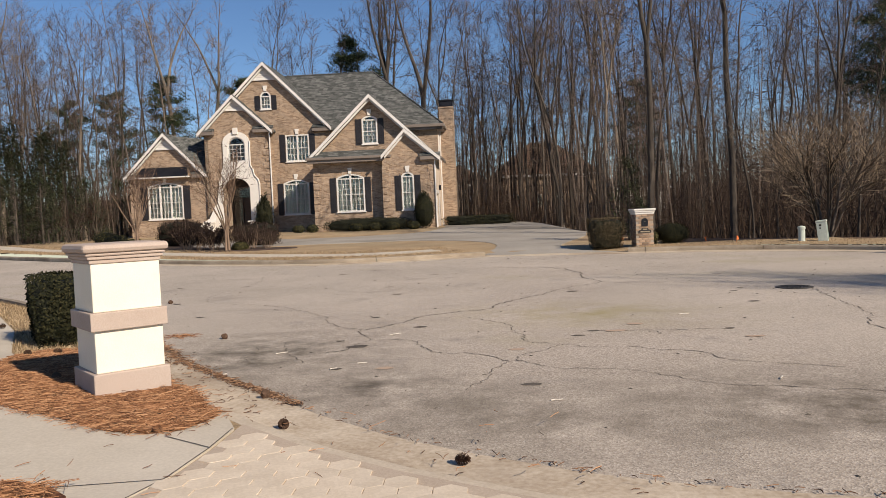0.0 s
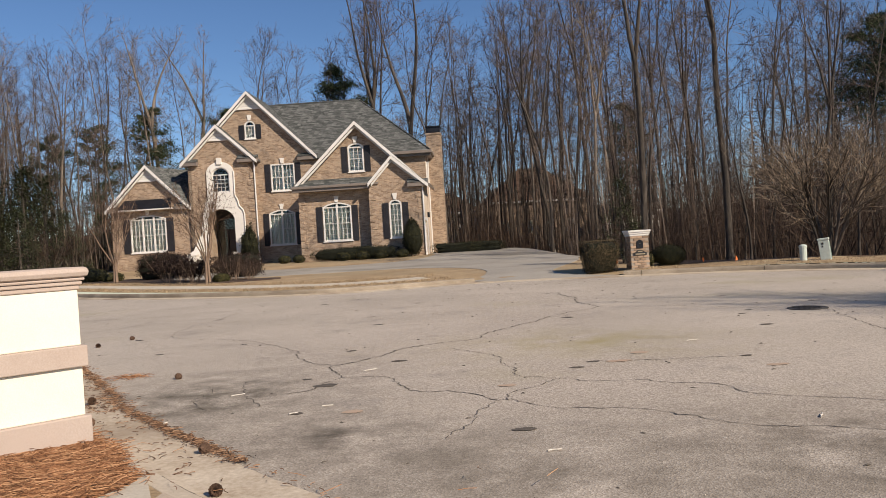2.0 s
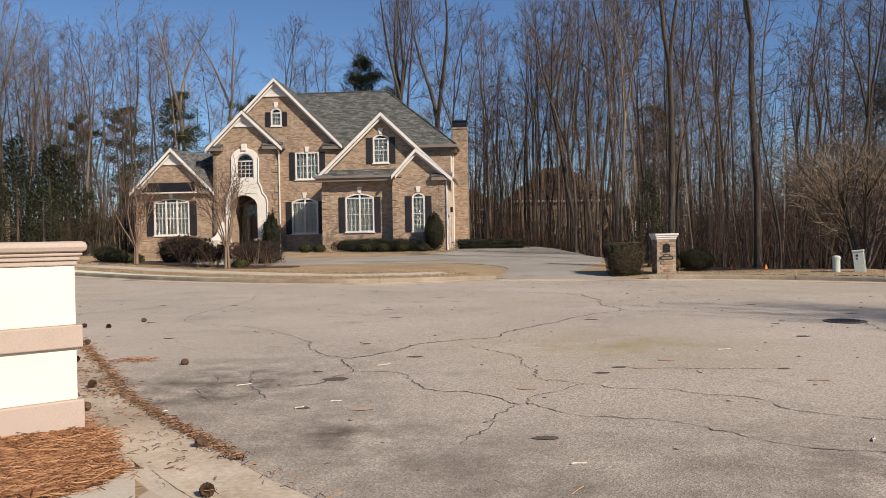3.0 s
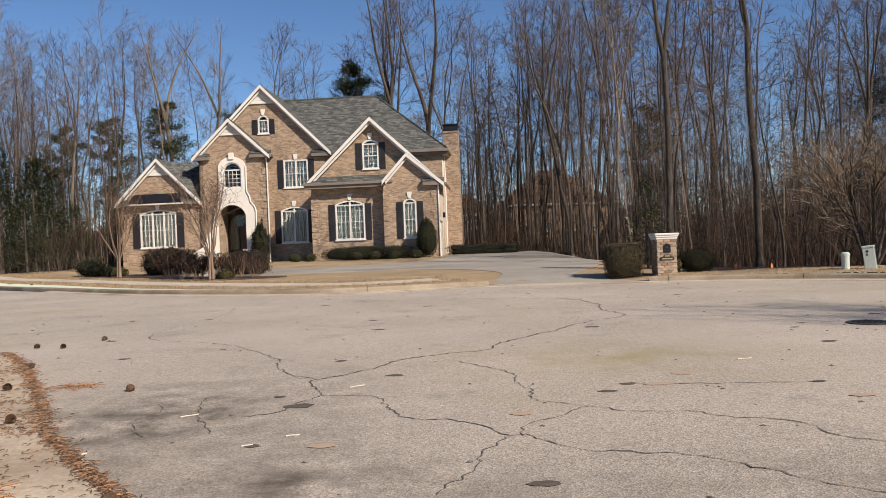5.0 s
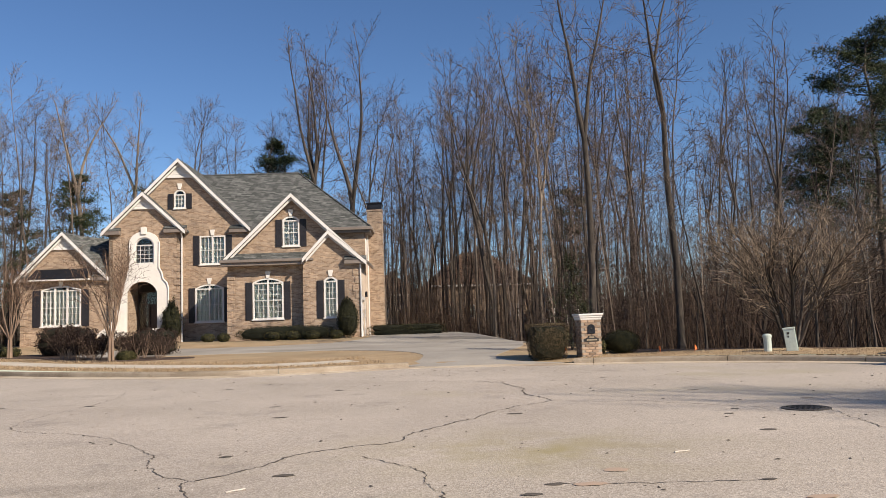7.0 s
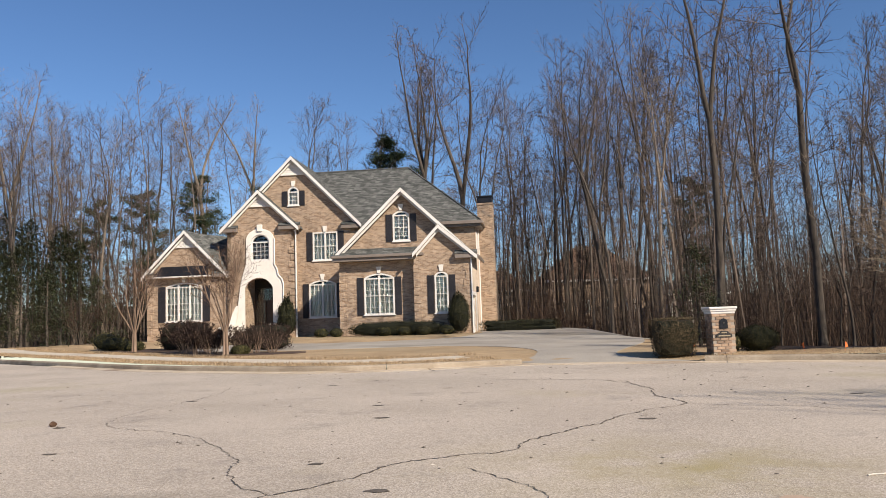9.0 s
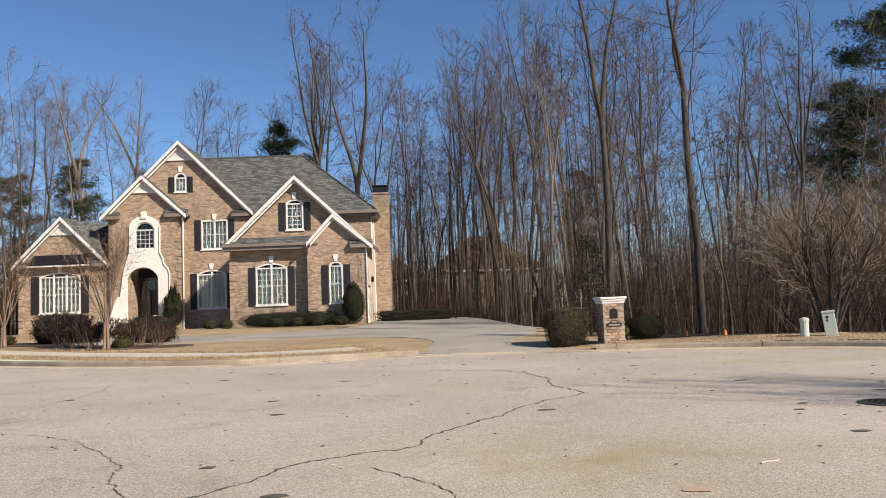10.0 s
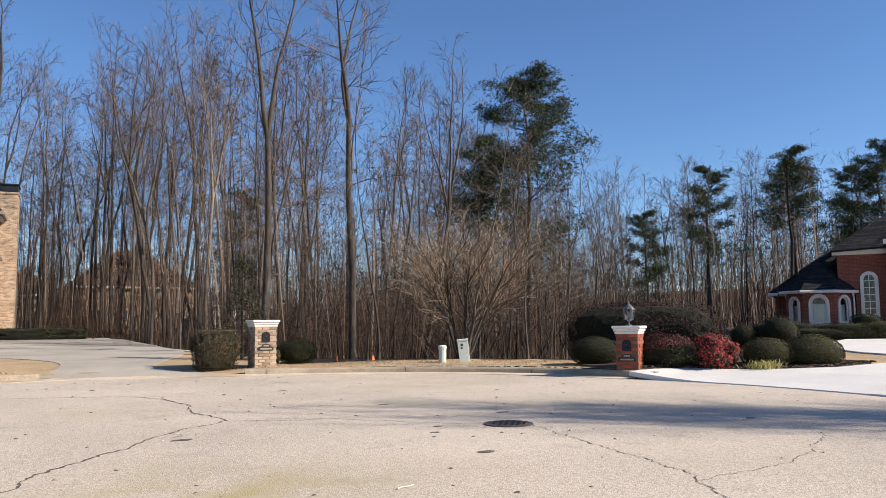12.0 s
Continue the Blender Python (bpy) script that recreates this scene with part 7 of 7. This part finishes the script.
for i, (x, y, rx, ry) in enumerate(((0.87, 7.82, 0.1, 0.06), (2.55, 9.25, 0.1, 0.09), (2.2, 8.77, 0.14, 0.07), (-0.55, 7.12, 0.1, 0.06), (3.56, 7.96, 0.12, 0.06))):
    blot("paint_mark", x, y, rx, ry, M_MARK, "faded orange paint mark on the asphalt", 1 + i)
SPOTS = [(-5.82, 17.64), (-4.2, 17.26), (-4.79, 14.1), (-3.75, 11.94), (-0.65, 14.18), (-2.24, 19.76), (0.1, 18.35), (2.54, 13.35), (5.95, 15.4), (-0.86, 10.97), (5.36, 12.77), (4.81, 10.92),
         (5.53, 18.76), (5.07, 12.33), (6.84, 13.54), (9.02, 11.23), (-0.86, 15.7), (0.79, 6.11), (1.68, 8.54), (-1.04, 7.2), (-1.18, 8.92), (-0.19, 9.81), (1.92, 8.84), (3.52, 8.58)]
for i, (x, y) in enumerate(SPOTS):
    k = 0.6 + 0.5 * ((i * 37) % 10) / 10 + 0.03 * (y - 6)
    blot("tar_spot", x, y, 0.085 * k, 0.05 * k, M_CRACK, "dark spot on the worn asphalt", 30 + i, 0.005, "stain")
blot("tar_spot", -0.93, 8.47, 0.13, 0.09, M_CRACK, "dark round spot where two cracks meet", 90, 0.005, "stain")


def grit(name, label, n, seed, lo, hi, mat):
    """Specks of stone and leaf lying on the asphalt, each a low flat pebble."""
    rng = random.Random(seed)
    v, f = [], []
    while n:
        x, y = rng.uniform(-9, 12.5), rng.uniform(3, 24)
        if from_street(x, y) > -0.7:
            continue
        n -= 1
        r, b = rng.uniform(lo, hi) * (0.6 + 0.05 * y), len(v)
        a = rng.random() * 6.283
        for i in range(6):
            c = r * rng.uniform(0.6, 1.1)
            u, w = c * math.cos(i * 1.047), c * 0.55 * math.sin(i * 1.047)
            v.append((x + u * math.cos(a) - w * math.sin(a), y + u * math.sin(a) + w * math.cos(a), 0.003))
        v.append((x, y, 0.004 + r * 0.25))
        f += [(b + i, b + (i + 1) % 6, b + 6) for i in range(6)]
    return tagged(raw(name, v, f, mat), label, "grit", "", "stuff")


grit("dark_grit", "dark leaf scraps and grit scattered on the asphalt", 330, 5, 0.008, 0.034, M_CRACK)
grit("pale_grit", "pale stone chips scattered on the asphalt", 260, 6, 0.006, 0.02, M_CHIPSTONE)


def pine_cone(seed):
    """A cone of overlapping scales."""
    v, f = [], []
    n = 60
    tube(v, f, [Vector((0, 0, -0.04)), Vector((0, 0, 0)), Vector((0, 0, 0.04))], [0.012, 0.02, 0.006], 6)
    for i in range(n):
        t = i / n
        a = i * 2.4
        r = 0.034 * math.sin(math.pi * (0.18 + 0.8 * t)) + 0.006
        z = -0.045 + 0.09 * t
        o = Vector((math.cos(a), math.sin(a), 0))
        s = Vector((-math.sin(a), math.cos(a), 0)) * 0.011
        b = len(v)
        v += [o * 0.008 + Vector((0, 0, z)) - s * 0.5, o * 0.008 + Vector((0, 0, z)) + s * 0.5, o * r + Vector((0, 0, z + 0.012)) + s, o * (r + 0.006) + Vector((0, 0, z + 0.018)), o * r + Vector((0, 0, z + 0.012)) - s]
        f.append((b, b + 1, b + 2, b + 3, b + 4))
    return mesh_of("pine_cone", v, f, M_CONE)


CONES = [pine_cone(1)]
for i, (x, y) in enumerate(((-1.18, 5.02), (0.07, 4.02), (-1.52, 6.03), (-2.75, 9.55), (-6.29, 10.84), (-4.62, 8.22), (-4.32, 8.28), (-3.62, 6.75), (-4.57, 10.36), (-4.09, 9.84), (-3.21, 8.24), (-3.14, 7.7), (-2.8, 7.2), (-4.7, 11.5), (-5.22, 13.43), (-5.68, 13.57), (-4.98, 14.28))):
    o = new("pine_cone", CONES[0])
    d = from_street(x, y)
    o.matrix_basis = pose(x, y, (0.03 if d < -0.5 else 0.045 if d < 0 else lie(x, y) + 0.055), 82 + 9 * (i % 3), 0, i * 77) @ Matrix.Diagonal((0.95, 0.95, 0.95, 1))
    tagged(o, "brown open pine cone lying on the pavement", "pine cone", "fallen pine cones")


# pale sticks on the asphalt
for i, (x, y, ln, a) in enumerate(((-1.78, 8.25, 0.15, 38), (-0.52, 9.26, 0.17, 40), (-2.2, 7.13, 0.16, 35), (-1.07, 7.2, 0.08, 30), (-0.8, 7.43, 0.1, 15), (2.9, 5.9, 0.12, 60), (0.9, 5.5, 0.1, 10), (3.4, 9.9, 0.18, 20))):
    p, d = Vector((x, y, 0.008)), Vector((math.cos(radians(a)), math.sin(radians(a)), 0)) * ln / 2
    k = Vector((-d.y, d.x, 0)) * 0.15
    tagged(part("stick", pipe([p - d, p - d * 0.3 + k, p + d * 0.4 - k * 0.5, p + d], 0.006, 6), M_CHIPSTONE), "thin bleached stick lying on the asphalt", "stick", "fallen sticks")


# ---- pine straw ----
def straw(name, label, n, spot, seed, long=0.16, lift=0.05, mat=None, thick=0.0016, group=""):
    rng = random.Random(seed)
    v, f = [], []
    for _ in range(n):
        x, y, z = spot(rng)
        a = rng.random() * 6.283
        l = long * rng.uniform(0.5, 1.2) / 2
        d = Vector((math.cos(a) * l, math.sin(a) * l, rng.gauss(0, 0.1) * l))
        k = Vector((-math.sin(a), math.cos(a), 0))
        p = Vector((x, y, z + abs(rng.gauss(0, lift * 0.3))))
        b = len(v)
        bend = k * l * rng.gauss(0, 0.22) + Vector((0, 0, 0.004))
        w = k * thick
        v += [p - d - w, p - d + w, p + bend + w, p + bend - w, p + d + w, p + d - w, p - d + Vector((0, 0, thick * 2)), p + bend + Vector((0, 0, thick * 2)), p + d + Vector((0, 0, thick * 2))]
        f += [(b, b + 3, b + 7, b + 6), (b + 6, b + 7, b + 2, b + 1), (b + 3, b + 5, b + 8, b + 7), (b + 7, b + 8, b + 4, b + 2)]
    return tagged(raw(name, v, f, mat or M_STRAW), label, name.replace("_", " "), group, "stuff")


BED = smooth_line([(-4.5, 7.3), (-4.75, 8.2), (-4.35, 8.6), (-3.85, 8.15), (-3.3, 7.35), (-2.75, 6.75), (-2.2, 6.15), (-1.95, 5.65), (-1.72, 5.2), (-1.92, 4.76), (-2.37, 4.83), (-2.85, 5.2), (-3.4, 5.6), (-3.8, 6.0)], 0.15, True)


def bed_height(x, y):
    d = min((Vector((x, y)) - p).length for p in BED)
    return lie(x, y) + 0.012 + 0.006 * ease(0, 0.5, d) + 0.012 * noise.noise((x * 6, y * 6, 0))


slab("straw_bed", [(p.x + 0.05 * noise.noise((p.x * 9, p.y * 9, 3)), p.y + 0.05 * noise.noise((p.x * 9, p.y * 9, 8))) for p in BED], M_STRAW_BED, "mounded bed of rust-brown pine straw round the pillar", "pine straw bed", 0.006, 0.09, 0.1, None, bed_height)


def in_bed(rng):
    while True:
        x, y = rng.uniform(-4.9, -1.5), rng.uniform(4.4, 8.7)
        if inside((x, y), BED) or (rng.random() < 0.06 and min((Vector((x, y)) - p).length for p in BED) < 0.12):
            if not inside((PIL.inverted() @ Vector((x, y, 0)))[:2], [(-0.04, -0.04), (0.61, -0.04), (0.61, 0.61), (-0.04, 0.61)]):
                return x, y, (bed_height(x, y) if inside((x, y), BED) else lie(x, y) + 0.01) + 0.012


straw("pine_straw", "loose rust-brown pine needles heaped round the pillar", 17000, in_bed, 5, 0.16, 0.025)
NEAR_GUTTER = stretch_of((-6.2, 12.6), (3.2, 2.4))


def in_gutter(rng):
    i = rng.randrange(len(NEAR_GUTTER) - 1)
    p = NEAR_GUTTER[i].lerp(NEAR_GUTTER[i + 1], rng.random())
    t = (NEAR_GUTTER[i + 1] - NEAR_GUTTER[i]).normalized()
    n = Vector((-t.y, t.x))
    k = noise.noise((p.x * 1.6, p.y * 1.6, 2))
    off = rng.gauss(0.52, 0.06) if rng.random() < 0.62 else rng.uniform(0.03, 0.5)
    if k < 0.05 and rng.random() < 0.75:
        off = rng.gauss(0.53, 0.03)
    if p.x > -1.6 and rng.random() < 0.93:
        return in_gutter(rng)
    q = p + n * off
    return q.x, q.y, 0.014 if off < 0.55 else 0.006


straw("gutter_litter", "scattered pine needles and leaf litter along the gutter", 3600, in_gutter, 6, 0.06, 0.02, M_LITTER, 0.0022)


def on_walk(rng):
    x, y = rng.uniform(-3.4, 1.2), rng.uniform(2.2, 5.4)
    return x, y, lie(x, y) + 0.022


straw("stray_needles", "a few stray pine needles on the pavement", 70, on_walk, 7, 0.12, 0.0)
straw("stray_needles", "small clump of pine straw on the asphalt", 120, lambda r: (-3.45 + r.gauss(0, 0.12), 9.9 + r.gauss(0, 0.08), 0.008), 8, 0.12, 0.02)
slab("straw_bed", [(-2.04, 3.46), (-2.2, 3.62), (-2.45, 3.74), (-3.0, 3.7), (-3.4, 3.2), (-3.2, 2.4), (-2.3, 2.6)], M_STRAW_BED, "patch of pine straw beside the sidewalk", "pine straw bed", 0.03, 0.2, 0.1)
straw("pine_straw", "loose pine needles beside the sidewalk", 3000, lambda r: (lambda x, y: (x, y, lie(x, y) + 0.04))(r.uniform(-3.0, -2.15) + r.gauss(0, 0.04), r.uniform(2.7, 3.6) + r.gauss(0, 0.03)), 9)


# ---- turf ----
def blades(name, label, n, spot, seed, tall=0.05):
    rng = random.Random(seed)
    v, f = [], []
    for _ in range(n):
        x, y = spot(rng)
        z = lie(x, y)
        a, t = rng.random() * 6.283, rng.uniform(0.2, 1.3)
        h = tall * rng.uniform(0.5, 1.4)
        d = Vector((math.cos(a) * t, math.sin(a) * t, 1)).normalized() * h
        w = Vector((-math.sin(a), math.cos(a), 0)) * 0.006
        p = Vector((x, y, z - 0.01))
        b = len(v)
        v += [p - w, p + w, p + d]
        f.append((b, b + 1, b + 2))
    return tagged(raw(name, v, f, M_BLADE), label, "grass", "", "stuff")


def edge_spot(line, lo, hi):
    def spot(rng):
        i = rng.randrange(len(line) - 1)
        p = line[i].lerp(line[i + 1], rng.random())
        t = (line[i + 1] - line[i]).normalized()
        q = p - Vector((-t.y, t.x)) * rng.uniform(lo, hi)
        return q.x, q.y
    return spot


_far = stretch_of((1.6, 25.0), (-28, 46))
blades("turf_edge", "shaggy dormant turf along the curb", 16000, edge_spot(_far, 0.17, 1.28), 1, 0.09)
blades("turf_edge", "shaggy dormant turf behind the sidewalk", 12000, edge_spot(_far, 2.55, 3.6), 2, 0.1)
blades("turf_edge", "dormant turf of the verge by the woods", 9000, edge_spot(stretch_of((12.8, 17.6), (6.5, 23.7)), 0.17, 2.4), 3, 0.045)
STRIP = [(-4.4, 7.95), (-4.95, 8.55), (-5.35, 9.35), (-5.95, 10.55), (-7.87, 13.55), (-9.95, 15.65), (-11.6, 15.8), (-10.4, 17.0), (-7.2, 13.75), (-5.78, 11.9), (-4.95, 10.5), (-4.15, 9.1), (-3.4, 7.7), (-3.6, 7.5)]


def in_strip(rng):
    while True:
        x, y = rng.uniform(-11, -3.4), rng.uniform(7.5, 17)
        if inside((x, y), STRIP):
            return x, y


blades("turf_strip", "dormant straw-coloured turf strip between sidewalk and curb", 14000, in_strip, 4, 0.07)

# ---- mulch beds ----
slab("mulch_bed", [(p.x, p.y) for p in smooth_line([(-16.6, 39.4), (-13, 37.6), (-10.5, 33.4), (-8.5, 32.0), (-6.0, 32.2), (-5.6, 33.2), (-8.0, 34.8), (-10.8, 36.6), (-12.5, 40.2), (-16, 42.0)], 0.5, True)], M_MULCH, "dark mulch bed under bushes before the house", "mulch bed", 0.03, 0.6, 0.1)
slab("mulch_bed", [(p.x, p.y) for p in smooth_line([(13.3, 17.45), (14.2, 17.15), (14.75, 16.4), (15.5, 15.4), (16.4, 14.85), (17.8, 15.0), (18.6, 15.5), (18.0, 16.8), (19.4, 19.2), (17.6, 22.0), (14.4, 20.4), (13.0, 19.0)], 0.4, True)], M_MULCH, "dark mulch bed beside the pale driveway", "mulch bed", 0.05, 0.4, 0.1)

# ---- utility boxes and flags ----
ped = thing("cable_pedestal", "short pale green cable pedestal on the verge", "cable pedestal", (11.32, 22.7, lie(11.3, 22.7)))
z = lie(11.3, 22.7)
part("post", lathe([(0.1, -0.05), (0.1, 0.36), (0.11, 0.37)], (11.32, 22.7, z), 14), M_UTIL, ped)
part("dome", lathe([(0.115, 0.36), (0.115, 0.42), (0.09, 0.45), (0.03, 0.465)], (11.32, 22.7, z), 14), M_UTIL, ped)
cabn = thing("utility_box", "leaning pale utility box with small dark labels on the verge", "utility box", (11.85, 22.42, z))
tilt = Matrix.Translation((11.85, 22.42, z)) @ pose(0, 0, 0, 0, -6, -32)
for n, bm, m in (("body", B(-0.14, 0.14, -0.11, 0.11, -0.08, 0.56, 0.012), M_UTIL), ("lid", B(-0.155, 0.155, -0.125, 0.125, 0.56, 0.62, 0.015), M_UTIL), ("side_panel", B(0.142, 0.15, -0.09, 0.09, 0.0, 0.52), M_UTIL_DARK),
                 ("label_plate", B(-0.06, 0.0, -0.116, -0.109, 0.44, 0.5), M_PLATE), ("label_plate", B(-0.06, -0.02, -0.116, -0.109, 0.36, 0.41), M_PLATE)):
    bm.transform(tilt)
    part(n, bm, m, cabn)
for i, (x, y) in enumerate(((9.75, 23.75), (8.95, 24.2), (6.9, 26.6))):
    o = raw("marker_flag", [(0, 0, -0.05), (0.006, 0, -0.05), (0.006, 0, 0.22), (0, 0, 0.22), (0.006, 0, 0.08), (0.12, 0.03, 0.1), (0.1, 0.05, 0.2), (0.006, 0, 0.22), (0, 0.006, -0.05), (0, 0.006, 0.22)], [(0, 1, 2, 3), (4, 5, 6, 7), (0, 3, 9, 8)], M_ORANGE)
    o.matrix_basis = pose(x, y, lie(x, y), 0, 5, 20 + 50 * i)
    tagged(o, "small orange marker flag in the verge", "marker flag", "marker flags")

# ---- trees behind the walk that shade the turning circle ----
_r = random.Random(61)
for i in range(22):
    u, w = -1.1 + 2.0 * (i + _r.random()) / 22, -2.5 + 9.0 * ((i * 7) % 22) / 22
    x, y = 23.4 + 0.743 * u + 0.669 * w, -3.6 + 0.669 * u - 0.743 * w
    k = (2, 0, 7, 3)[i % 4]
    plant(TREES[k], (x, y, lie(x, y)), 70 * i, 16.5 / TALL[k] * _r.uniform(0.85, 1.05), "tall bare tree casting shade over the turning circle", group="shade trees")


def chip_spot(r):
    while True:
        x, y = r.uniform(13.2, 18.6), r.uniform(14.6, 18.0)
        if inside((x, y), [(13.3, 17.4), (14.2, 17.1), (14.75, 16.35), (15.5, 15.35), (16.4, 14.8), (18.4, 15.1), (18.4, 16.2), (16.4, 16.4), (15.2, 17.6), (13.6, 18.0)]):
            return x, y, lie(x, y) + 0.055


straw("mulch_chips", "coarse dark bark chips strewn over the bed", 5000, chip_spot, 12, 0.09, 0.03, M_CHIP, 0.009)

# ---- six-sided stones of the near drive ----
_R = 0.105
bm = bmesh.new()
top = [bm.verts.new((0.965 * _R * math.cos(math.pi / 3 * i), 0.965 * _R * math.sin(math.pi / 3 * i), 0.0)) for i in range(6)]
mid = [bm.verts.new((0.975 * _R * math.cos(math.pi / 3 * i), 0.975 * _R * math.sin(math.pi / 3 * i), -0.003)) for i in range(6)]
low = [bm.verts.new((0.975 * _R * math.cos(math.pi / 3 * i), 0.975 * _R * math.sin(math.pi / 3 * i), -0.03)) for i in range(6)]
bm.faces.new(top)
for a, b in ((top, mid), (mid, low)):
    for i in range(6):
        bm.faces.new((a[i], b[i], b[(i + 1) % 6], a[(i + 1) % 6]))
_me = bpy.data.meshes.new("paving_stone")
bm.to_mesh(_me)
bm.free()
_me.materials.append(M_STAMPED)
near_drive = [o for o in scene.objects if o.name.startswith("driveway")][-1]
_poly = [(-1.5, 4.86), (-1.52, 4.32), (-1.6, 3.75), (-1.79, 3.2), (-2.2, 2.0), (2.3, 1.6), (2.9, 2.35)] + [(p.x, p.y) for p in reversed(offset_line(stretch_of((-1.33, 5.03), (2.9, 2.5)), -0.17))]
_r = random.Random(4)
for i in range(60):
    for j in range(60):
        x, y = -2.4 + i * 1.5 * _R, 1.6 + (j + 0.5 * (i % 2)) * math.sqrt(3) * _R
        q = Vector((x, y))
        c, s = math.cos(-0.6), math.sin(-0.6)
        x, y = -0.3 + c * (x + 0.3) - s * (y - 3.4), 3.4 + s * (x + 0.3) + c * (y - 3.4)
        if y > 2.3 and all(inside((x + 0.1 * math.cos(a), y + 0.1 * math.sin(a)), _poly) for a in (0.3, 1.9, 3.4, 5.0)):
            o = new("paving_stone", _me)
            o.parent = near_drive
            o.matrix_basis = pose(x, y, lie(x, y) + 0.027 + _r.uniform(-0.0015, 0.0015), _r.uniform(-0.6, 0.6), _r.uniform(-0.6, 0.6), math.degrees(-0.6) + _r.choice((0, 60, 120, 180, 240, 300)))


# ---- joints of the near sidewalk ----
near_walk = [o for o in scene.objects if o.name.startswith("sidewalk")][-1]
for a, b in (((-1.9, 4.64), (-1.53, 4.34)), ((-1.5, 4.82), (-1.53, 4.32)), ((-1.53, 4.32), (-1.61, 3.76)), ((-1.61, 3.76), (-1.79, 3.22)), ((-2.35, 3.62), (-1.62, 3.72))):
    p, q = Vector(a), Vector(b)
    line = [p.lerp(q, i / 12) for i in range(13)]
    w = Vector((-(q - p).y, (q - p).x)).normalized() * 0.0045
    v = [(c.x, c.y, lie(c.x, c.y) + 0.0195) for s in line for c in (s - w, s + w)]
    raw("joint", v, [(2 * i, 2 * i + 2, 2 * i + 3, 2 * i + 1) for i in range(12)], M_CRACK, near_walk)
